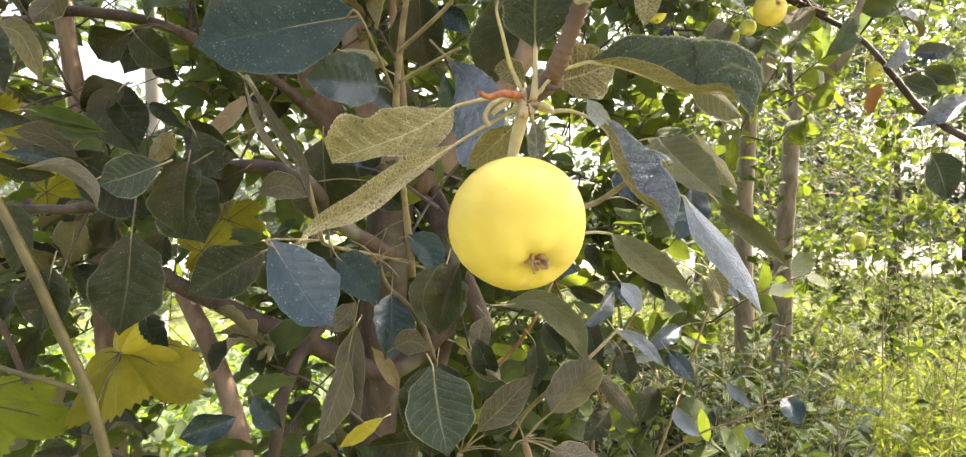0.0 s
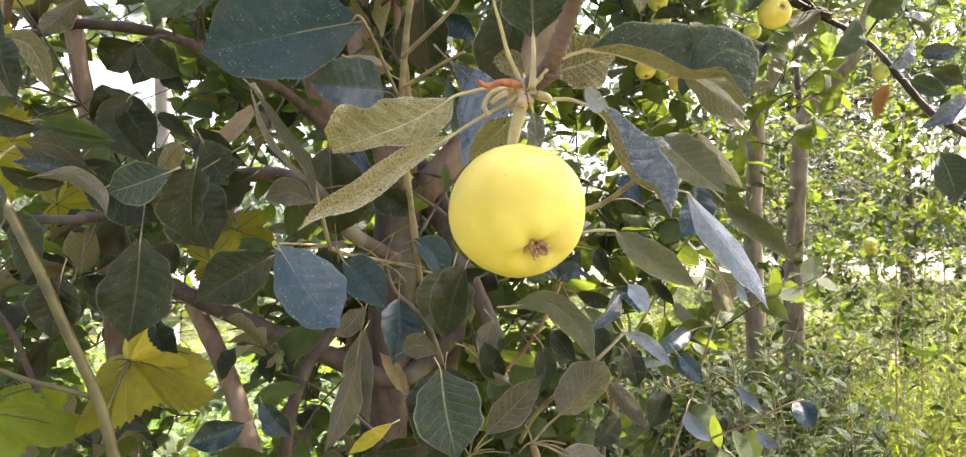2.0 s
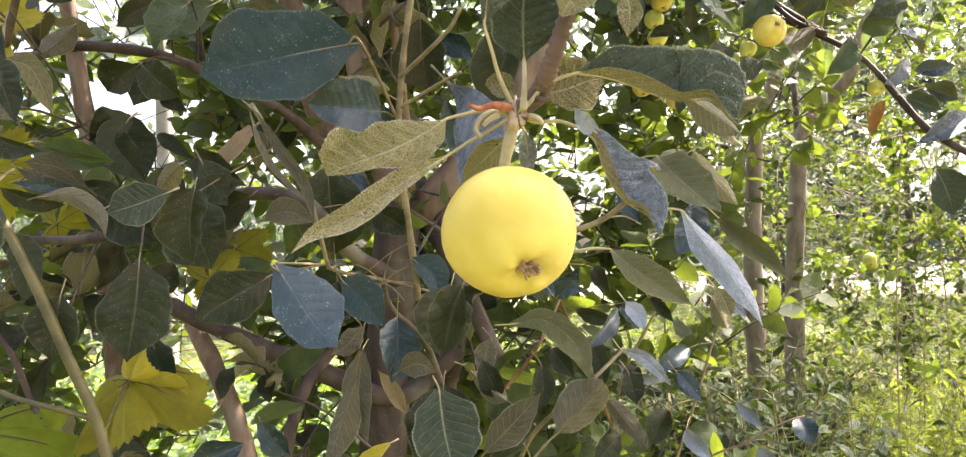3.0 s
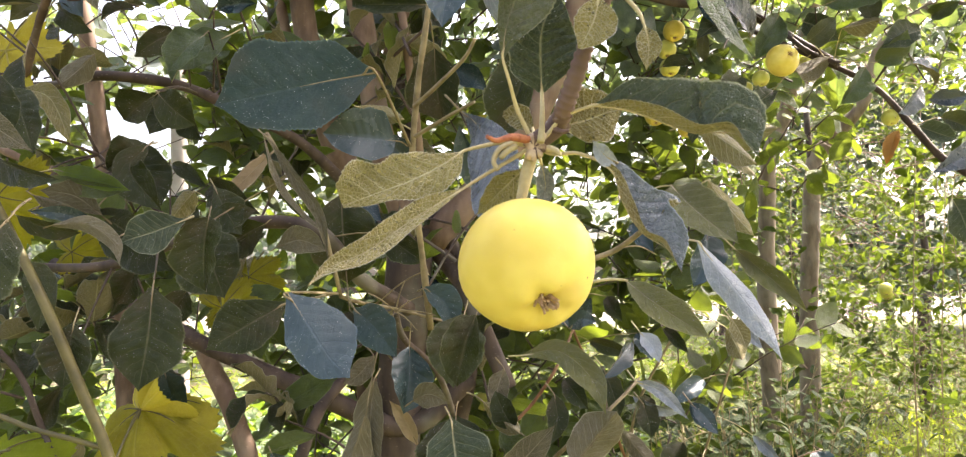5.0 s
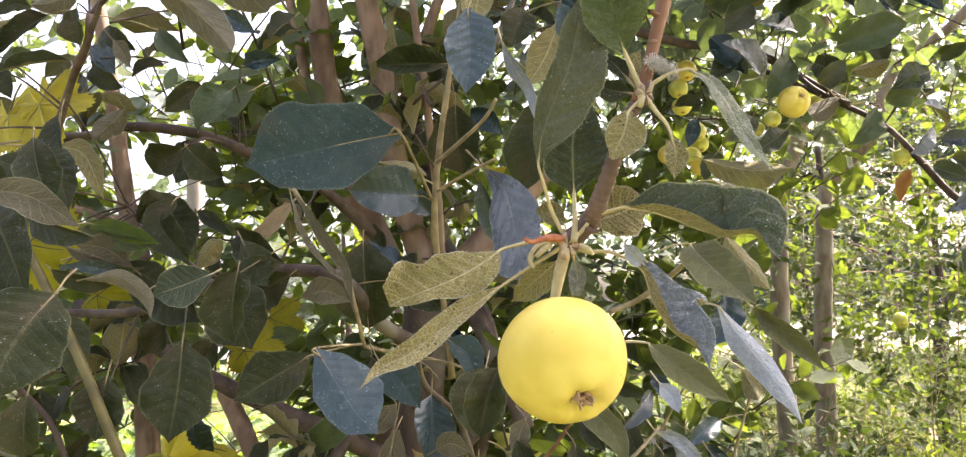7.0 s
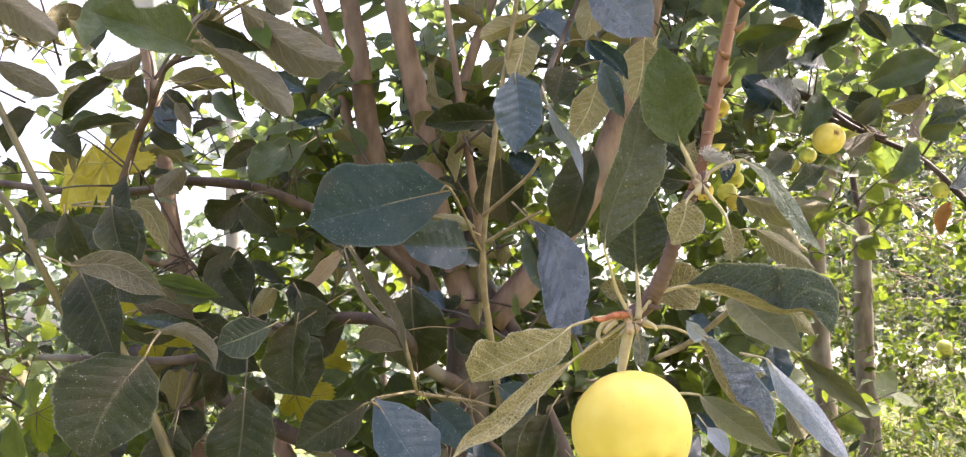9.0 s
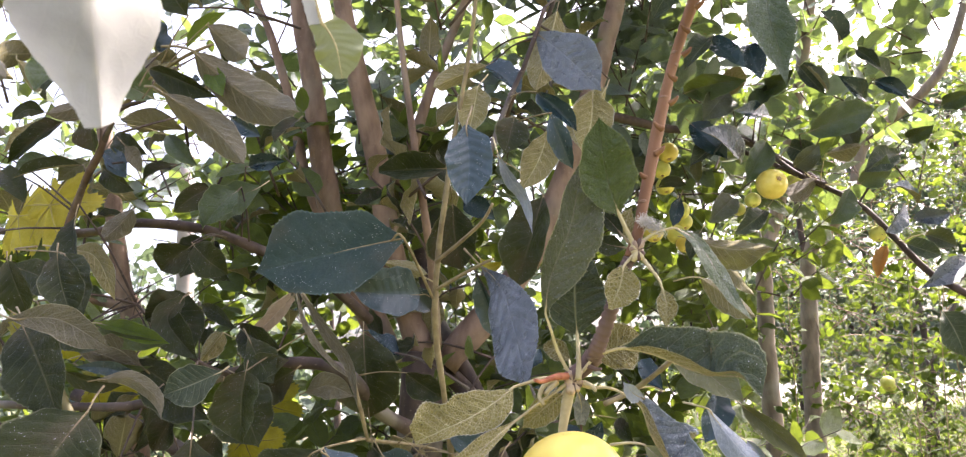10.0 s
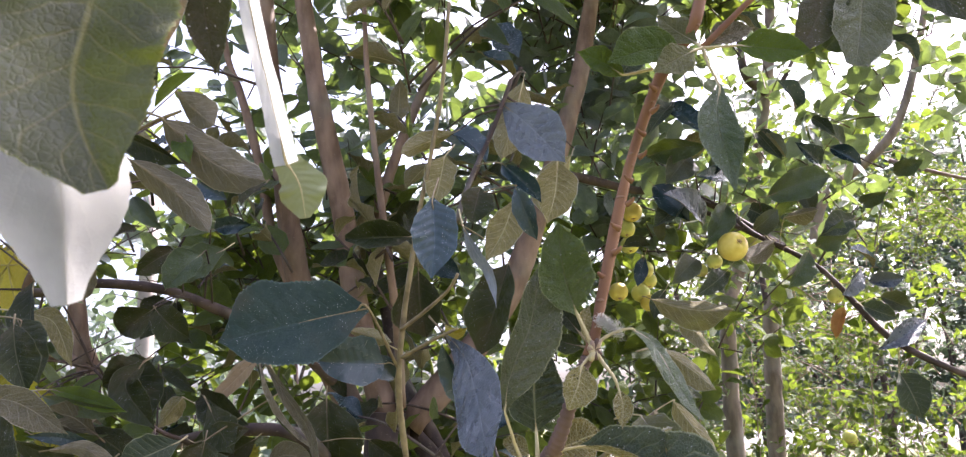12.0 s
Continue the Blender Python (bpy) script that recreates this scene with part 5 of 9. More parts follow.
leaf(low_branch, (-0.636, 0.985, 1.535), (-0.521, 0.973, 1.529), 0.029, roll=60, bend=0.05, fold=(10, 10), kind="green", fine=20)
leaf(low_branch, (-0.643, 0.984, 1.563), (-0.548, 0.991, 1.54), 0.040, roll=160, bend=0.07, fold=(10, 10), kind="grey", fine=20)
leaf(low_branch, (-0.557, 1.233, 1.748), (-0.589, 1.184, 1.679), 0.073, fine=20)
leaf(low_branch, (-0.553, 1.234, 1.748), (-0.512, 1.209, 1.671), 0.064, roll=10, fine=20)
leaf(low_branch, (-0.494, 1.184, 1.828), (-0.542, 1.164, 1.755), 0.057, kind="green", fine=20)
leaf(low_branch, (-0.44, 1.314, 1.66), (-0.496, 1.293, 1.587), 0.030, roll=20, bend=0.02, fold=(8, 8), kind="dry", fine=20)
leaf(low_branch, (-0.328, 0.981, 1.627), (-0.232, 0.952, 1.49), 0.020, roll=75, bend=0.03, fold=(30, 30), kind="grey", fine=24, round_=0.3, stem=(-0.331, 1.001, 1.633))
leaf(low_branch, (-0.151, 1.022, 1.351), (-0.158, 1.004, 1.266), 0.072, bend=0.03, kind="blue", fine=24, stem=(-0.148, 1.018, 1.38))
leaf(low_branch, (-0.051, 0.886, 1.394), (-0.074, 0.877, 1.315), 0.066, bend=0.03, fold=(14, 8), stem=(-0.039, 0.926, 1.412), fine=24)
leaf(low_branch, (-0.088, 0.981, 1.269), (-0.095, 0.962, 1.154), 0.094, roll=4, bend=0.03, fold=(22, -8), stem=(-0.091, 1.031, 1.277), fine=28, wave=0.07)
leaf(low_branch, (-0.2, 0.981, 1.273), (-0.24, 0.973, 1.166), 0.042, roll=178, bend=0.05, fold=(26, 10), kind="grey", fine=24, stem=(-0.188, 1.014, 1.36))
leaf(low_branch, (-0.031, 0.935, 1.188), (0.023, 0.958, 1.247), 0.045, roll=8, fold=(26, 14), stem=(-0.055, 0.934, 1.17), stalk=0.0012, fine=28, wave=0.08)
leaf(low_branch, (0.048, 0.91, 1.22), (0.1, 0.892, 1.284), 0.064, roll=176, bend=0.06, fold=(26, 12), kind="grey", stem=(0.018, 0.918, 1.188), stalk=0.0012, fine=28, wave=0.12)
leaf(low_branch, (0.047, 0.91, 1.179), (0.107, 0.894, 1.139), 0.061, roll=172, fold=(16, 12), kind="grey", stem=(0.018, 0.918, 1.188), stalk=0.0012, fine=28, wave=0.08)
leaf(low_branch, (-0.055, 0.983, 1.284), (-0.009, 0.966, 1.247), 0.039, roll=150, bend=0.14, fold=(40, 10), kind="green", stem=(-0.077, 1.011, 1.291), fine=24)
leaf(low_branch, (-0.11, 1.011, 1.166), (-0.18, 0.986, 1.161), 0.056, roll=-20, bend=0.05, fold=(20, 12), stem=(-0.079, 1.013, 1.142), fine=28)
limb("twig", low_branch, [(-0.057, 0.934, 1.167), (-0.07, 0.953, 1.126), (-0.067, 1.035, 1.043)], 0.004, 0.004, BARK, knobs=0.3)
limb("twig", low_branch, [(0.018, 0.918, 1.187), (0.024, 0.959, 1.139), (0.005, 1.039, 1.042)], 0.004, 0.004, BARK, knobs=0.3)
limb("petiole", low_branch, [(-0.057, 0.934, 1.17), (-0.042, 0.93, 1.177), (-0.027, 0.925, 1.179)], 0.0011, 0.0008, STALK_DARK, sides=6, knobs=0.3)
limb("petiole", low_branch, [(-0.057, 0.934, 1.17), (-0.065, 0.928, 1.186), (-0.073, 0.922, 1.197)], 0.0011, 0.0008, STALK_DARK, sides=6, knobs=0.3)
limb("petiole", low_branch, [(-0.057, 0.934, 1.17), (-0.052, 0.929, 1.188), (-0.048, 0.924, 1.2)], 0.0011, 0.0008, STALK_DARK, sides=6, knobs=0.3)
limb("petiole", low_branch, [(-0.057, 0.934, 1.17), (-0.033, 0.93, 1.175), (-0.009, 0.927, 1.174)], 0.0011, 0.0008, STALK_DARK, sides=6, knobs=0.3)
limb("petiole", low_branch, [(0.018, 0.918, 1.188), (0.014, 0.913, 1.202), (0.01, 0.907, 1.211)], 0.0011, 0.0008, STALK_DARK, sides=6, knobs=0.3)
limb("petiole", low_branch, [(0.018, 0.918, 1.188), (0.036, 0.914, 1.191), (0.055, 0.91, 1.188)], 0.0011, 0.0008, STALK_DARK, sides=6, knobs=0.3)
limb("petiole", low_branch, [(0.018, 0.918, 1.188), (0.04, 0.914, 1.186), (0.061, 0.911, 1.178)], 0.0011, 0.0008, STALK_DARK, sides=6, knobs=0.3)
limb("petiole", low_branch, [(0.018, 0.918, 1.188), (0.01, 0.913, 1.187), (0.002, 0.907, 1.179)], 0.0011, 0.0008, STALK_DARK, sides=6, knobs=0.3)
limb("petiole", low_branch, [(-0.169, 1.024, 1.395), (-0.186, 1.018, 1.411), (-0.202, 1.012, 1.42)], 0.0011, 0.0008, STALK_DARK, sides=6, knobs=0.3)
limb("petiole", low_branch, [(-0.169, 1.024, 1.395), (-0.162, 1.02, 1.418), (-0.154, 1.015, 1.435)], 0.0011, 0.0008, STALK_DARK, sides=6, knobs=0.3)
limb("petiole", low_branch, [(-0.169, 1.024, 1.395), (-0.15, 1.02, 1.408), (-0.131, 1.016, 1.415)], 0.0011, 0.0008, STALK_DARK, sides=6, knobs=0.3)
limb("petiole", low_branch, [(-0.169, 1.024, 1.395), (-0.178, 1.019, 1.381), (-0.188, 1.014, 1.36)], 0.0011, 0.0008, STALK_DARK, sides=6, knobs=0.3)
limb("petiole", low_branch, [(-0.169, 1.024, 1.395), (-0.142, 1.021, 1.395), (-0.115, 1.018, 1.389)], 0.0011, 0.0008, STALK_DARK, sides=6, knobs=0.3)
limb("petiole", low_branch, [(-0.169, 1.024, 1.395), (-0.154, 1.02, 1.386), (-0.14, 1.016, 1.371)], 0.0011, 0.0008, STALK_DARK, sides=6, knobs=0.3)
limb("twig", low_branch, [(-0.169, 1.024, 1.395), (-0.167, 1.075, 1.355), (-0.139, 1.178, 1.302), (-0.13, 1.33, 1.201)], 0.004, 0.005, BARK_DARK, knobs=0.3)
blade(low_branch, [(0.0018, 0.83, 1.3525), (0.0373, 0.8133, 1.3575), (0.0679, 0.7967, 1.3325), (0.0801, 0.78, 1.2985)], (0.0024, 0.0098, 0.0134, 0.0110, 0.0000), (0.0024, 0.0110, 0.0158, 0.0122, 0.0000), 0, ((10,), (24,)), kind="olive", stem=[(-0.015, 0.85, 1.3500)], stalk=0.0011)
leaf(low_branch, (0.092, 0.673, 1.426), (0.152, 0.638, 1.379), 0.028, roll=-14, bend=0.06, fold=(16, 14), kind="olive", stem=(0.064, 0.691, 1.425), stalk=0.0011, fine=28, round_=0.3)
leaf(low_branch, (0.202, 0.759, 1.453), (0.254, 0.724, 1.393), 0.027, roll=-12, bend=0.06, fold=(14, 18), kind="olive", stem=(0.174, 0.756, 1.477), fine=24, round_=0.3)
leaf(low_branch, (0.178, 0.757, 1.468), (0.159, 0.738, 1.418), 0.035, roll=10, bend=0.03, fold=(16, 12), kind="blue", stem=(0.166, 0.776, 1.485), fine=24)
leaf(low_branch, (0.155, 0.803, 1.519), (0.196, 0.716, 1.455), 0.053, roll=-10, bend=0.05, fold=(18, 14), kind="olive", stem=(0.131, 0.841, 1.516), fine=28, wave=0.1)
blade(low_branch, [(0.1486, 0.656, 1.4554), (0.1621, 0.6488, 1.4334), (0.179, 0.6415, 1.4076), (0.1931, 0.6342, 1.3840), (0.2012, 0.627, 1.3624)], (0.0010, 0.0067, 0.0096, 0.0067, 0.0000), (0.0010, 0.0115, 0.0125, 0.0087, 0.0000), 0, ((-24,), (-6,)), kind="pale", stem=[(0.135, 0.694, 1.4600)], stalk=0.0012, wave=0.04)
leaf(low_branch, (0.201, 0.884, 1.596), (0.25, 0.839, 1.542), 0.041, roll=170, bend=0.03, fold=(14, 14), kind="green", stem=(0.175, 0.913, 1.596), fine=20)
leaf(low_branch, (0.209, 0.887, 1.534), (0.249, 0.862, 1.469), 0.031, roll=170, bend=0.03, fold=(14, 14), kind="green", fine=20, stem=(0.134, 0.909, 1.48))
leaf(low_shoot, (0.179, 1.468, 1.217), (0.268, 1.434, 1.193), 0.027, roll=10, bend=0.06, fold=(20, 14), kind="pale", fine=14, stem=(0.123, 1.511, 1.219))
leaf(low_shoot, (0.283, 1.475, 1.202), (0.324, 1.439, 1.151), 0.034, bend=0.06, fold=(20, 14), kind="blue", fine=14, stem=(0.218, 1.499, 1.244))
leaf(low_shoot, (0.19, 1.464, 1.331), (0.214, 1.427, 1.283), 0.034, bend=0.06, fold=(20, 14), kind="blue", fine=14, stem=(0.089, 1.486, 1.311))
leaf(low_shoot, (0.393, 1.483, 1.141), (0.432, 1.447, 1.099), 0.023, roll=10, bend=0.06, fold=(20, 14), kind="pale", fine=14, stem=(0.336, 1.511, 1.172))
leaf(low_shoot, (0.38, 1.475, 1.347), (0.406, 1.439, 1.299), 0.025, bend=0.06, fold=(20, 14), kind="pale", fine=14, stem=(0.287, 1.469, 1.371))
leaf(low_shoot, (0.354, 1.474, 1.337), (0.372, 1.437, 1.28), 0.043, roll=170, bend=0.06, fold=(20, 14), kind="green", fine=14, stem=(0.287, 1.469, 1.371))
leaf(low_shoot, (0.213, 1.47, 1.213), (0.173, 1.429, 1.165), 0.063, bend=0.06, fold=(20, 14), fine=14, stem=(0.214, 1.501, 1.236))
leaf(low_shoot, (0.267, 1.476, 1.132), (0.225, 1.435, 1.074), 0.056, bend=0.06, fold=(20, 14), fine=14, stem=(0.327, 1.516, 1.142))
leaf(low_shoot, (0.311, 1.475, 1.244), (0.241, 1.432, 1.207), 0.038, roll=20, bend=0.06, fold=(20, 14), kind="blue", fine=14, stem=(0.359, 1.496, 1.25))
leaf(low_shoot, (0.154, 1.468, 1.158), (0.219, 1.435, 1.074), 0.038, roll=150, bend=0.06, fold=(20, 14), kind="grey", fine=14, stem=(0.133, 1.519, 1.192))
leaf(low_shoot, (0.174, 1.472, 1.089), (0.124, 1.43, 1.044), 0.050, bend=0.06, fold=(20, 14), fine=14, stem=(0.179, 1.538, 1.121))
leaf(low_shoot, (0.07, 1.456, 1.355), (0.109, 1.417, 1.4), 0.045, bend=0.06, fold=(20, 14), kind="blue", fine=14, stem=(0.076, 1.477, 1.343))
leaf(low_shoot, (0.14, 1.459, 1.399), (0.163, 1.422, 1.354), 0.043, bend=0.06, fold=(20, 14), fine=14, stem=(0.072, 1.456, 1.406))
leaf(low_shoot, (0.3, 1.479, 1.096), (0.335, 1.443, 1.048), 0.038, roll=10, bend=0.06, fold=(20, 14), kind="pale", fine=14, stem=(0.317, 1.524, 1.109))
leaf(low_shoot, (0.506, 1.491, 1.11), (0.519, 1.454, 1.067), 0.050, bend=0.06, fold=(20, 14), kind="blue", fine=14)
leaf(low_shoot, (0.43, 1.489, 1.055), (0.459, 1.451, 1.035), 0.029, bend=0.06, fold=(20, 14), kind="pale", fine=14, stem=(0.413, 1.487, 1.067))
leaf(low_shoot, (0.103, 1.459, 1.32), (0.177, 1.425, 1.298), 0.041, roll=10, bend=0.06, fold=(20, 14), fine=14, stem=(0.082, 1.481, 1.327))
leaf(low_shoot, (0.055, 1.459, 1.253), (0.096, 1.423, 1.201), 0.045, bend=0.06, fold=(20, 14), fine=14, stem=(0.095, 1.49, 1.294))
leaf(low_shoot, (0.24, 1.467, 1.338), (0.277, 1.431, 1.295), 0.036, bend=0.06, fold=(20, 14), fine=14)
leaf(low_shoot, (0.037, 1.453, 1.391), (0.074, 1.417, 1.346), 0.041, bend=0.06, fold=(20, 14), kind="blue", fine=14, stem=(0.072, 1.456, 1.406))
limb("twig", low_shoot, [(0.276, 1.563, 0.971), (0.351, 1.515, 1.035), (0.413, 1.487, 1.067), (0.471, 1.469, 1.104), (0.511, 1.471, 1.116)], 0.0026, 0.0014, BARK, knobs=0.3)
limb("twig", low_shoot, [(0.137, 1.656, 0.92), (0.171, 1.552, 1.083), (0.194, 1.509, 1.197), (0.242, 1.489, 1.291), (0.287, 1.469, 1.371)], 0.004, 0.002, STALK_DARK)
limb("twig", low_shoot, [(0.171, 1.552, 1.083), (0.114, 1.503, 1.246), (0.076, 1.477, 1.343), (0.072, 1.454, 1.412)], 0.003, 0.002, BARK_RED)
limb("twig", low_shoot, [(0.276, 1.563, 0.971), (0.321, 1.52, 1.122), (0.356, 1.498, 1.241), (0.389, 1.476, 1.345)], 0.003, 0.0018, STALK_DARK)
leaf(low_branch, (-0.258, 1.134, 1.396), (-0.185, 1.12, 1.341), 0.066, fold=(10, 14), fine=20, stem=(-0.273, 1.169, 1.47))
leaf(low_branch, (-0.13, 1.04, 1.448), (-0.101, 1.023, 1.387), 0.044, fold=(10, 14), kind="blue", fine=20, stem=(-0.21, 1.087, 1.403))
leaf(low_branch, (-0.57, 1.198, 1.324), (-0.526, 1.184, 1.223), 0.082, fold=(10, 14), kind="dark", fine=20)
leaf(low_branch, (-0.667, 1.092, 1.302), (-0.707, 1.092, 1.232), 0.057, fold=(10, 14), fine=20)
leaf(low_branch, (-0.355, 1.015, 1.192), (-0.423, 0.991, 1.17), 0.045, fold=(10, 14), kind="blue", fine=20)
leaf(low_branch, (-0.37, 1.114, 1.199), (-0.328, 1.118, 1.149), 0.044, fold=(10, 14), kind="blue", fine=20)
leaf(low_branch, (-0.462, 1.05, 1.432), (-0.494, 1.05, 1.383), 0.051, fold=(10, 14), fine=20, stem=(-0.47, 1.088, 1.516))
leaf(low_branch, (-0.502, 0.996, 1.466), (-0.532, 0.996, 1.415), 0.048, fold=(10, 14), fine=20, stem=(-0.492, 1.044, 1.535))
leaf(low_branch, (-0.554, 1.188, 1.632), (-0.474, 1.144, 1.585), 0.032, fold=(20, 14), fine=20)
leaf(low_branch, (-0.495, 1.143, 1.581), (-0.533, 1.142, 1.536), 0.046, roll=150, fold=(20, 14), kind="green", fine=20, stem=(-0.413, 1.121, 1.522))
leaf(low_branch, (-0.045, 1.021, 1.544), (-0.073, 0.967, 1.626), 0.041, roll=12, fold=(10, 26), kind="blue", fine=20)
leaf(low_branch, (-0.2, 1.114, 1.503), (-0.144, 1.118, 1.461), 0.053, roll=10, fold=(10, 16), fine=20, stem=(-0.287, 1.117, 1.501))
leaf(low_branch, (-0.017, 0.983, 1.25), (-0.039, 0.98, 1.297), 0.034, roll=10, fold=(10, 16), fine=20, stem=(0.027, 0.987, 1.21))
leaf(low_branch, (0.088, 0.937, 1.314), (0.131, 0.989, 1.352), 0.033, roll=10, fold=(10, 16), kind="blue", fine=20, stem=(0.094, 0.939, 1.277))
leaf(low_branch, (0.169, 1.037, 1.46), (0.148, 1.085, 1.505), 0.033, roll=10, fold=(10, 16), kind="blue", fine=20, stem=(0.115, 0.934, 1.465))
limb("twig", low_branch, [(0.079, 0.932, 1.451), (0.115, 0.934, 1.465), (0.153, 0.885, 1.495), (0.178, 0.835, 1.521)], 0.0035, 0.0025, STALK_DARK)
limb("twig", low_branch, [(0.001, 1.038, 1.158), (0.027, 0.987, 1.21), (0.094, 0.939, 1.277), (0.137, 0.991, 1.306)], 0.003, 0.002, STALK_DARK)
limb("twig", low_branch, [(-0.033, 1.134, 1.223), (0.003, 1.135, 1.257), (0.04, 1.135, 1.309), (0.071, 1.185, 1.368)], 0.0028, 0.002, BARK_RED)

blade(low_branch, [(-0.2071, 0.96, 1.4011), (-0.1799, 0.945, 1.3801), (-0.1494, 0.93, 1.3437)], (0.0030, 0.0223, 0.0267, 0.0178, 0.0000), (0.0030, 0.0193, 0.0237, 0.0163, 0.0000), 0, ((12,), (20,)), kind="teal", stem=[(-0.2244, 0.99, 1.4195)], stalk=0.001)
blade(low_branch, [(-0.1181, 0.95, 1.4243), (-0.0926, 0.94, 1.4060), (-0.08, 0.93, 1.3696)], (0.0029, 0.0176, 0.0205, 0.0132, 0.0000), (0.0029, 0.0132, 0.0161, 0.0117, 0.0000), 0, ((10,), (40,)), kind="teal", stem=[(-0.1338, 0.99, 1.4209)], stalk=0.001)
blade(low_branch, [(-0.0691, 0.93, 1.3925), (-0.0801, 0.915, 1.3520), (-0.0809, 0.9, 1.3113)], (0.0028, 0.0313, 0.0356, 0.0271, 0.0000), (0.0028, 0.0285, 0.0328, 0.0242, 0.0000), 0, ((10,), (24,)), kind="dark", stem=[(-0.0683, 0.97, 1.4078)], stalk=0.001)
blade(low_branch, [(-0.1984, 1.0200, 1.3063), (-0.2018, 1.0100, 1.2442), (-0.189, 1.0000, 1.1911)], (0.0048, 0.0190, 0.0222, 0.0143, 0.0000), (0.0048, 0.0175, 0.0190, 0.0127, 0.0000), 180, ((-20,), (-20,)), kind="grey", stem=[(-0.1964, 1.0500, 1.3191)], stalk=0.001)
blade(low_branch, [(-0.089, 0.94, 1.2698), (-0.0819, 0.925, 1.2235), (-0.0689, 0.91, 1.1704)], (0.0043, 0.0388, 0.0446, 0.0345, 0.0000), (0.0043, 0.0316, 0.0374, 0.0287, 0.0000), 0, ((10,), (16,)), kind="flecked", stem=[(-0.0986, 0.96, 1.2816)], stalk=0.001)
blade(low_branch, [(-0.0348, 0.92, 1.1984), (-0.0052, 0.91, 1.2286), (0.0323, 0.9, 1.2689)], (0.0028, 0.0155, 0.0197, 0.0126, 0.0000), (0.0028, 0.0169, 0.0211, 0.0141, 0.0000), 180, ((-16,), (-22,)), kind="grey", stem=[(-0.0504, 0.93, 1.1775)], stalk=0.001)
blade(low_branch, [(-0.1396, 0.98, 1.2869), (-0.1185, 0.97, 1.2955), (-0.0932, 0.96, 1.2852)], (0.0030, 0.0167, 0.0182, 0.0106, 0.0000), (0.0030, 0.0136, 0.0152, 0.0091, 0.0000), 180, ((-16,), (-16,)), kind="grey", stem=[(-0.1551, 1.0000, 1.2765)], stalk=0.001)

blade(low_branch, [(-0.4942, 1.0000, 1.6234), (-0.5109, 0.99, 1.5902), (-0.4625, 0.98, 1.5331)], (0.0048, 0.0239, 0.0287, 0.0207, 0.0000), (0.0048, 0.0207, 0.0271, 0.0191, 0.0000), 0, ((24,), (30,)), kind="dark", stem=[(-0.4947, 1.0300, 1.6341)], stalk=0.001, wave=0.08)
blade(low_branch, [(-0.6037, 0.97, 1.5921), (-0.5457, 0.955, 1.5767), (-0.4819, 0.94, 1.5555)], (0.0023, 0.0108, 0.0139, 0.0108, 0.0000), (0.0023, 0.0093, 0.0123, 0.0093, 0.0000), 0, ((14,), (20,)), kind="fresh", stem=[(-0.6476, 1.0000, 1.5937)], stalk=0.001)
blade(low_branch, [(-0.6331, 1.0000, 1.5524), (-0.5868, 0.99, 1.5641), (-0.5456, 0.98, 1.5328)], (0.0024, 0.0144, 0.0192, 0.0128, 0.0000), (0.0024, 0.0128, 0.0176, 0.0144, 0.0000), 180, ((-26,), (-14,)), kind="grey", stem=[(-0.6781, 1.0300, 1.5473)], stalk=0.001)
blade(low_branch, [(-0.405, 0.97, 1.5130), (-0.3656, 0.96, 1.5216), (-0.3241, 0.95, 1.5268)], (0.0031, 0.0138, 0.0168, 0.0122, 0.0000), (0.0031, 0.0168, 0.0214, 0.0153, 0.0000), 0, ((14,), (20,)), kind="dark", stem=[(-0.4318, 1.0000, 1.5213)], stalk=0.001)
blade(low_branch, [(-0.3165, 1.0000, 1.4839), (-0.2824, 0.99, 1.4902), (-0.2464, 0.98, 1.4744)], (0.0031, 0.0141, 0.0188, 0.0126, 0.0000), (0.0031, 0.0157, 0.0188, 0.0126, 0.0000), 180, ((-20,), (-14,)), kind="grey", stem=[(-0.3373, 1.0300, 1.4797)], stalk=0.001)
blade(low_branch, [(-0.3069, 0.955, 1.6120), (-0.2781, 0.9467, 1.5678), (-0.2425, 0.9383, 1.5168), (-0.2302, 0.93, 1.4605)], (0.0022, 0.0074, 0.0096, 0.0067, 0.0000), (0.0022, 0.0074, 0.0096, 0.0074, 0.0000), 180, ((-30,), (-40,)), kind="grey", stem=[(-0.3354, 0.98, 1.6352)], stalk=0.001)
blade(low_branch, [(-0.5876, 0.9, 1.4702), (-0.5603, 0.89, 1.4295), (-0.5601, 0.88, 1.3870)], (0.0029, 0.0215, 0.0244, 0.0172, 0.0000), (0.0029, 0.0158, 0.0201, 0.0144, 0.0000), 0, ((14,), (20,)), kind="dark", stem=[(-0.6092, 0.92, 1.4865)], stalk=0.001)
blade(low_branch, [(-0.4689, 1.0000, 1.3261), (-0.4546, 0.99, 1.2993), (-0.4317, 0.98, 1.2690)], (0.0032, 0.0221, 0.0269, 0.0174, 0.0000), (0.0032, 0.0158, 0.0221, 0.0142, 0.0000), 0, ((14,), (20,)), kind="teal", stem=[(-0.4871, 1.0200, 1.3448)], stalk=0.001)

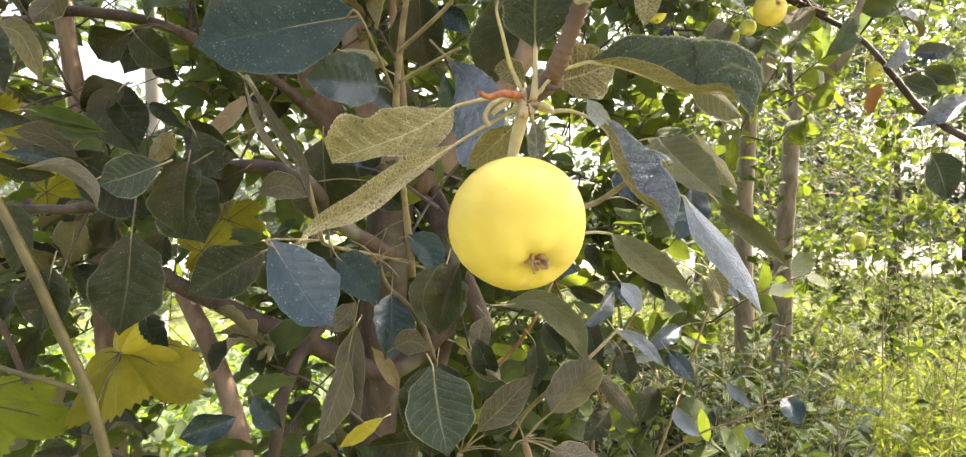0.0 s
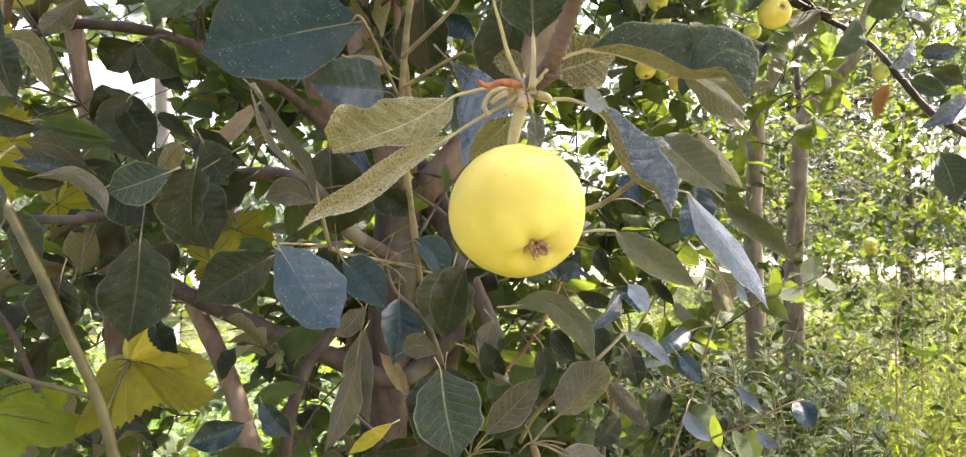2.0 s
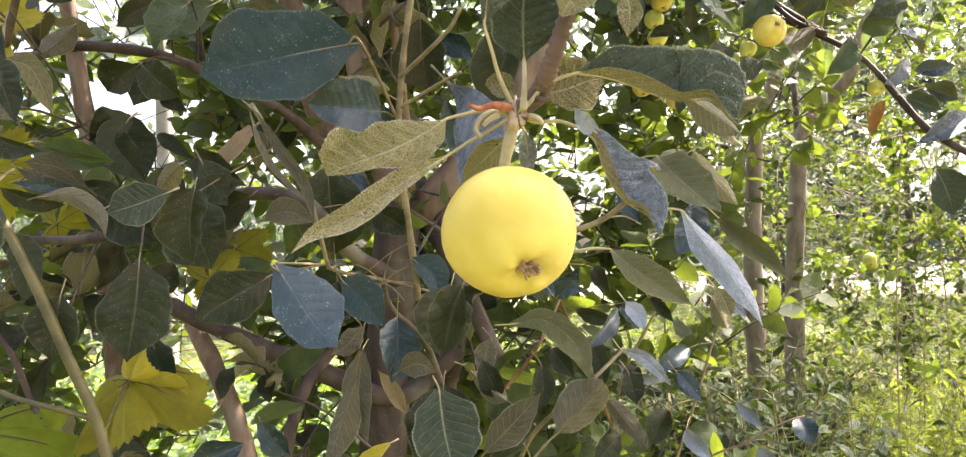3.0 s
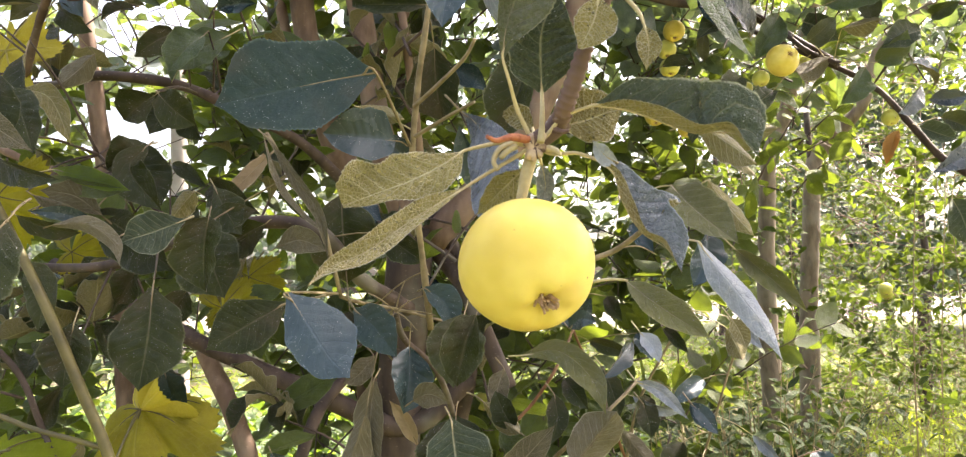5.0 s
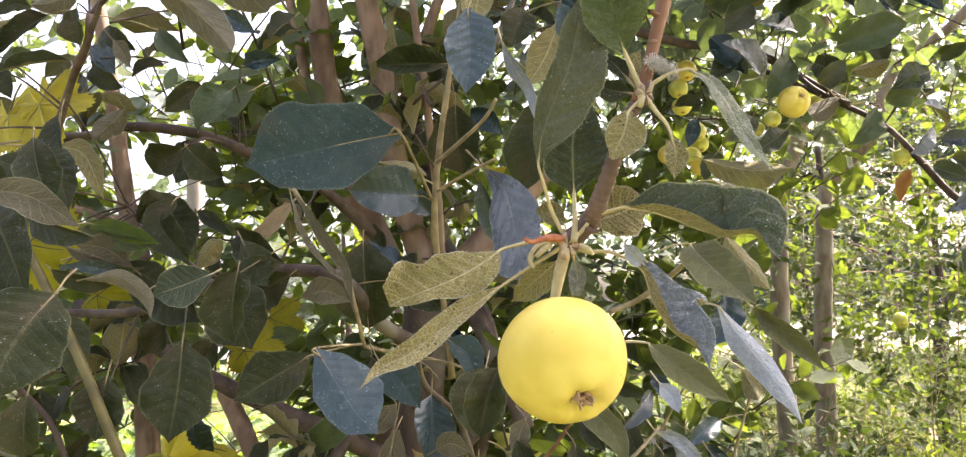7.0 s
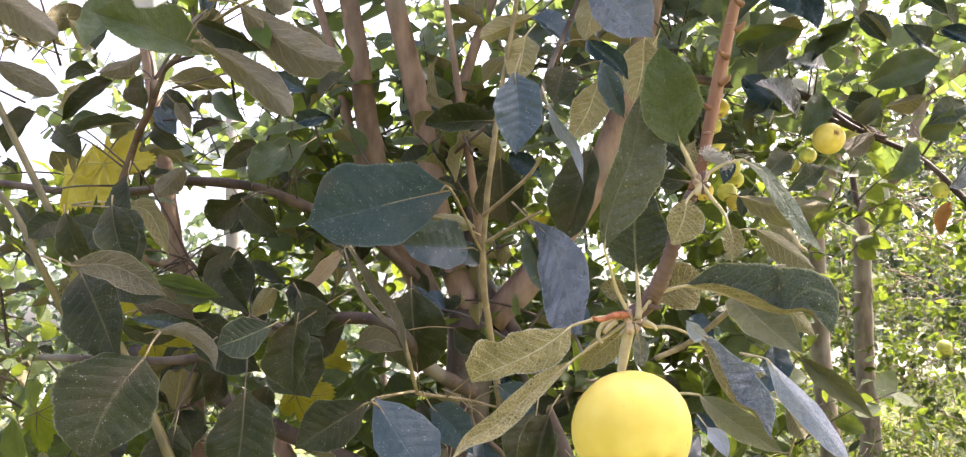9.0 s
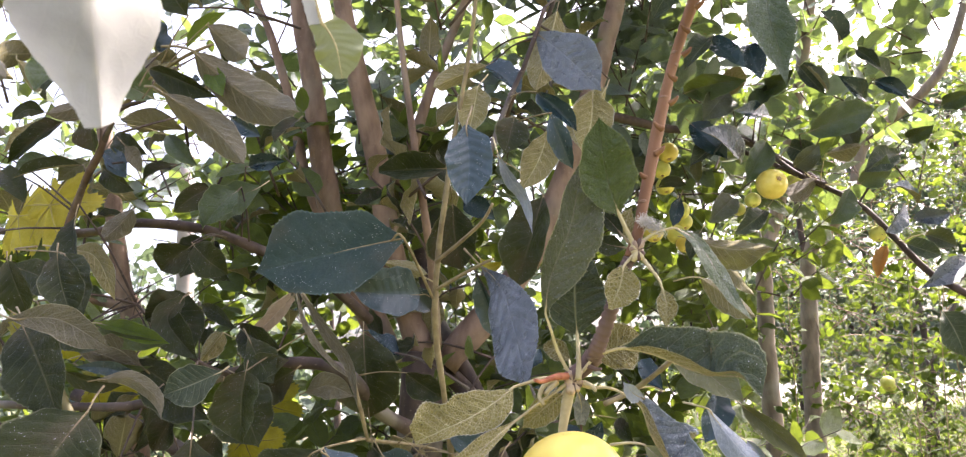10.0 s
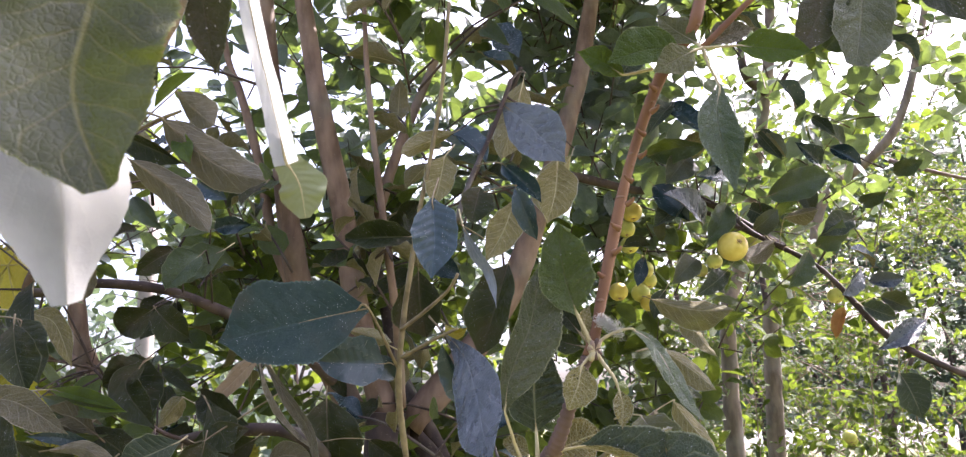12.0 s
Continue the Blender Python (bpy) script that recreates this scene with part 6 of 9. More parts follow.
blade(low_branch, [(0.1362, 0.95, 1.3647), (0.1474, 0.94, 1.3506), (0.1539, 0.93, 1.3312)], (0.0014, 0.0094, 0.0108, 0.0075, 0.0000), (0.0014, 0.0094, 0.0103, 0.0075, 0.0000), 0, ((16,), (22,)), kind="pale", stem=[(0.1299, 0.98, 1.3767)], stalk=0.001, wave=0.08, nu=40)
blade(low_branch, [(0.1299, 0.96, 1.3068), (0.1557, 0.95, 1.2966), (0.1852, 0.94, 1.2651)], (0.0015, 0.0073, 0.0084, 0.0058, 0.0000), (0.0015, 0.0073, 0.0080, 0.0058, 0.0000), 0, ((16,), (22,)), kind="pale", stem=[(0.1231, 0.99, 1.3170)], stalk=0.001, wave=0.08, nu=40)
blade(low_branch, [(0.1948, 0.97, 1.2784), (0.2056, 0.96, 1.2673), (0.22, 0.95, 1.2470)], (0.0015, 0.0088, 0.0101, 0.0070, 0.0000), (0.0015, 0.0088, 0.0097, 0.0070, 0.0000), 0, ((16,), (22,)), kind="blue", stem=[(0.1901, 1.0000, 1.2878)], stalk=0.001, wave=0.08, nu=40)
blade(low_branch, [(0.1412, 1.0000, 1.2749), (0.1454, 0.99, 1.2574), (0.1472, 0.98, 1.2366)], (0.0015, 0.0129, 0.0149, 0.0103, 0.0000), (0.0015, 0.0129, 0.0142, 0.0103, 0.0000), 0, ((16,), (22,)), kind="dark", stem=[(0.1343, 1.0300, 1.2849)], stalk=0.001, wave=0.08, nu=40)
blade(low_branch, [(0.0544, 1.0000, 1.3692), (0.0697, 0.99, 1.3808), (0.0879, 0.98, 1.3770)], (0.0015, 0.0107, 0.0123, 0.0086, 0.0000), (0.0015, 0.0107, 0.0118, 0.0086, 0.0000), 0, ((16,), (22,)), kind="blue", stem=[(0.0447, 1.0300, 1.3823)], stalk=0.001, wave=0.08, nu=40)
blade(low_branch, [(0.3057, 1.2000, 1.3526), (0.3234, 1.1900, 1.3390), (0.338, 1.1800, 1.3231)], (0.0018, 0.0073, 0.0084, 0.0058, 0.0000), (0.0018, 0.0073, 0.0080, 0.0058, 0.0000), 0, ((16,), (22,)), kind="pale", stem=[(0.3005, 1.2300, 1.3682)], stalk=0.001, wave=0.08, nu=40)
blade(low_branch, [(0.2998, 1.2000, 1.3666), (0.3085, 1.1900, 1.3485), (0.3158, 1.1800, 1.3218)], (0.0018, 0.0128, 0.0141, 0.0102, 0.0000), (0.0018, 0.0128, 0.0147, 0.0102, 0.0000), 180, ((-22,), (-16,)), kind="olive", stem=[(0.2944, 1.2300, 1.3826)], stalk=0.001, wave=0.08, nu=40)
blade(low_branch, [(0.0937, 0.98, 1.3202), (0.1032, 0.97, 1.2913), (0.1088, 0.96, 1.2631)], (0.0015, 0.0119, 0.0137, 0.0096, 0.0000), (0.0015, 0.0119, 0.0131, 0.0096, 0.0000), 0, ((16,), (22,)), kind="dark", stem=[(0.0855, 1.0100, 1.3313)], stalk=0.001, wave=0.08, nu=40)
blade(low_branch, [(0.033, 1.0200, 1.2858), (0.0359, 1.0100, 1.2559), (0.0271, 1.0000, 1.2269)], (0.0016, 0.0125, 0.0144, 0.0100, 0.0000), (0.0016, 0.0125, 0.0138, 0.0100, 0.0000), 0, ((16,), (22,)), kind="dark", stem=[(0.0223, 1.0500, 1.2966)], stalk=0.001, wave=0.08, nu=40)
blade(low_branch, [(-0.0283, 1.0000, 1.3207), (-0.0362, 0.99, 1.2951), (-0.0287, 0.98, 1.2697)], (0.0015, 0.0123, 0.0135, 0.0098, 0.0000), (0.0015, 0.0123, 0.0142, 0.0098, 0.0000), 180, ((-22,), (-16,)), kind="grey", stem=[(-0.0408, 1.0300, 1.3323)], stalk=0.001, wave=0.08, nu=40)
blade(low_branch, [(-0.149, 1.0500, 1.2196), (-0.1629, 1.0400, 1.2543), (-0.1808, 1.0300, 1.2805)], (0.0016, 0.0098, 0.0113, 0.0078, 0.0000), (0.0016, 0.0098, 0.0108, 0.0078, 0.0000), 0, ((16,), (22,)), kind="dry", stem=[(-0.1657, 1.0800, 1.2291)], stalk=0.001, wave=0.08, nu=40)
blade(low_branch, [(-0.2044, 1.0500, 1.3358), (-0.2235, 1.0400, 1.3126), (-0.2419, 1.0300, 1.3019)], (0.0016, 0.0131, 0.0144, 0.0105, 0.0000), (0.0016, 0.0131, 0.0151, 0.0105, 0.0000), 180, ((-22,), (-16,)), kind="grey", stem=[(-0.2228, 1.0800, 1.3489)], stalk=0.001, wave=0.08, nu=40)

# ---------------------------------------------------------------- branch at the side with large hanging leaves
side_branch = thing("leafy_branch", (-0.687, 1.177, 1.78), "knobbly apple branch with hanging grey-backed leaves", "apple branch")
limb("branch", side_branch, [(-1.226, 1.329, 1.858), (-0.966, 1.257, 1.797), (-0.762, 1.194, 1.769), (-0.672, 1.178, 1.777), (-0.552, 1.189, 1.761), (-0.469, 1.202, 1.726), (-0.388, 1.317, 1.684), (-0.326, 1.438, 1.61)], 0.0065, 0.01, BARK_DARK, knobs=0.25)
limb("twig", side_branch, [(-0.6069, 0.968, 1.8412), (-0.5837, 0.95, 1.8651), (-0.5587, 0.93, 1.8836), (-0.5054, 0.9, 1.8820)], 0.0048, 0.0026, BARK_DARK, knobs=0.4)
limb("twig", side_branch, [(-0.5587, 0.93, 1.8836), (-0.5028, 0.9, 1.9109), (-0.4372, 0.87, 1.9264), (-0.3953, 0.86, 1.9357)], 0.0028, 0.0018, STALK_DARK, knobs=0.3)
limb("twig", side_branch, [(-0.721, 1.077, 1.753), (-0.658, 1.019, 1.814), (-0.604, 0.966, 1.842), (-0.598, 0.96, 1.877)], 0.0062, 0.0048, BARK_SPUR, knobs=0.3)
leaf(side_branch, (-0.414, 0.842, 1.921), (-0.265, 0.811, 1.816), 0.064, roll=170, bend=0.1, fold=(34, 6), kind="grey", stem=(-0.462, 0.856, 1.937), stalk=0.0014, fine=28, wave=0.16)
leaf(side_branch, (-0.447, 0.83, 1.863), (-0.335, 0.817, 1.757), 0.053, roll=184, bend=0.12, fold=(10, 44), kind="grey", stem=(-0.487, 0.864, 1.887), stalk=0.0014, fine=28, wave=0.16)
leaf(side_branch, (-0.48, 0.86, 1.909), (-0.385, 0.856, 1.86), 0.045, roll=20, bend=0.05, fold=(14, 10), stem=(-0.495, 0.863, 1.887), fine=20)
leaf(side_branch, (-0.89, 0.969, 2.061), (-0.758, 0.97, 1.961), 0.068, roll=178, bend=0.07, fold=(18, 14), kind="grey", fine=16)
leaf(side_branch, (-0.879, 0.988, 1.944), (-0.761, 0.982, 1.879), 0.038, roll=170, bend=0.07, fold=(18, 14), kind="grey", fine=16)
leaf(side_branch, (-0.651, 1.017, 1.947), (-0.704, 0.985, 1.907), 0.038, roll=178, bend=0.07, fold=(18, 14), kind="grey", fine=16)
leaf(side_branch, (-0.621, 1.03, 1.883), (-0.561, 1.013, 1.842), 0.039, bend=0.07, fold=(18, 14), fine=16, stem=(-0.684, 1.043, 1.789))
leaf(side_branch, (-0.698, 1.017, 1.906), (-0.762, 0.988, 1.836), 0.043, bend=0.07, fold=(18, 14), fine=16, stem=(-0.598, 0.96, 1.877))
leaf(side_branch, (-0.671, 1.03, 1.839), (-0.756, 0.992, 1.814), 0.039, roll=10, bend=0.07, fold=(18, 14), fine=16, stem=(-0.653, 1.015, 1.816))
leaf(side_branch, (-0.641, 1.035, 1.832), (-0.581, 1.018, 1.789), 0.041, bend=0.07, fold=(18, 14), fine=16, stem=(-0.663, 1.024, 1.809))
leaf(side_branch, (-0.538, 1.048, 1.832), (-0.571, 1.018, 1.803), 0.034, bend=0.07, fold=(18, 14), fine=16)
leaf(side_branch, (-0.483, 1.06, 1.797), (-0.528, 1.03, 1.755), 0.043, bend=0.07, fold=(18, 14), fine=16)
leaf(side_branch, (-0.598, 1.05, 1.769), (-0.632, 1.022, 1.718), 0.041, roll=170, bend=0.07, fold=(18, 14), kind="grey", fine=16, stem=(-0.626, 1.023, 1.803))
leaf(side_branch, (-0.448, 1.049, 1.903), (-0.393, 1.031, 1.863), 0.038, bend=0.07, fold=(18, 14), kind="blue", fine=16)
leaf(side_branch, (-0.425, 1.063, 1.827), (-0.358, 1.041, 1.825), 0.041, bend=0.07, fold=(18, 14), kind="blue", fine=16)
leaf(side_branch, (-0.818, 1.008, 1.864), (-0.848, 0.984, 1.793), 0.053, bend=0.07, fold=(18, 14), fine=16)
leaf(side_branch, (-0.792, 1.015, 1.835), (-0.738, 1, 1.778), 0.041, bend=0.07, fold=(18, 14), fine=16)
leaf(side_branch, (-0.544, 1.04, 1.88), (-0.487, 1.026, 1.822), 0.038, roll=10, bend=0.07, fold=(18, 14), kind="green", fine=16, stem=(-0.598, 0.96, 1.877))
leaf(side_branch, (-0.856, 1.023, 1.725), (-0.791, 1.009, 1.671), 0.047, bend=0.07, fold=(18, 14), kind="grey", fine=16)
leaf(side_branch, (-0.345, 1.063, 1.898), (-0.375, 1.035, 1.853), 0.038, bend=0.07, fold=(18, 14), fine=16)
leaf(side_branch, (-0.762, 0.994, 2.003), (-0.709, 0.979, 1.942), 0.034, roll=160, bend=0.07, fold=(18, 14), kind="green", fine=16)
leaf(side_branch, (-0.555, 1.021, 2.002), (-0.589, 0.994, 1.946), 0.047, roll=178, bend=0.07, fold=(18, 14), kind="grey", fine=16)
leaf(side_branch, (-0.479, 1.031, 1.999), (-0.417, 1.02, 1.919), 0.053, roll=178, bend=0.07, fold=(18, 14), kind="grey", fine=16)
leaf(side_branch, (-0.402, 0.856, 1.962), (-0.346, 0.849, 1.907), 0.048, roll=178, bend=0.05, fold=(14, 10), kind="grey", fine=20, stem=(-0.492, 0.867, 1.871))
leaf(side_branch, (-0.597, 0.893, 1.965), (-0.632, 0.854, 1.887), 0.066, roll=10, bend=0.05, fold=(14, 10), kind="green", stem=(-0.571, 0.892, 1.976), fine=24)
leaf(side_branch, (-0.498, 0.913, 1.887), (-0.614, 0.841, 1.93), 0.082, roll=8, fold=(12, 14), kind="green", stem=(-0.44, 0.923, 1.867), fine=24)
leaf(side_branch, (-0.615, 0.957, 1.887), (-0.614, 0.967, 1.836), 0.050, bend=0.05, fold=(14, 10), fine=20)
leaf(side_branch, (-0.433, 1.04, 1.784), (-0.477, 1.027, 1.732), 0.057, roll=5, bend=0.05, fold=(14, 10), kind="green", fine=20)
blade(side_branch, [(-0.4183, 0.542, 1.5591), (-0.375, 0.539, 1.5553), (-0.3281, 0.536, 1.5281)], (0.0020, 0.0109, 0.0148, 0.0119, 0.0000), (0.0020, 0.0099, 0.0128, 0.0099, 0.0000), 180, ((-20,), (-14,)), kind="grey", stem=[(-0.472, 0.578, 1.5740)], stalk=0.001, wave=0.05)
leaf(side_branch, (-0.491, 0.706, 1.644), (-0.467, 0.701, 1.571), 0.047, bend=0.05, fold=(20, 10), fine=24)
leaf(side_branch, (-0.578, 0.75, 1.648), (-0.556, 0.765, 1.58), 0.045, bend=0.05, fold=(20, 10), fine=24)
leaf(side_branch, (-0.431, 0.573, 1.557), (-0.378, 0.551, 1.473), 0.064, fold=(10, 14), stem=(-0.461, 0.607, 1.576), fine=28)
leaf(side_branch, (-0.357, 0.552, 1.482), (-0.384, 0.519, 1.405), 0.085, bend=0.03, fold=(10, 8), stem=(-0.366, 0.589, 1.502), fine=32, wave=0.03)
leaf(side_branch, (-0.537, 0.773, 1.387), (-0.543, 0.779, 1.32), 0.052, bend=0.03, fold=(10, 8), fine=20)
leaf(side_branch, (-0.379, 0.755, 1.922), (-0.406, 0.744, 1.966), 0.043, bend=0.05, fold=(14, 10), fine=20, stem=(-0.444, 0.822, 1.898))
leaf(side_branch, (-0.499, 1.014, 1.628), (-0.548, 0.997, 1.594), 0.061, bend=0.05, fold=(14, 10), fine=20)
leaf(side_branch, (-0.508, 1.05, 1.706), (-0.556, 1.053, 1.672), 0.068, bend=0.05, fold=(14, 10), fine=20)
leaf(side_branch, (-0.503, 1.05, 1.706), (-0.455, 1.062, 1.662), 0.057, bend=0.05, fold=(14, 10), fine=20)
blade(low_branch, [(-0.4079, 0.93, 1.5157), (-0.4409, 0.915, 1.5008), (-0.4727, 0.9, 1.4892)], (0.0022, 0.0161, 0.0264, 0.0234, 0.0000), (0.0022, 0.0176, 0.0264, 0.0220, 0.0000), 0, ((10,), (14,)), kind="flecked", stem=[(-0.4065, 0.95, 1.5220)], stalk=0.0014, wave=0.06, quilt=0.03)
blade(low_branch, [(-0.538, 0.97, 1.5300), (-0.5677, 0.96, 1.5549), (-0.6084, 0.95, 1.5629)], (0.0023, 0.0140, 0.0202, 0.0124, 0.0000), (0.0023, 0.0109, 0.0140, 0.0109, 0.0000), 180, ((-14,), (-10,)), kind="grey", stem=[(-0.5295, 0.98, 1.5188)], stalk=0.0012, wave=0.06)
blade(low_branch, [(-0.4952, 0.93, 1.4985), (-0.5465, 0.92, 1.5255), (-0.5966, 0.91, 1.5321)], (0.0022, 0.0074, 0.0104, 0.0074, 0.0000), (0.0022, 0.0074, 0.0104, 0.0074, 0.0000), 0, ((14,), (20,)), kind="blue", stem=[(-0.4948, 0.95, 1.5036)], stalk=0.0012, wave=0.08)
blade(low_branch, [(-0.5632, 0.91, 1.5133), (-0.5127, 0.9, 1.5122), (-0.4744, 0.89, 1.4872), (-0.4611, 0.88, 1.4593)], (0.0021, 0.0086, 0.0129, 0.0100, 0.0000), (0.0021, 0.0086, 0.0114, 0.0086, 0.0000), 180, ((24,), (20,)), kind="grey", stem=[(-0.5923, 0.93, 1.5114)], stalk=0.0012, wave=0.08)
blade(low_branch, [(-0.388, 0.97, 1.5606), (-0.3693, 0.96, 1.5294), (-0.3448, 0.95, 1.4965)], (0.0015, 0.0168, 0.0276, 0.0199, 0.0000), (0.0015, 0.0123, 0.0214, 0.0184, 0.0000), 0, ((10,), (14,)), kind="dark", stem=[(-0.3986, 0.98, 1.5733)], stalk=0.0012, wave=0.06)
leaf(side_branch, (-0.36, 0.892, 1.516), (-0.362, 0.888, 1.427), 0.083, bend=0.05, fold=(14, 10), fine=24)
leaf(side_branch, (-0.331, 0.996, 1.514), (-0.393, 0.999, 1.476), 0.056, bend=0.05, fold=(14, 10), fine=20)
leaf(side_branch, (-0.62, 0.923, 1.529), (-0.541, 0.933, 1.505), 0.032, roll=30, bend=0.05, fold=(14, 10), kind="dark", fine=20)
leaf(side_branch, (-0.27, 1.143, 1.569), (-0.269, 1.168, 1.435), 0.116, bend=0.05, fold=(14, 10), fine=20)

blade(side_branch, [(-0.6014, 0.88, 1.6765), (-0.5751, 0.87, 1.6379), (-0.5538, 0.86, 1.5910)], (0.0031, 0.0233, 0.0264, 0.0186, 0.0000), (0.0031, 0.0186, 0.0280, 0.0186, 0.0000), 0, ((8,), (24,)), kind="dark", stem=[(-0.6473, 0.9, 1.6907), (-0.6913, 0.92, 1.6926)], stalk=0.0014, wave=0.06, quilt=0.04)
blade(side_branch, [(-0.6298, 0.95, 1.6942), (-0.5877, 0.94, 1.6763), (-0.5535, 0.93, 1.6147)], (0.0034, 0.0134, 0.0151, 0.0101, 0.0000), (0.0034, 0.0151, 0.0168, 0.0117, 0.0000), 180, ((-20,), (-10,)), kind="olive", stem=[(-0.6729, 0.95, 1.7022)], stalk=0.0012, wave=0.1)
blade(side_branch, [(-0.6403, 0.84, 1.6437), (-0.6267, 0.83, 1.6176), (-0.6135, 0.82, 1.5953)], (0.0015, 0.0045, 0.0060, 0.0045, 0.0000), (0.0015, 0.0075, 0.0104, 0.0075, 0.0000), 180, ((-30,), (-20,)), kind="felt", stem=[(-0.6533, 0.86, 1.6728)], stalk=0.0012)
blade(side_branch, [(-0.4056, 0.86, 1.9092), (-0.3861, 0.85, 1.8833), (-0.3718, 0.84, 1.8536)], (0.0016, 0.0095, 0.0126, 0.0095, 0.0000), (0.0016, 0.0110, 0.0142, 0.0095, 0.0000), 0, ((10,), (14,)), kind="fresh", stem=[(-0.4221, 0.87, 1.9269)], stalk=0.001)
blade(side_branch, [(-0.6991, 1.0000, 2.0183), (-0.7082, 0.99, 1.9829), (-0.7048, 0.98, 1.9396)], (0.0037, 0.0223, 0.0261, 0.0186, 0.0000), (0.0037, 0.0167, 0.0223, 0.0167, 0.0000), 0, ((10,), (14,)), kind="dark", stem=[(-0.6992, 1.0200, 2.0415)], stalk=0.0014)
blade(side_branch, [(-0.7532, 1.0600, 1.9240), (-0.7698, 1.0400, 1.9015), (-0.7939, 1.0200, 1.8626)], (0.0019, 0.0115, 0.0154, 0.0096, 0.0000), (0.0019, 0.0096, 0.0135, 0.0096, 0.0000), 180, ((-20,), (-20,)), kind="olive", stem=[(-0.7342, 1.0600, 1.9308)], stalk=0.001, wave=0.1)
blade(side_branch, [(-0.7326, 1.0500, 1.8548), (-0.7533, 1.0350, 1.8521), (-0.7745, 1.0200, 1.8369)], (0.0019, 0.0133, 0.0171, 0.0133, 0.0000), (0.0019, 0.0114, 0.0152, 0.0114, 0.0000), 0, ((14,), (14,)), kind="green", stem=[(-0.7089, 1.0500, 1.8600)], stalk=0.001)
blade(side_branch, [(-0.6663, 1.0400, 1.8472), (-0.687, 1.0300, 1.8333), (-0.7048, 1.0200, 1.8117)], (0.0019, 0.0113, 0.0150, 0.0113, 0.0000), (0.0019, 0.0131, 0.0150, 0.0113, 0.0000), 0, ((14,), (14,)), kind="olive", stem=[(-0.6307, 1.0000, 1.8448)], stalk=0.001, wave=0.1)
blade(side_branch, [(-0.6353, 1.0200, 1.8548), (-0.6094, 1.0100, 1.8347), (-0.5837, 1.0000, 1.8038)], (0.0018, 0.0147, 0.0184, 0.0147, 0.0000), (0.0018, 0.0110, 0.0147, 0.0110, 0.0000), 0, ((14,), (14,)), kind="blue", stem=[(-0.6294, 1.0000, 1.8590)], stalk=0.001)
blade(side_branch, [(-0.5874, 1.0000, 1.8530), (-0.568, 0.99, 1.8317), (-0.5506, 0.98, 1.8037)], (0.0018, 0.0090, 0.0108, 0.0072, 0.0000), (0.0018, 0.0108, 0.0126, 0.0090, 0.0000), 180, ((-24,), (-14,)), kind="grey", stem=[(-0.6013, 1.0000, 1.8693)], stalk=0.001)
blade(side_branch, [(-0.7859, 1.1000, 1.9569), (-0.8079, 1.0900, 1.9594), (-0.828, 1.0800, 1.9386)], (0.0020, 0.0121, 0.0142, 0.0121, 0.0000), (0.0020, 0.0121, 0.0142, 0.0101, 0.0000), 0, ((10,), (14,)), kind="dark", stem=[(-0.7476, 1.0800, 1.9386)], stalk=0.001)
blade(side_branch, [(-0.6136, 0.8, 1.6397), (-0.6005, 0.79, 1.6137), (-0.5815, 0.78, 1.5853)], (0.0021, 0.0086, 0.0115, 0.0086, 0.0000), (0.0021, 0.0072, 0.0086, 0.0072, 0.0000), 0, ((30,), (30,)), kind="dry", stem=[(-0.6119, 0.8, 1.6521)], stalk=0.001)
blade(side_branch, [(-0.6496, 0.86, 1.6593), (-0.6023, 0.85, 1.6393), (-0.5785, 0.84, 1.6099)], (0.0031, 0.0153, 0.0200, 0.0153, 0.0000), (0.0031, 0.0200, 0.0246, 0.0184, 0.0000), 0, ((14,), (20,)), kind="dark", stem=[(-0.6639, 0.86, 1.6642)], stalk=0.001)
blade(side_branch, [(-0.6408, 0.84, 1.6544), (-0.6576, 0.83, 1.6518), (-0.677, 0.82, 1.6328)], (0.0030, 0.0197, 0.0242, 0.0182, 0.0000), (0.0030, 0.0121, 0.0167, 0.0151, 0.0000), 0, ((14,), (20,)), kind="dark", stem=[(-0.6441, 0.85, 1.6591)], stalk=0.001)
blade(side_branch, [(-0.4208, 1.1000, 1.8039), (-0.4621, 1.0900, 1.7808), (-0.5016, 1.0800, 1.7481)], (0.0039, 0.0193, 0.0270, 0.0193, 0.0000), (0.0039, 0.0232, 0.0290, 0.0213, 0.0000), 0, ((8,), (14,)), kind="green", stem=[(-0.4128, 1.1200, 1.8184)], stalk=0.001)

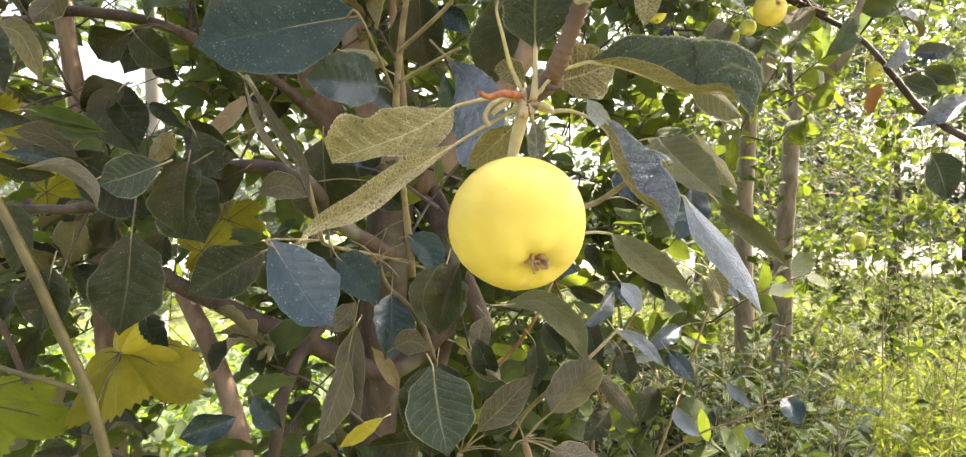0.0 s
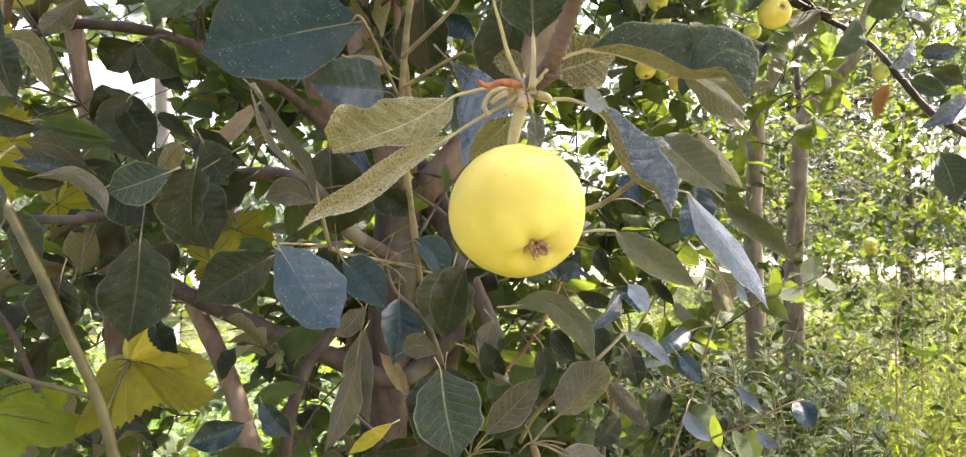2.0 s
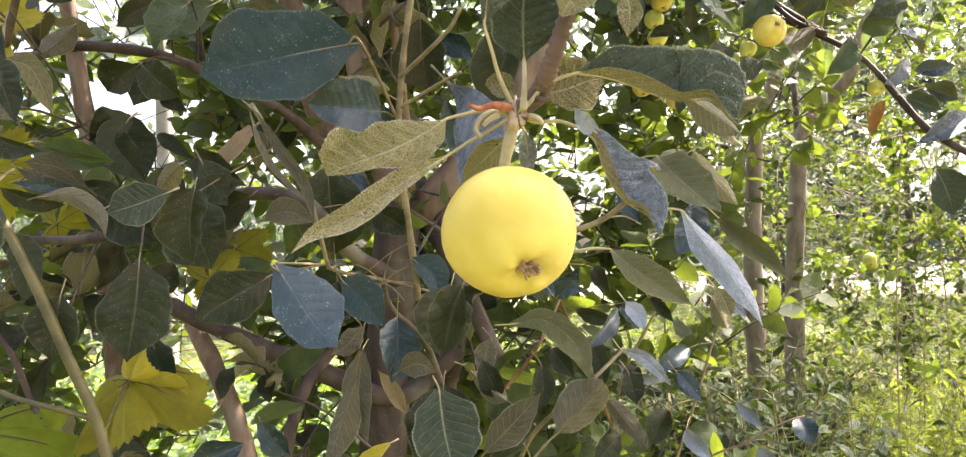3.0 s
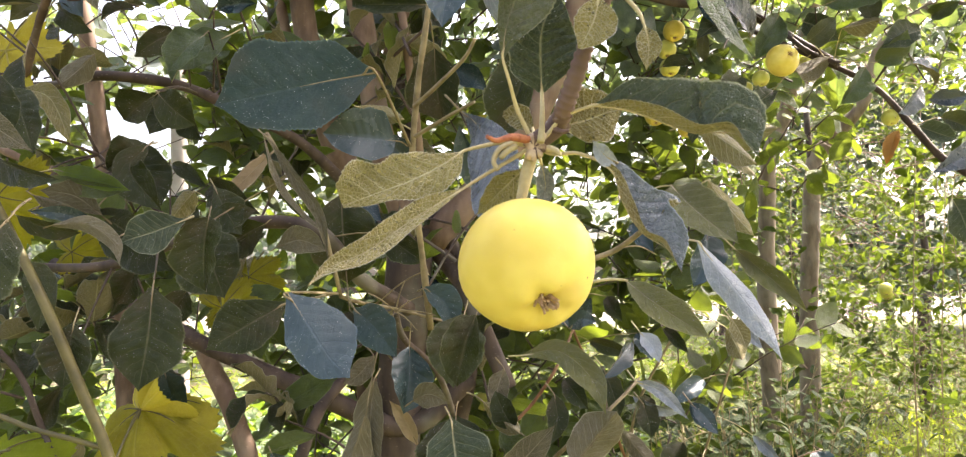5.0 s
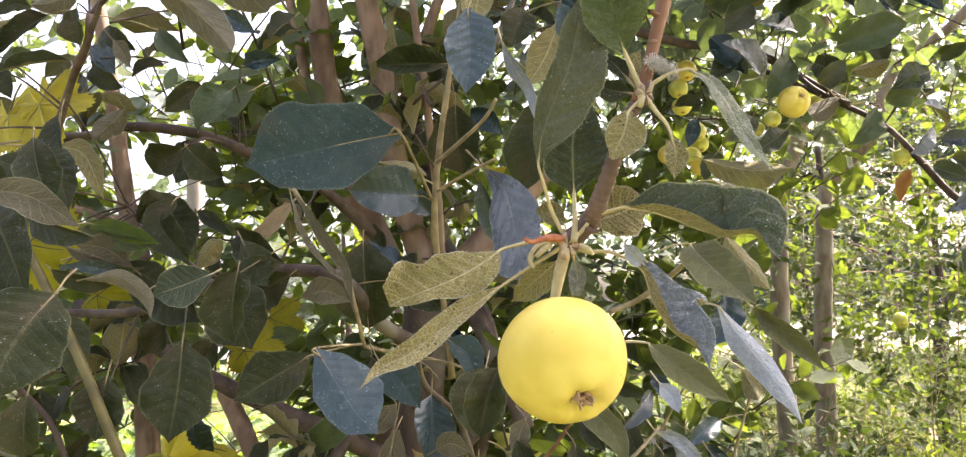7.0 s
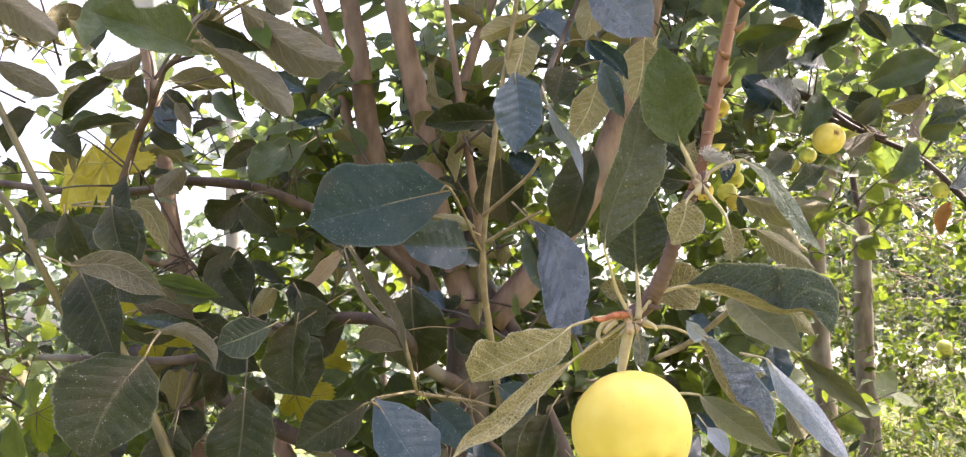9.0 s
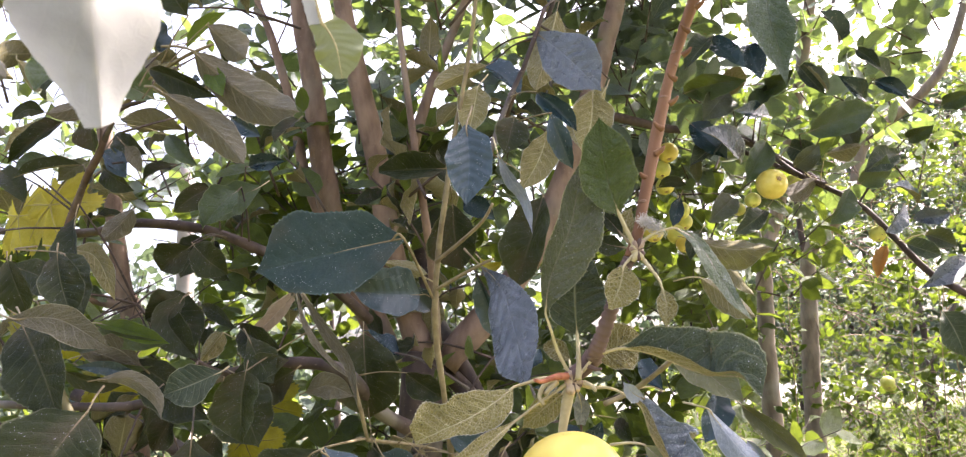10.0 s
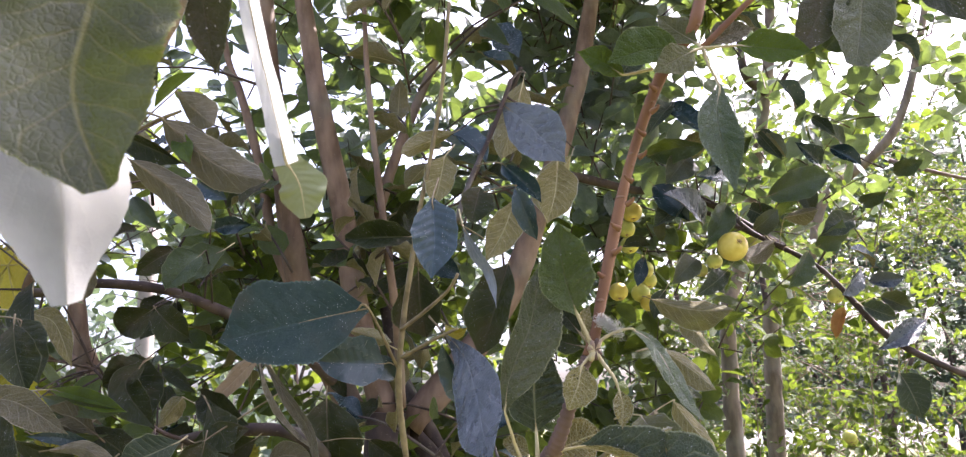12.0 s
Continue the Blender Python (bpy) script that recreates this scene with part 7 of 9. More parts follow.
# ---------------------------------------------------------------- twig that hangs over the viewer
over_twig = thing("overhanging_twig", (-0.096, 0.119, 1.69), "apple twig overhead with hanging sunlit leaves", "apple branch")
limb("twig", over_twig, [(0.387, 1.168, 3.23), (0.108, 0.558, 2.343), (-0.008, 0.262, 1.868), (-0.066, 0.168, 1.741), (-0.1, 0.127, 1.697), (-0.145, 0.115, 1.699)], 0.0024, 0.002, BARK)
blade(over_twig, [(-0.1139, 0.12, 1.6861), (-0.1064, 0.116, 1.6488), (-0.0984, 0.112, 1.6137), (-0.0911, 0.108, 1.5824), (-0.0852, 0.104, 1.5524)], (0.0016, 0.0141, 0.0173, 0.0195, 0.0190, 0.0168, 0.0040), (0.0016, 0.0141, 0.0163, 0.0182, 0.0176, 0.0140, 0.0035), 0, ((10,), (24,)), ((0,), (20,)), kind="glare", stem=[(-0.1, 0.127, 1.6970)], stalk=0.001, wave=0.12, quilt=0.02, nu=60)
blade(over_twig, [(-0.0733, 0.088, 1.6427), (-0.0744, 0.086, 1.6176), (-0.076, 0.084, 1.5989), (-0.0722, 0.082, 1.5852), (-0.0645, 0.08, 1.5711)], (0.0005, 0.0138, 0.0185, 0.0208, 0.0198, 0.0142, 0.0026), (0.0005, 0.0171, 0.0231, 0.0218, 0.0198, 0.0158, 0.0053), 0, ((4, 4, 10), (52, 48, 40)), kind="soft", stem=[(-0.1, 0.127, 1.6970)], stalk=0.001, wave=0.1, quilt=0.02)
blade(over_twig, [(-0.0715, 0.166, 1.7008), (-0.0682, 0.169, 1.6663), (-0.0614, 0.172, 1.6329), (-0.0561, 0.175, 1.6079)], (0.0008, 0.0033, 0.0037, 0.0037, 0.0039, 0.0041), (0.0008, 0.0033, 0.0039, 0.0039, 0.0041, 0.0046), 180, ((-24,), (-20,)), kind="glare", stem=[(-0.071, 0.169, 1.7390)], stalk=0.001, wave=0.08)
blade(over_twig, [(-0.0565, 0.175, 1.6092), (-0.0523, 0.1765, 1.6013), (-0.0506, 0.178, 1.5901)], (0.0041, 0.0053, 0.0069, 0.0061, 0.0020), (0.0045, 0.0069, 0.0086, 0.0065, 0.0016), 180, ((-12,), (14,)), kind="soft", stem=[(-0.0583, 0.1745, 1.6172)], stalk=0.0008, wave=0.1)
blade(over_twig, [(-0.0769, 0.15, 1.6756), (-0.0793, 0.1575, 1.6603), (-0.0772, 0.165, 1.6370)], (0.0008, 0.0081, 0.0093, 0.0060, 0.0000), (0.0008, 0.0052, 0.0068, 0.0048, 0.0000), 0, ((10,), (24,)), kind="dark", stem=[(-0.08, 0.152, 1.7220)], stalk=0.001)
blade(over_twig, [(-0.0843, 0.148, 1.6815), (-0.0877, 0.154, 1.6632), (-0.0933, 0.16, 1.6418)], (0.0008, 0.0052, 0.0060, 0.0040, 0.0000), (0.0008, 0.0040, 0.0056, 0.0036, 0.0000), 0, ((10,), (24,)), kind="dry", stem=[(-0.082, 0.144, 1.7150)], stalk=0.001)

# ---------------------------------------------------------------- branch with the second apple
right_branch = thing("fruiting_branch", (0.821, 1.67, 1.715), "dark apple branch with leaves and small apples", "apple branch")
limb("branch", right_branch, [(0.537, 1.941, 2.051), (0.649, 1.802, 1.929), (0.748, 1.721, 1.832), (0.805, 1.688, 1.739), (0.847, 1.653, 1.659), (0.909, 1.619, 1.601), (1.043, 1.59, 1.524)], 0.006, 0.0075, BARK_DARK, knobs=0.25)
limb("twig", right_branch, [(0.499, 1.818, 2.052), (0.558, 1.78, 2.004), (0.619, 1.729, 1.918), (0.665, 1.679, 1.873)], 0.005, 0.006, BARK_DARK, knobs=0.2)
leaf(right_branch, (0.61, 1.596, 1.972), (0.744, 1.558, 2.001), 0.087, roll=10, bend=0.05, fold=(14, 10), kind="green", fine=16)
leaf(right_branch, (0.491, 1.685, 1.941), (0.372, 1.538, 1.977), 0.076, bend=0.05, fold=(14, 10), kind="sheen", fine=16, stem=(0.589, 1.755, 1.961))
leaf(right_branch, (0.368, 1.647, 2.1), (0.475, 1.526, 2.077), 0.068, roll=20, bend=0.05, fold=(14, 10), kind="green", fine=16)
leaf(right_branch, (0.695, 1.624, 1.85), (0.628, 1.595, 1.766), 0.063, bend=0.05, fold=(14, 10), kind="green", fine=16, stem=(0.665, 1.679, 1.873))
leaf(right_branch, (0.81, 1.64, 1.811), (0.745, 1.607, 1.745), 0.058, bend=0.05, fold=(14, 10), kind="sheen", fine=16, stem=(0.748, 1.721, 1.832))
leaf(right_branch, (0.951, 1.672, 1.688), (0.813, 1.634, 1.625), 0.061, roll=10, bend=0.05, fold=(14, 10), kind="sheen", fine=16)
leaf(right_branch, (0.824, 1.647, 1.778), (0.889, 1.61, 1.779), 0.045, roll=10, bend=0.05, fold=(14, 10), kind="sheen", fine=16, stem=(0.796, 1.694, 1.755))
leaf(right_branch, (0.848, 1.655, 1.744), (0.898, 1.624, 1.708), 0.058, roll=10, bend=0.05, fold=(14, 10), kind="hoary", fine=16, stem=(0.808, 1.685, 1.732))
leaf(right_branch, (0.807, 1.656, 1.726), (0.864, 1.625, 1.691), 0.053, roll=10, bend=0.05, fold=(14, 10), kind="flecked", fine=16, stem=(0.805, 1.688, 1.739))
leaf(right_branch, (0.839, 1.642, 1.81), (0.77, 1.59, 1.843), 0.045, roll=30, bend=0.05, fold=(14, 10), kind="blue", fine=16, stem=(0.8, 1.691, 1.747))
leaf(right_branch, (0.716, 1.625, 1.856), (0.761, 1.577, 1.908), 0.066, roll=10, bend=0.05, fold=(14, 10), kind="green", fine=16, stem=(0.665, 1.679, 1.873))
leaf(right_branch, (0.647, 1.607, 1.925), (0.71, 1.57, 1.93), 0.058, roll=160, bend=0.05, fold=(14, 10), kind="green", fine=16, stem=(0.657, 1.687, 1.881))
leaf(right_branch, (0.806, 1.619, 1.917), (0.707, 1.58, 1.872), 0.063, roll=10, bend=0.05, fold=(14, 10), kind="flecked", fine=16)
leaf(right_branch, (0.578, 1.607, 1.902), (0.62, 1.562, 1.935), 0.053, bend=0.05, fold=(14, 10), kind="hoary", fine=16, stem=(0.646, 1.7, 1.892))
leaf(right_branch, (0.877, 1.688, 1.578), (0.899, 1.668, 1.477), 0.084, roll=10, bend=0.05, fold=(14, 10), kind="flecked", fine=16, stem=(0.868, 1.642, 1.64))
leaf(right_branch, (0.55, 1.66, 2.094), (0.578, 1.529, 2.097), 0.060, roll=10, bend=0.05, fold=(14, 10), kind="green", fine=16)
leaf(right_branch, (0.432, 1.627, 2.225), (0.474, 1.521, 2.102), 0.054, roll=10, bend=0.05, fold=(14, 10), kind="blue", fine=16)
leaf(right_branch, (0.763, 1.586, 2.077), (0.814, 1.559, 2.021), 0.053, bend=0.05, fold=(14, 10), kind="blue", fine=16)
leaf(right_branch, (0.728, 1.571, 2.144), (0.76, 1.543, 2.088), 0.040, roll=10, bend=0.05, fold=(14, 10), kind="flecked", fine=16)
leaf(right_branch, (0.353, 1.707, 1.774), (0.508, 1.594, 1.726), 0.090, roll=170, bend=0.05, fold=(14, 10), kind="green", fine=16)
leaf(right_branch, (0.416, 1.714, 1.761), (0.463, 1.61, 1.628), 0.062, roll=170, bend=0.05, fold=(14, 10), kind="green", fine=16)
leaf(right_branch, (0.561, 1.671, 2.038), (0.442, 1.535, 2.014), 0.054, roll=10, bend=0.05, fold=(14, 10), kind="blue", fine=16, stem=(0.568, 1.772, 1.99))
leaf(right_branch, (0.619, 1.57, 2.111), (0.646, 1.544, 2.042), 0.045, bend=0.05, fold=(14, 10), kind="hoary", fine=16)
leaf(right_branch, (0.375, 1.652, 2.032), (0.441, 1.617, 1.93), 0.073, bend=0.07, fold=(18, 14), kind="blue", fine=14)
leaf(right_branch, (0.444, 1.665, 1.987), (0.357, 1.617, 1.921), 0.068, roll=10, bend=0.07, fold=(18, 14), kind="flecked", fine=14)
leaf(right_branch, (0.544, 1.668, 1.982), (0.479, 1.632, 1.875), 0.070, bend=0.07, fold=(18, 14), kind="green", fine=14, stem=(0.578, 1.763, 1.975))
leaf(right_branch, (0.594, 1.673, 1.966), (0.648, 1.628, 1.907), 0.065, roll=20, bend=0.07, fold=(18, 14), kind="flecked", fine=14, stem=(0.594, 1.75, 1.954))
leaf(right_branch, (0.704, 1.663, 2.016), (0.718, 1.623, 1.93), 0.062, bend=0.07, fold=(18, 14), kind="hoary", fine=14)
leaf(right_branch, (0.764, 1.655, 2.054), (0.686, 1.582, 2.093), 0.062, roll=10, bend=0.07, fold=(18, 14), kind="blue", fine=14)
leaf(right_branch, (0.823, 1.647, 2.093), (0.743, 1.577, 2.117), 0.056, bend=0.07, fold=(18, 14), kind="flecked", fine=14)
leaf(right_branch, (0.551, 1.641, 2.093), (0.487, 1.598, 2.009), 0.068, roll=10, bend=0.07, fold=(18, 14), kind="green", fine=14)
leaf(right_branch, (0.625, 1.631, 2.138), (0.656, 1.591, 2.054), 0.065, bend=0.07, fold=(18, 14), kind="flecked", fine=14)
leaf(right_branch, (0.465, 1.638, 2.097), (0.391, 1.595, 2.014), 0.076, bend=0.07, fold=(18, 14), kind="hoary", fine=14)
leaf(right_branch, (0.429, 1.609, 2.211), (0.356, 1.567, 2.123), 0.070, roll=10, bend=0.07, fold=(18, 14), kind="flecked", fine=14)
leaf(right_branch, (0.514, 1.615, 2.192), (0.52, 1.578, 2.095), 0.062, bend=0.07, fold=(18, 14), kind="blue", fine=14)
leaf(right_branch, (0.859, 1.679, 1.966), (0.887, 1.616, 1.975), 0.051, bend=0.07, fold=(18, 14), kind="green", fine=14)
leaf(right_branch, (0.934, 1.664, 2.032), (0.974, 1.602, 2.038), 0.056, roll=10, bend=0.07, fold=(18, 14), kind="green", fine=14)
leaf(right_branch, (0.365, 1.575, 2.339), (0.293, 1.538, 2.234), 0.079, bend=0.07, fold=(18, 14), kind="flecked", fine=14)
leaf(right_branch, (0.411, 1.563, 2.393), (0.449, 1.527, 2.293), 0.070, roll=10, bend=0.07, fold=(18, 14), kind="hoary", fine=14)
leaf(right_branch, (0.638, 1.578, 2.353), (0.565, 1.507, 2.382), 0.065, bend=0.07, fold=(18, 14), kind="flecked", fine=14)
leaf(right_branch, (0.714, 1.622, 2.182), (0.653, 1.547, 2.229), 0.062, bend=0.07, fold=(18, 14), kind="blue", fine=14)
leaf(right_branch, (0.794, 1.59, 2.317), (0.826, 1.523, 2.341), 0.062, roll=10, bend=0.07, fold=(18, 14), kind="green", fine=14)
leaf(right_branch, (0.938, 1.588, 2.338), (0.973, 1.548, 2.253), 0.056, bend=0.07, fold=(18, 14), kind="flecked", fine=14)
leaf(right_branch, (0.436, 1.64, 2.085), (0.48, 1.57, 2.124), 0.062, roll=170, bend=0.07, fold=(18, 14), kind="green", fine=14)
leaf(right_branch, (0.654, 1.693, 1.893), (0.568, 1.642, 1.843), 0.056, roll=170, bend=0.07, fold=(18, 14), kind="grey", fine=14, stem=(0.623, 1.725, 1.914))
leaf(right_branch, (0.465, 1.697, 1.861), (0.392, 1.649, 1.798), 0.062, bend=0.07, fold=(18, 14), kind="hoary", fine=14)
leaf(right_branch, (0.535, 1.706, 1.829), (0.445, 1.657, 1.769), 0.059, bend=0.07, fold=(18, 14), kind="flecked", fine=14, stem=(0.627, 1.721, 1.91))
leaf(right_branch, (0.808, 1.745, 1.737), (0.772, 1.737, 1.661), 0.039, roll=20, bend=0.05, fold=(24, 24), kind="orange", stem=(0.776, 1.689, 1.754), fine=16, label='single dry orange leaf')
blade(right_branch, [(0.3659, 1.8000, 1.8910), (0.3516, 1.7900, 1.8558), (0.337, 1.7800, 1.8153)], (0.0030, 0.0136, 0.0181, 0.0136, 0.0000), (0.0030, 0.0151, 0.0181, 0.0121, 0.0000), 0, ((14,), (14,)), kind="blue", stem=[(0.3779, 1.8200, 1.9149)], stalk=0.0012)
blade(right_branch, [(0.4211, 1.8200, 2.0034), (0.4122, 1.8100, 1.9660), (0.4118, 1.8000, 1.9226)], (0.0031, 0.0123, 0.0154, 0.0123, 0.0000), (0.0031, 0.0123, 0.0154, 0.0108, 0.0000), 0, ((14,), (14,)), kind="olive", stem=[(0.4202, 1.8200, 2.0245)], stalk=0.0012)
blade(right_branch, [(0.3205, 1.8200, 1.9262), (0.3475, 1.8100, 1.9350), (0.3842, 1.8000, 1.9211)], (0.0031, 0.0123, 0.0154, 0.0123, 0.0000), (0.0031, 0.0123, 0.0154, 0.0108, 0.0000), 0, ((14,), (14,)), kind="dark", stem=[(0.3045, 1.8400, 1.9236)], stalk=0.0012)
blade(right_branch, [(0.4128, 1.8200, 1.8116), (0.3865, 1.8100, 1.7809), (0.3739, 1.8000, 1.7351)], (0.0030, 0.0151, 0.0181, 0.0136, 0.0000), (0.0030, 0.0151, 0.0181, 0.0136, 0.0000), 0, ((14,), (14,)), kind="flecked", stem=[(0.4263, 1.8400, 1.8297)], stalk=0.0012)
SMALL = "small apples on the branches"
apple((0.527, 1.61, 1.867), 0.0334, (0.3, -0.9, 0.2), APPLE, "small yellow apple hanging on a thin branch", None, 11, SMALL)
apple((0.5, 1.673, 1.847), 0.0180, (0, -0.35, -1), APPLE_GREEN, "greenish yellow unripe small apple", None, 12, SMALL)
apple((0.473, 1.694, 1.832), 0.0154, (0, -0.35, -1), APPLE_GREEN, "greenish yellow unripe small apple", None, 13, SMALL)
apple((0.658, 1.853, 1.924), 0.0203, (0, -0.35, -1), APPLE_GREEN, "greenish yellow unripe small apple", None, 14, SMALL)
apple((0.775, 1.709, 1.758), 0.0185, (0, -0.35, -1), APPLE_GREEN, "small apple in the shade of leaves", None, 15, SMALL)
CLUSTER = "cluster of yellow apples further in"
apple((0.3613, 1.8800, 2.0281), 0.0265, (0, -0.4, -1), APPLE, "yellow apple in a crowded cluster", None, 30, CLUSTER)
apple((0.3444, 1.9000, 1.9892), 0.0244, (0, -0.4, -1), APPLE_GREEN, "yellow apple in a crowded cluster", None, 31, CLUSTER)
apple((0.3797, 1.8900, 1.8765), 0.0244, (0, -0.4, -1), APPLE_GREEN, "yellow apple in a crowded cluster", None, 32, CLUSTER)
apple((0.3533, 1.9200, 1.9500), 0.0244, (0, -0.4, -1), APPLE_GREEN, "yellow apple in a crowded cluster", None, 34, CLUSTER)
apple((0.3938, 1.9300, 1.8537), 0.0225, (0, -0.4, -1), APPLE_GREEN, "yellow apple in a crowded cluster", None, 35, CLUSTER)
apple((0.3066, 1.8800, 1.8212), 0.0244, (0, -0.4, -1), APPLE, "yellow apple in a crowded cluster", None, 36, CLUSTER)
apple((0.3677, 1.9100, 1.8194), 0.0244, (0, -0.4, -1), APPLE_GREEN, "yellow apple in a crowded cluster", None, 38, CLUSTER)
apple((0.3853, 1.9000, 1.7912), 0.0225, (0, -0.4, -1), APPLE, "yellow apple in a crowded cluster", None, 39, CLUSTER)
apple((-0.036, 1.788, 1.144), 0.0239, (0, -0.35, -1), APPLE_GREEN, "small greenish apple low in the tree", None, 50, SMALL)
apple((-0.121, 1.832, 1.159), 0.0246, (0, -0.35, -1), APPLE_GREEN, "small greenish apple low in the tree", None, 51, SMALL)
blade(tall_shoot, [(-0.0736, 1.0500, 1.6594), (-0.0592, 1.0400, 1.6446), (-0.0406, 1.0300, 1.6511)], (0.0018, 0.0053, 0.0080, 0.0062, 0.0000), (0.0018, 0.0071, 0.0088, 0.0071, 0.0000), 0, ((30,), (20,)), kind="yellow", stem=[(-0.0804, 1.0600, 1.6685)], stalk=0.001, wave=0.12, label="small yellow curled leaf")
apple((0.456, 2.434, 2.147), 0.0212, (0, -0.35, -1), APPLE, "small yellow apple high in the tree", None, 53, SMALL)
apple((1.869, 3.024, 2.974), 0.0372, (0, -0.35, -1), APPLE_GREEN, "pale green apple high against the sky", None, 54, SMALL)
apple((1.93, 3.028, 2.963), 0.0372, (0, -0.35, -1), APPLE_GREEN, "pale green apple high against the sky", None, 55, SMALL)
apple((1.599, 3.721, 1.358), 0.0319, (0, -0.35, -1), APPLE_GREEN, "small greenish apple in bright leaves", None, 56, SMALL)
apple((1.788, 4.149, 1.324), 0.0322, (0, -0.35, -1), APPLE_GREEN, "small greenish apple in bright leaves", None, 57, SMALL)

# ---------------------------------------------------------------- grapevine
vine = thing("grapevine", (-0.488, 0.851, 1.339), "grapevine with a yellowish stem and lobed leaves", "grapevine")
limb("stem", vine, [(-0.956, 0.999, 2.023), (-0.758, 0.941, 1.724), (-0.633, 0.884, 1.569), (-0.566, 0.862, 1.472), (-0.52, 0.847, 1.401), (-0.483, 0.842, 1.326), (-0.449, 0.836, 1.26), (-0.426, 0.83, 1.188)], 0.005, 0.0064, VINE_STEM, knobs=0.08)
limb("stem", vine, [(-0.714, 0.986, 1.385), (-0.66, 0.991, 1.327), (-0.63, 0.996, 1.253), (-0.593, 1.001, 1.163)], 0.004, 0.005, BARK_DARK, knobs=0.15)
limb("stem", vine, [(-0.657, 0.892, 1.309), (-0.558, 0.859, 1.284), (-0.498, 0.843, 1.273), (-0.452, 0.836, 1.263)], 0.003, 0.003, VINE_STEM, knobs=0.1)
limb("stem", vine, [(-0.872, 0.931, 1.782), (-0.771, 0.907, 1.69), (-0.706, 0.875, 1.615), (-0.672, 0.892, 1.534)], 0.004, 0.005, VINE_STEM, knobs=0.1)
vine_leaf(vine, (-0.477, 0.957, 1.285), (-0.446, 0.869, 1.228), -20, VINE, 0.85, 1, (-0.461, 0.858, 1.224), "yellow-green lobed vine leaf")
vine_leaf(vine, (-0.477, 0.957, 1.284), (-0.431, 0.909, 1.316), 5, YELLOW, 0.75, 2, (-0.483, 0.936, 1.257), "yellowing vine leaf tip")
vine_leaf(vine, (-0.655, 0.93, 1.225), (-0.59, 0.861, 1.16), -25, VINE_GREEN, 0.85, 3, (-0.605, 0.899, 1.25))
vine_leaf(vine, (-0.7598, 1.0900, 1.795), (-0.7159, 1.0600, 1.700), 8, YELLOW, 0.8, 5, (-0.7357, 1.1000, 1.8456), "bright yellow autumn vine leaf", 0.18)
vine_leaf(vine, (-0.8334, 1.1200, 1.788), (-0.8031, 1.0900, 1.708), 12, YELLOW, 0.78, 6, (-0.813, 1.1200, 1.8410), "bright yellow autumn vine leaf", 0.2)
blade(vine, [(-0.1813, 1.1000, 1.1679), (-0.2076, 1.0900, 1.1510), (-0.2386, 1.0800, 1.1319)], (0.0026, 0.0077, 0.0103, 0.0069, 0.0000), (0.0026, 0.0103, 0.0120, 0.0086, 0.0000), 0, ((10,), (20,)), kind="yellow", stem=[(-0.1726, 1.1200, 1.1692)], stalk=0.0012, wave=0.12)
vine_leaf(vine, (-0.551, 1.495, 1.457), (-0.548, 1.497, 1.39), 0, VINE, 1.0, 8, None)
vine_leaf(vine, (-0.837, 1.375, 1.51), (-0.834, 1.378, 1.443), 0, VINE, 1.0, 9, None)
vine_leaf(vine, (-0.829, 1.169, 1.589), (-0.813, 1.184, 1.505), 0, VINE, 1.0, 10, None)
vine_leaf(vine, (-0.719, 0.903, 1.416), (-0.732, 0.912, 1.355), 0, VINE_GREEN, 0.9, 11, None)
vine_leaf(vine, (-0.536, 1.336, 1.401), (-0.518, 1.348, 1.333), 0, VINE, 0.9, 12, None)

# ---------------------------------------------------------------- the apple tree behind
tree = thing("apple_tree", (-0.290, 1.677, 0), "apple tree with several slender trunks and shaded crown", "tree")
crotch = Vector((-0.24, 1.577, 1.549))
limb("trunk", tree, [(-0.290, 1.677, -0.05), (-0.360, 1.657, 0.5), (-0.300, 1.617, 1.0), (-0.24, 1.577, 1.549)], 0.06, 0.046, BARK_DARK, sides=14)
limb("trunk", tree, [(-0.241, 1.582, 1.523), (-0.293, 1.539, 1.731), (-0.315, 1.496, 1.951), (-0.349, 1.454, 2.158), (-0.371, 1.447, 2.297), (-0.411, 1.436, 2.664), (-0.446, 1.483, 3.478)], 0.03, 0.014, BARK, sides=14)
limb("trunk", tree, [(-0.331, 1.708, 1.529), (-0.416, 1.607, 1.762), (-0.443, 1.554, 1.92), (-0.457, 1.513, 2.134), (-0.48, 1.494, 2.331), (-0.498, 1.487, 2.633), (-0.527, 1.491, 3.407)], 0.032, 0.014, BARK, sides=14)
limb("limb", tree, [(-0.422, 1.631, 1.738), (-0.492, 1.589, 1.932), (-0.516, 1.557, 2.097), (-0.563, 1.55, 2.276), (-0.602, 1.556, 2.39), (-0.66, 1.564, 2.705)], 0.014, 0.006, BARK, sides=10)
limb("limb", tree, [(-0.202, 1.585, 1.521), (-0.092, 1.592, 1.633), (0.024, 1.591, 1.786), (0.128, 1.593, 2.03), (0.2, 1.6, 2.232), (0.241, 1.617, 2.374), (0.337, 1.658, 2.836), (0.483, 1.72, 3.637)], 0.034, 0.014, BARK, sides=14)
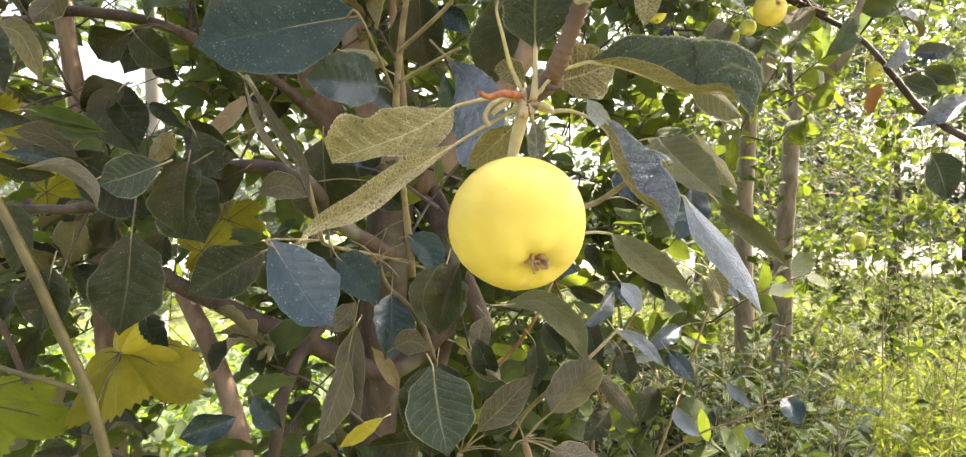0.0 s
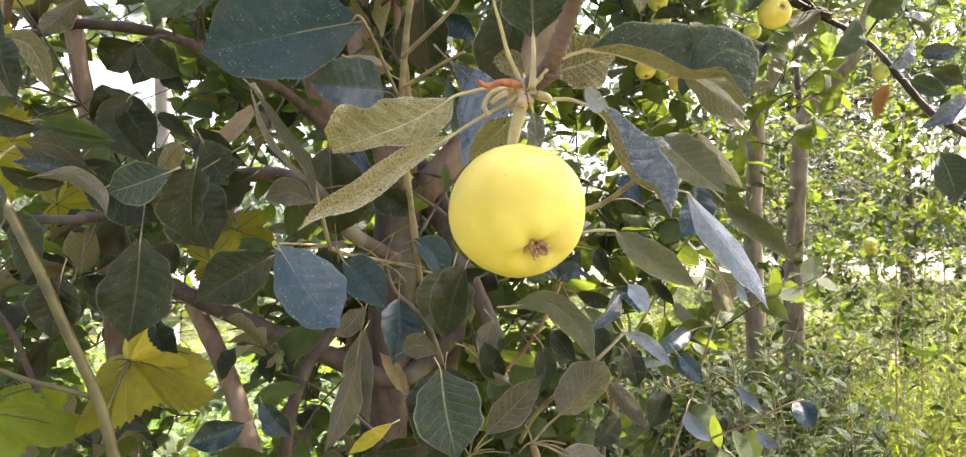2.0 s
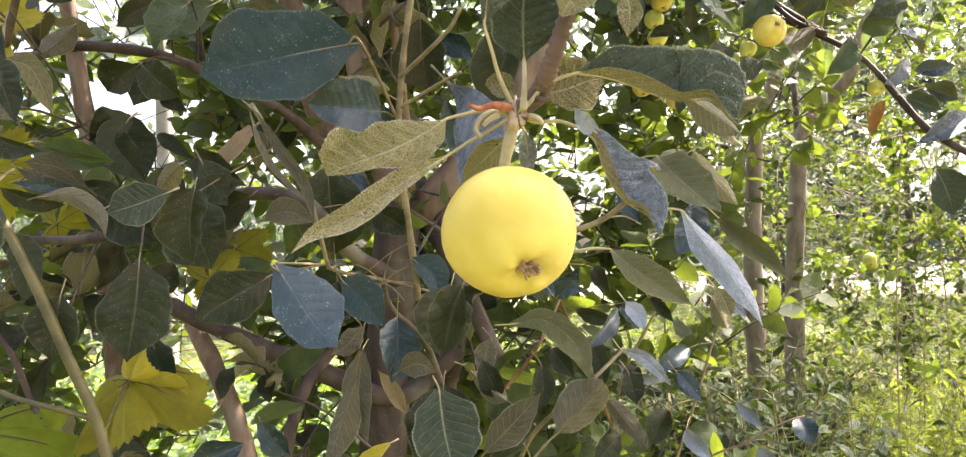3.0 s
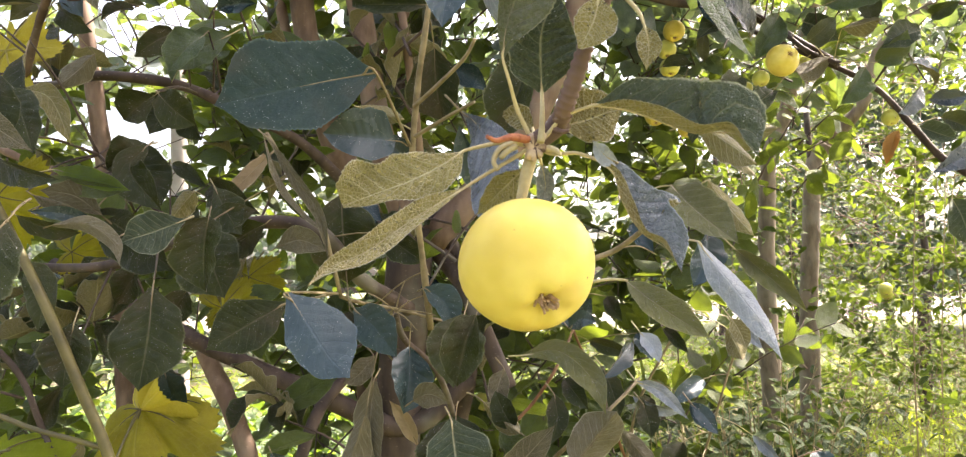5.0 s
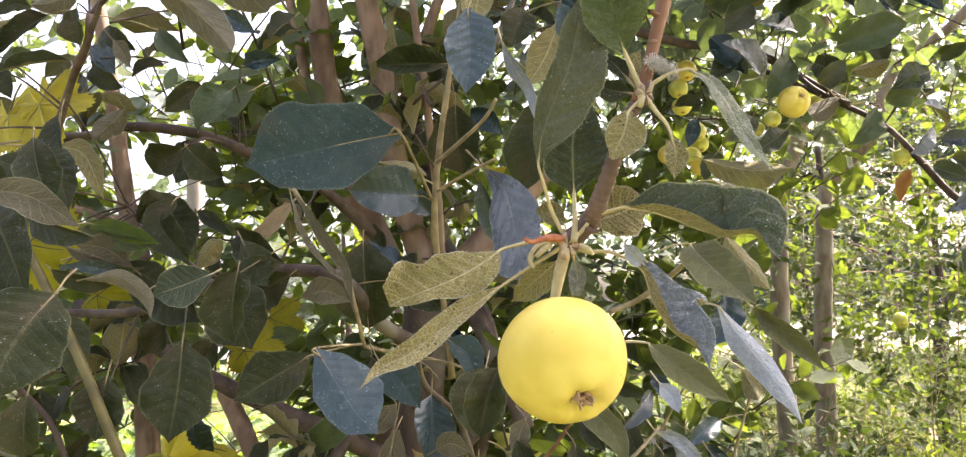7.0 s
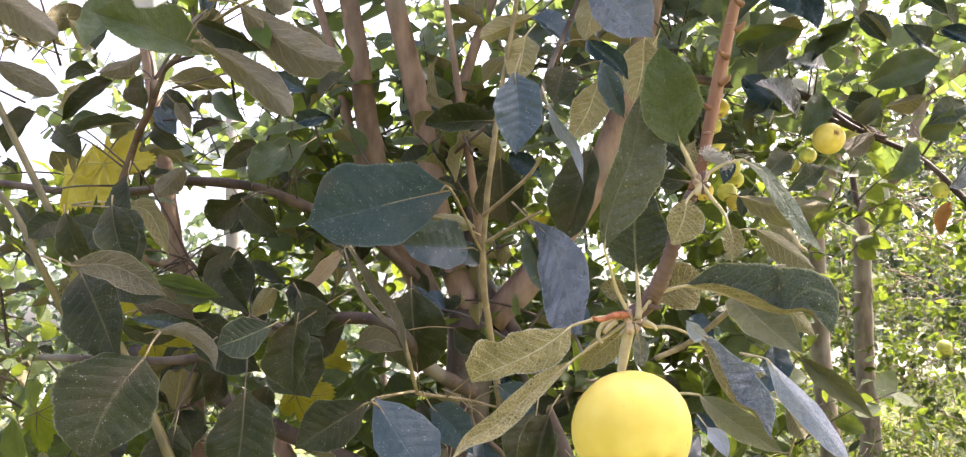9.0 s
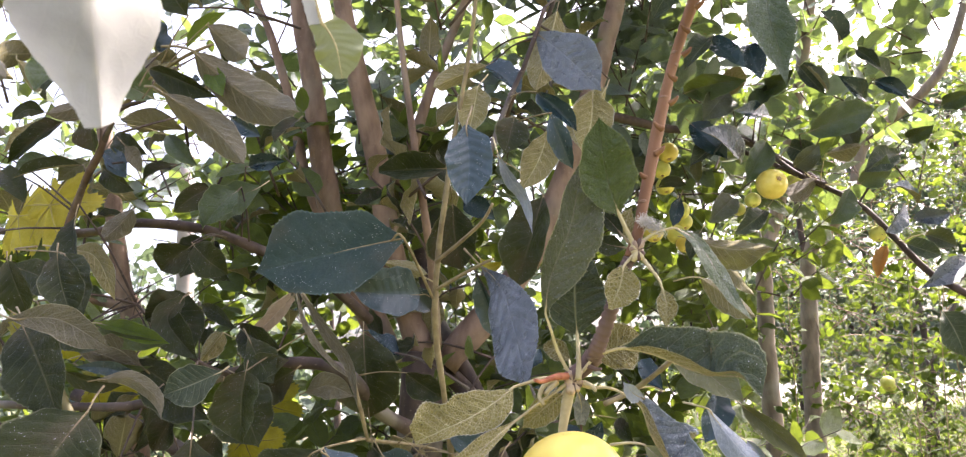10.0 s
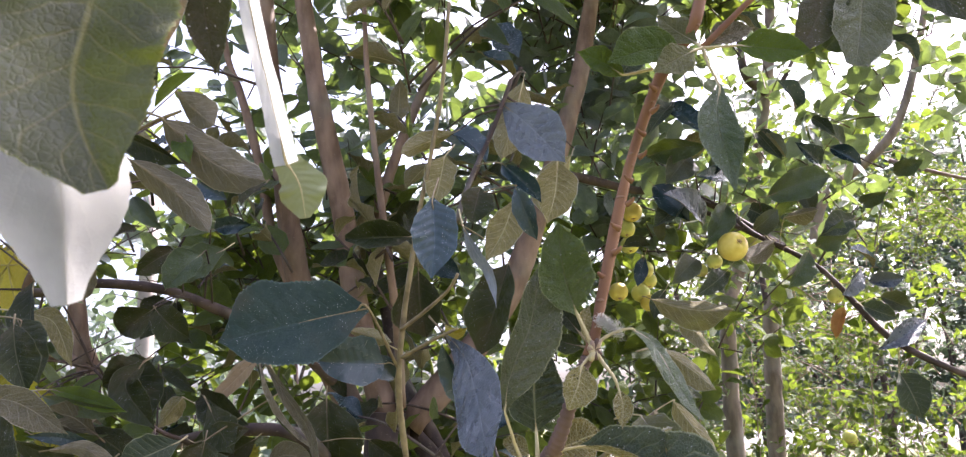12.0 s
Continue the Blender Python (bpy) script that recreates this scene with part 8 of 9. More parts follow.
limb("limb", tree, [(-0.196, 1.457, 1.556), (-0.187, 1.348, 1.699), (-0.193, 1.305, 1.818), (-0.204, 1.279, 1.952), (-0.217, 1.267, 2.117), (-0.224, 1.269, 2.268), (-0.225, 1.26, 2.579)], 0.009, 0.004, BARK, sides=10)
limb("limb", tree, [(-0.252, 1.658, 1.552), (-0.153, 1.581, 1.455), (-0.104, 1.552, 1.356), (-0.049, 1.529, 1.227)], 0.02, 0.016, BARK_DARK)
limb("limb", tree, [(-0.169, 1.69, 1.125), (-0.139, 1.648, 1.236), (-0.121, 1.625, 1.34), (-0.128, 1.622, 1.431), (-0.178, 1.635, 1.537), (-0.239, 1.707, 1.654), (-0.279, 1.799, 1.813), (-0.349, 1.886, 2.066)], 0.018, 0.015, BARK_DARK)
limb("limb", tree, [(-0.135, 1.628, 1.238), (-0.258, 1.574, 1.148), (-0.415, 1.511, 1.223), (-0.545, 1.501, 1.281), (-0.664, 1.492, 1.34), (-0.821, 1.53, 1.416), (-1, 1.566, 1.498)], 0.022, 0.014, BARK_DARK)
limb("limb", tree, [(-0.663, 1.543, 1.311), (-0.596, 1.5, 1.217), (-0.55, 1.487, 1.111), (-0.513, 1.463, 1)], 0.018, 0.02, BARK)
limb("limb", tree, [(-0.365, 1.513, 1.257), (-0.401, 1.463, 1.206), (-0.423, 1.414, 1.125), (-0.444, 1.417, 1.001)], 0.011, 0.012, BARK_DARK)
limb("trunk", tree, [(-0.416, 1.912, 1.242), (-0.401, 1.866, 1.128), (-0.364, 1.822, 1.019), (-0.348, 1.829, 0.874)], 0.028, 0.03, BARK)
limb("limb", tree, [(0.677, 1.709, 1.879), (0.499, 1.818, 2.052), (0.353, 1.757, 2.052), (0.216, 1.693, 2.072), (0.139, 1.607, 2.063)], 0.008, 0.012, BARK_DARK)
limb("limb", tree, [(-0.035, 1.386, 1.987), (0.007, 1.324, 2.06), (0.045, 1.267, 2.106), (0.071, 1.258, 2.16)], 0.006, 0.004, BARK_DARK)
limb("limb", tree, [(-0.118, 1.705, 2.423), (-0.184, 1.682, 2.255), (-0.229, 1.653, 2.123), (-0.291, 1.634, 1.929)], 0.01, 0.014, BARK)

# trees further off
left_tree = thing("apple_tree", (-1.162, 2.086, 0), "slender apple tree trunk half hidden in leaves", "tree")
limb("trunk", left_tree, [(-1.059, 2.092, -0.05), (-1.109, 2.092, 0.8), (-1.159, 2.092, 1.628), (-1.18, 2.06, 1.786), (-1.189, 2.033, 1.926), (-1.199, 1.986, 2.171), (-1.288, 1.989, 2.659), (-1.429, 2.014, 3.554)], 0.036, 0.014, BARK, sides=14)
limb("limb", left_tree, [(-1.17, 2.071, 1.733), (-1.224, 2.013, 1.753), (-1.311, 1.95, 1.783), (-1.458, 1.926, 1.857)], 0.016, 0.01, BARK)
right_tree = thing("apple_tree", (1.037, 3.598, 0), "apple tree with a pale brown trunk beside bright leaves", "tree")
limb("trunk", right_tree, [(1.049, 3.599, -0.05), (1.029, 3.599, 0.7), (1.029, 3.599, 1.368), (1.047, 3.589, 1.705), (1.073, 3.58, 1.986), (1.163, 3.578, 2.209), (1.309, 3.306, 3.003), (1.355, 3.174, 3.536), (1.481, 3.022, 4.571)], 0.05, 0.018, BARK_PALE, sides=14)
limb("limb", right_tree, [(1.291, 3.32, 2.948), (1.176, 3.203, 2.995), (1.158, 3.161, 3.16), (1.152, 3.065, 3.543)], 0.025, 0.012, BARK_DARK)
limb("limb", right_tree, [(1.273, 3.337, 2.879), (1.365, 3.315, 2.972), (1.446, 3.283, 3.109), (1.512, 3.25, 3.247)], 0.012, 0.008, BARK_DARK)
fork_tree = thing("apple_tree", (1.418, 4.229, 0), "apple tree trunk with a bent side limb", "tree")
limb("trunk", fork_tree, [(1.368, 4.229, -0.05), (1.398, 4.229, 0.7), (1.418, 4.229, 1.252), (1.448, 4.217, 1.647), (1.472, 4.208, 1.944), (1.503, 4.205, 2.074), (1.63, 4.158, 2.208), (1.727, 4.109, 2.34), (1.834, 4.105, 2.626), (2.092, 3.986, 2.827), (2.257, 3.935, 3.049), (2.407, 3.809, 3.567), (2.666, 3.639, 4.681)], 0.055, 0.016, BARK_PALE, sides=14)
limb("limb", fork_tree, [(1.468, 4.204, 2.026), (1.474, 4.243, 2.351), (1.52, 4.284, 2.699), (1.645, 4.37, 3.315)], 0.018, 0.01, BARK_DARK)
limb("limb", fork_tree, [(2.174, 3.997, 2.79), (2.245, 3.822, 2.674), (2.4, 3.743, 2.589), (2.655, 3.76, 2.545)], 0.012, 0.008, BARK)
far_tree = thing("young_tree", (3.65, 7.784, 0), "small tree standing by the pale track", "tree")
limb("trunk", far_tree, [(3.648, 7.786, -0.05), (3.668, 7.786, 0.954), (3.743, 7.775, 1.374), (3.71, 7.758, 1.798), (3.677, 7.728, 2.584)], 0.07, 0.02, BARK_DARK)
limb("limb", far_tree, [(3.727, 7.778, 1.254), (3.886, 7.773, 1.671), (4.077, 7.775, 1.967), (4.275, 7.77, 2.443)], 0.035, 0.012, BARK_DARK)
post = limb_post((-2.113, 4.396, 2.048), 0.055, 2.70)

# thin twigs that carry the single leaves
limb("twig", tall_shoot, [(0.042, 0.953, 1.994), (0.055, 0.997, 2.026), (0.067, 1.038, 2.045)], 0.0018, 0.0011, BARK_DARK, 6, 5, 0.2)
limb("twig", tall_shoot, [(0.032, 0.952, 1.969), (0.084, 1.009, 1.956), (0.135, 1.063, 1.924)], 0.0019, 0.0011, BARK_DARK, 6, 5, 0.2)
limb("twig", tall_shoot, [(0.025, 0.951, 1.95), (-0.007, 1.013, 1.968), (-0.039, 1.071, 1.97)], 0.0019, 0.0011, BARK_DARK, 6, 5, 0.2)
limb("twig", tall_shoot, [(0.027, 0.952, 1.957), (-0.019, 1.036, 1.985), (-0.065, 1.117, 1.99)], 0.0020, 0.0011, BARK_DARK, 6, 5, 0.2)
limb("twig", low_branch, [(-0.492, 1.044, 1.535), (-0.464, 0.978, 1.5), (-0.435, 0.909, 1.444)], 0.0019, 0.0011, BARK_DARK, 6, 5, 0.2)
limb("twig", low_branch, [(-0.582, 1.036, 1.622), (-0.579, 1.065, 1.64), (-0.577, 1.093, 1.651)], 0.0017, 0.0011, BARK_DARK, 6, 5, 0.2)
limb("twig", low_branch, [(-0.582, 1.036, 1.622), (-0.611, 1.017, 1.612), (-0.64, 0.996, 1.592)], 0.0018, 0.0011, BARK_DARK, 6, 5, 0.2)
limb("twig", low_branch, [(-0.582, 1.036, 1.622), (-0.594, 0.943, 1.628), (-0.607, 0.846, 1.611)], 0.0020, 0.0011, BARK_DARK, 6, 5, 0.2)
limb("twig", low_branch, [(-0.582, 1.036, 1.622), (-0.601, 0.991, 1.698), (-0.619, 0.942, 1.755)], 0.0019, 0.0011, BARK_DARK, 6, 5, 0.2)
limb("twig", low_branch, [(-0.572, 1.037, 1.611), (-0.61, 1.016, 1.582), (-0.647, 0.992, 1.539)], 0.0018, 0.0011, BARK_DARK, 6, 5, 0.2)
limb("twig", low_branch, [(-0.582, 1.036, 1.622), (-0.617, 1.013, 1.601), (-0.652, 0.988, 1.568)], 0.0018, 0.0011, BARK_DARK, 6, 5, 0.2)
limb("twig", low_shoot, [(0.508, 1.471, 1.115), (0.506, 1.484, 1.117), (0.505, 1.498, 1.116)], 0.0017, 0.0011, BARK_DARK, 6, 5, 0.2)
limb("twig", low_shoot, [(0.264, 1.479, 1.331), (0.25, 1.477, 1.34), (0.236, 1.474, 1.344)], 0.0017, 0.0011, BARK_DARK, 6, 5, 0.2)
limb("twig", low_branch, [(-0.621, 1.18, 1.483), (-0.597, 1.194, 1.419), (-0.574, 1.205, 1.337)], 0.0019, 0.0011, BARK_DARK, 6, 5, 0.2)
limb("twig", low_branch, [(-0.647, 1.187, 1.476), (-0.655, 1.143, 1.405), (-0.663, 1.096, 1.311)], 0.0020, 0.0011, BARK_DARK, 6, 5, 0.2)
limb("twig", low_branch, [(-0.541, 1.16, 1.503), (-0.552, 1.18, 1.58), (-0.562, 1.198, 1.64)], 0.0019, 0.0011, BARK_DARK, 6, 5, 0.2)
limb("twig", low_branch, [(-0.131, 1.016, 1.415), (-0.087, 1.025, 1.486), (-0.042, 1.032, 1.539)], 0.0019, 0.0011, BARK_DARK, 6, 5, 0.2)
limb("twig", side_branch, [(-0.598, 0.96, 1.877), (-0.622, 0.993, 1.922), (-0.646, 1.024, 1.953)], 0.0018, 0.0011, BARK_DARK, 6, 5, 0.2)
limb("twig", side_branch, [(-0.604, 0.995, 1.827), (-0.569, 1.025, 1.837), (-0.535, 1.054, 1.836)], 0.0018, 0.0011, BARK_DARK, 6, 5, 0.2)
limb("twig", side_branch, [(-0.524, 1.193, 1.749), (-0.501, 1.131, 1.785), (-0.478, 1.066, 1.803)], 0.0019, 0.0011, BARK_DARK, 6, 5, 0.2)
limb("twig", side_branch, [(-0.559, 0.942, 1.855), (-0.506, 1, 1.892), (-0.454, 1.054, 1.909)], 0.0019, 0.0011, BARK_DARK, 6, 5, 0.2)
limb("twig", side_branch, [(-0.49, 1.199, 1.735), (-0.461, 1.135, 1.792), (-0.432, 1.069, 1.829)], 0.0019, 0.0011, BARK_DARK, 6, 5, 0.2)
limb("twig", side_branch, [(-0.695, 1.053, 1.778), (-0.755, 1.035, 1.835), (-0.815, 1.014, 1.874)], 0.0019, 0.0011, BARK_DARK, 6, 5, 0.2)
limb("twig", side_branch, [(-0.7, 1.058, 1.773), (-0.749, 1.04, 1.816), (-0.797, 1.02, 1.843)], 0.0019, 0.0011, BARK_DARK, 6, 5, 0.2)
limb("twig", side_branch, [(-0.721, 1.077, 1.753), (-0.792, 1.054, 1.752), (-0.862, 1.029, 1.733)], 0.0019, 0.0011, BARK_DARK, 6, 5, 0.2)
limb("twig", side_branch, [(-0.598, 0.96, 1.877), (-0.575, 0.995, 1.953), (-0.552, 1.027, 2.01)], 0.0019, 0.0011, BARK_DARK, 6, 5, 0.2)
limb("twig", side_branch, [(-0.598, 0.96, 1.877), (-0.542, 1.001, 1.955), (-0.485, 1.037, 2.01)], 0.0020, 0.0011, BARK_DARK, 6, 5, 0.2)
limb("twig", side_branch, [(-0.598, 0.96, 1.877), (-0.607, 0.96, 1.887), (-0.615, 0.959, 1.894)], 0.0016, 0.0011, BARK_DARK, 6, 5, 0.2)
limb("twig", side_branch, [(-0.476, 1.201, 1.729), (-0.452, 1.125, 1.771), (-0.429, 1.045, 1.791)], 0.0019, 0.0011, BARK_DARK, 6, 5, 0.2)
limb("twig", side_branch, [(-0.51, 1.196, 1.744), (-0.507, 1.126, 1.736), (-0.503, 1.053, 1.711)], 0.0019, 0.0011, BARK_DARK, 6, 5, 0.2)
limb("twig", side_branch, [(-0.517, 1.194, 1.746), (-0.513, 1.125, 1.738), (-0.508, 1.052, 1.712)], 0.0019, 0.0011, BARK_DARK, 6, 5, 0.2)
limb("twig", right_branch, [(0.638, 1.708, 1.899), (0.617, 1.659, 1.944), (0.597, 1.607, 1.973)], 0.0019, 0.0011, BARK_DARK, 6, 5, 0.2)
limb("twig", right_branch, [(0.878, 1.636, 1.63), (0.921, 1.661, 1.672), (0.965, 1.684, 1.699)], 0.0018, 0.0011, BARK_DARK, 6, 5, 0.2)
limb("twig", right_branch, [(0.748, 1.721, 1.832), (0.782, 1.676, 1.887), (0.816, 1.629, 1.925)], 0.0019, 0.0011, BARK_DARK, 6, 5, 0.2)
limb("twig", right_branch, [(0.548, 1.786, 2.012), (0.548, 1.734, 2.063), (0.547, 1.68, 2.098)], 0.0019, 0.0011, BARK_DARK, 6, 5, 0.2)
limb("twig", right_branch, [(0.543, 1.79, 2.016), (0.498, 1.734, 2.015), (0.453, 1.676, 1.997)], 0.0019, 0.0011, BARK_DARK, 6, 5, 0.2)
limb("twig", right_branch, [(0.631, 1.717, 1.907), (0.667, 1.696, 1.976), (0.703, 1.672, 2.027)], 0.0019, 0.0011, BARK_DARK, 6, 5, 0.2)
limb("twig", right_branch, [(0.558, 1.78, 2.004), (0.558, 1.717, 2.064), (0.557, 1.651, 2.105)], 0.0019, 0.0011, BARK_DARK, 6, 5, 0.2)
limb("twig", right_branch, [(0.519, 1.805, 2.036), (0.496, 1.729, 2.083), (0.472, 1.648, 2.109)], 0.0020, 0.0011, BARK_DARK, 6, 5, 0.2)
limb("twig", right_branch, [(0.748, 1.721, 1.832), (0.802, 1.707, 1.91), (0.856, 1.689, 1.967)], 0.0020, 0.0011, BARK_DARK, 6, 5, 0.2)
limb("twig", right_branch, [(0.504, 1.815, 2.048), (0.468, 1.735, 2.077), (0.432, 1.652, 2.084)], 0.0020, 0.0011, BARK_DARK, 6, 5, 0.2)
limb("twig", right_branch, [(0.604, 1.742, 1.94), (0.538, 1.726, 1.914), (0.472, 1.707, 1.871)], 0.0019, 0.0011, BARK_DARK, 6, 5, 0.2)

# ---------------------------------------------------------------- crowns, undergrowth and distance
def box_starts(x0, x1, y0, y1, z0, z1, keep=None, heading=(0, 0, 0.4)):
    def starts(rnd):
        while True:
            p = Vector((rnd.uniform(x0, x1), rnd.uniform(y0, y1), rnd.uniform(z0, z1)))
            if keep is None or keep(p):
                break
        return p, Vector((rnd.gauss(0, 0.6), rnd.gauss(0, 0.6), 0)) + Vector(heading)
    return starts


def clumpy(scale, least):
    return lambda p: noise.noise(p * scale) > least


def thinning(scale, low, high, z0):
    """Dense below z0, with gaps of sky above it."""
    return lambda p: noise.noise(p * scale) + 0.4 * noise.noise(p * scale * 2.7) > (low if p.z < z0 else high)


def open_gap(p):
    """Cones along the camera's view beside the slender trunk, cleared to show sky."""
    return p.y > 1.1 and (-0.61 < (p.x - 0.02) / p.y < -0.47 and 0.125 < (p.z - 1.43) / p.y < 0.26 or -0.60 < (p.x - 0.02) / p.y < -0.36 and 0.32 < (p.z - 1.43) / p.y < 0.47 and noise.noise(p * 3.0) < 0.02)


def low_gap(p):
    """Cones along the camera's view low in the tree, cleared to show weeds behind."""
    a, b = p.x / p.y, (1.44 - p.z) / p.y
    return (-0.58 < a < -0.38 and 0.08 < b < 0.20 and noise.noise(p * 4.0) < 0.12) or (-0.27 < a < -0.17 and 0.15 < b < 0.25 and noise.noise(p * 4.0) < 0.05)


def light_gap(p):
    """Box of crown beside the stem, thinned so the camera sees sky through it."""
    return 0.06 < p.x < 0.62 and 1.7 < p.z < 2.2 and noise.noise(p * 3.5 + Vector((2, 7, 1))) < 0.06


def fork_gap(p):
    """Where nearer leaves would hide the bent side limb from the camera."""
    return p.y < 4.4 and 0.31 < p.x / p.y < 0.46 and 0.03 < (p.z - 1.43) / p.y < 0.27


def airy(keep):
    """The same, less what is cleared to fit the camera's view of sky and weeds."""
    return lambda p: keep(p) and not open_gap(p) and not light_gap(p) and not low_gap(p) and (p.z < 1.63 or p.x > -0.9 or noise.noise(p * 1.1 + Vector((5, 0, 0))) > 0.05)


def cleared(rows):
    """Leaves outside the cones that are cleared along the camera's view."""
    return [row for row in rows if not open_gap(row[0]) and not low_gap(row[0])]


rnd = random.Random(7)
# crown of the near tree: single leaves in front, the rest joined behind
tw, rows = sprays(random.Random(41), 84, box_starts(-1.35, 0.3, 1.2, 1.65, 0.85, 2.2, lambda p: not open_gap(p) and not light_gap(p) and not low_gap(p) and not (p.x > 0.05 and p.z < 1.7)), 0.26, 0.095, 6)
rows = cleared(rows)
rnd.shuffle(rows)
for pts in tw:
    limb("twig", tree, pts, 0.0030, 0.0016, BARK_DARK, 6, 4, 0.2)
leaf_parts(tree, rows[:190], "dark", 3)
leaf_parts(tree, rows[190:235], "blue", 4)
leaf_parts(tree, rows[235:300], "green", 5)
foliage_part(tree, rows[300:], FILL, seed=2)
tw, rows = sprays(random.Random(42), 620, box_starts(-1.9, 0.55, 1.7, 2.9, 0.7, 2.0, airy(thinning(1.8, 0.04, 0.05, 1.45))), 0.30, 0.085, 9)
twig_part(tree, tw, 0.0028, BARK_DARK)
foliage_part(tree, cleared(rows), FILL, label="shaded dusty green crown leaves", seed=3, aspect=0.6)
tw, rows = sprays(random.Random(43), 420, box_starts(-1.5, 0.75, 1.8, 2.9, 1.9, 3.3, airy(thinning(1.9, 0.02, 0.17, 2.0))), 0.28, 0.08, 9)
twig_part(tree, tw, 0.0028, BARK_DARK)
foliage_part(tree, cleared(rows), FILL_BLUE, label="bluish green crown leaves", seed=9, aspect=0.62)
tw, rows = sprays(random.Random(62), 46, box_starts(0.16, 0.85, 2.1, 2.8, 1.68, 2.02), 0.24, 0.085, 8)
twig_part(tree, tw, 0.0028, BARK_DARK)
foliage_part(tree, rows, FILL, label="shaded dusty green crown leaves", seed=16, aspect=0.6)
# crown overhead out of view, added to keep the sun off the fruit
tw, rows = sprays(random.Random(44), 620, box_starts(-0.3, 2.1, 1.15, 2.0, 2.55, 3.35), 0.26, 0.085, 9)
twig_part(tree, tw, 0.0028, BARK_DARK)
foliage_part(tree, rows, FILL, label="shaded dusty green crown leaves", seed=4, aspect=0.6)
# denser unseen patch, added across the sun's path to the apple
tw, rows = sprays(random.Random(60), 260, box_starts(0.5, 1.5, 1.12, 1.42, 2.62, 3.3), 0.2, 0.085, 9)
twig_part(tree, tw, 0.0028, BARK_DARK)
foliage_part(tree, rows, FILL, label="shaded dusty green crown leaves", seed=14, aspect=0.62)
tw, rows = sprays(random.Random(45), 130, box_starts(0.3, 1.6, 2.1, 2.8, 2.0, 3.1, lambda p: clumpy(2.2, 0.0)(p) and not light_gap(p)), 0.26, 0.08, 8)
twig_part(tree, tw, 0.0028, BARK_DARK)
foliage_part(tree, rows, FILL_BLUE, label="bluish green crown leaves", seed=10, aspect=0.6)
tw, rows = sprays(random.Random(61), 80, box_starts(0.1, 0.8, 1.8, 2.4, 2.25, 2.95, clumpy(2.4, -0.1)), 0.26, 0.08, 8)
twig_part(tree, tw, 0.0028, BARK_DARK)
foliage_part(tree, rows, FILL_BLUE, label="bluish green crown leaves", seed=15, aspect=0.6)
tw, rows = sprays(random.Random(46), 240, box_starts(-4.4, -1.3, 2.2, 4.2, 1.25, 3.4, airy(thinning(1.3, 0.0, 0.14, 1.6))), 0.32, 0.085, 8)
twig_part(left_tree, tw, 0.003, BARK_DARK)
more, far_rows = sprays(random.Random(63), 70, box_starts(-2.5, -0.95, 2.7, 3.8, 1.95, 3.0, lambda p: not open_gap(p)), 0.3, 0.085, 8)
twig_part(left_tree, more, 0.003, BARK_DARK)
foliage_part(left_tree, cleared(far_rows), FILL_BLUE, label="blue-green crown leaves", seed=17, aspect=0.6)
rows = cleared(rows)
rows.sort(key=lambda row: row[0].y)
leaf_parts(left_tree, rows[:300], "dark", 11)
foliage_part(left_tree, rows[300:], FILL, label="green crown leaves", seed=5, aspect=0.6)
# sunlit trees
tw, rows = sprays(random.Random(47), 400, box_starts(0.8, 3.0, 3.5, 5.2, 0.7, 3.3, thinning(1.7, 0.0, 0.12, 2.0)), 0.35, 0.062, 11)
twig_part(right_tree, tw, 0.003, BARK)
rows = [row for row in rows if not fork_gap(row[0])]
rows.sort(key=lambda row: row[0].y)
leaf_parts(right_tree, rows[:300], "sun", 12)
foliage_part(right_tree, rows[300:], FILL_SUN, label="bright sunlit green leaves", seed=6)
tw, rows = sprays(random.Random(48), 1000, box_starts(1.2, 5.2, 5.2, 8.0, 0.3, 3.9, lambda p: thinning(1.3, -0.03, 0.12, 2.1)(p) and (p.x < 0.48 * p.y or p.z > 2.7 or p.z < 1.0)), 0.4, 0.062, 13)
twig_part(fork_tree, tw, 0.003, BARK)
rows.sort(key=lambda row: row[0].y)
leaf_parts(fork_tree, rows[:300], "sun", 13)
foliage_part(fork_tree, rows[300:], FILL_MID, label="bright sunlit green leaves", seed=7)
tw, rows = sprays(random.Random(49), 1250, box_starts(2.6, 7.6, 7.0, 9.8, 0.9, 4.8, thinning(0.9, -0.1, 0.0, 2.8)), 0.5, 0.055, 16)
twig_part(far_tree, tw, 0.003, BARK_DARK)
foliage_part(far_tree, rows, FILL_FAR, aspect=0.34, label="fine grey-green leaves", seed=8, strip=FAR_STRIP)


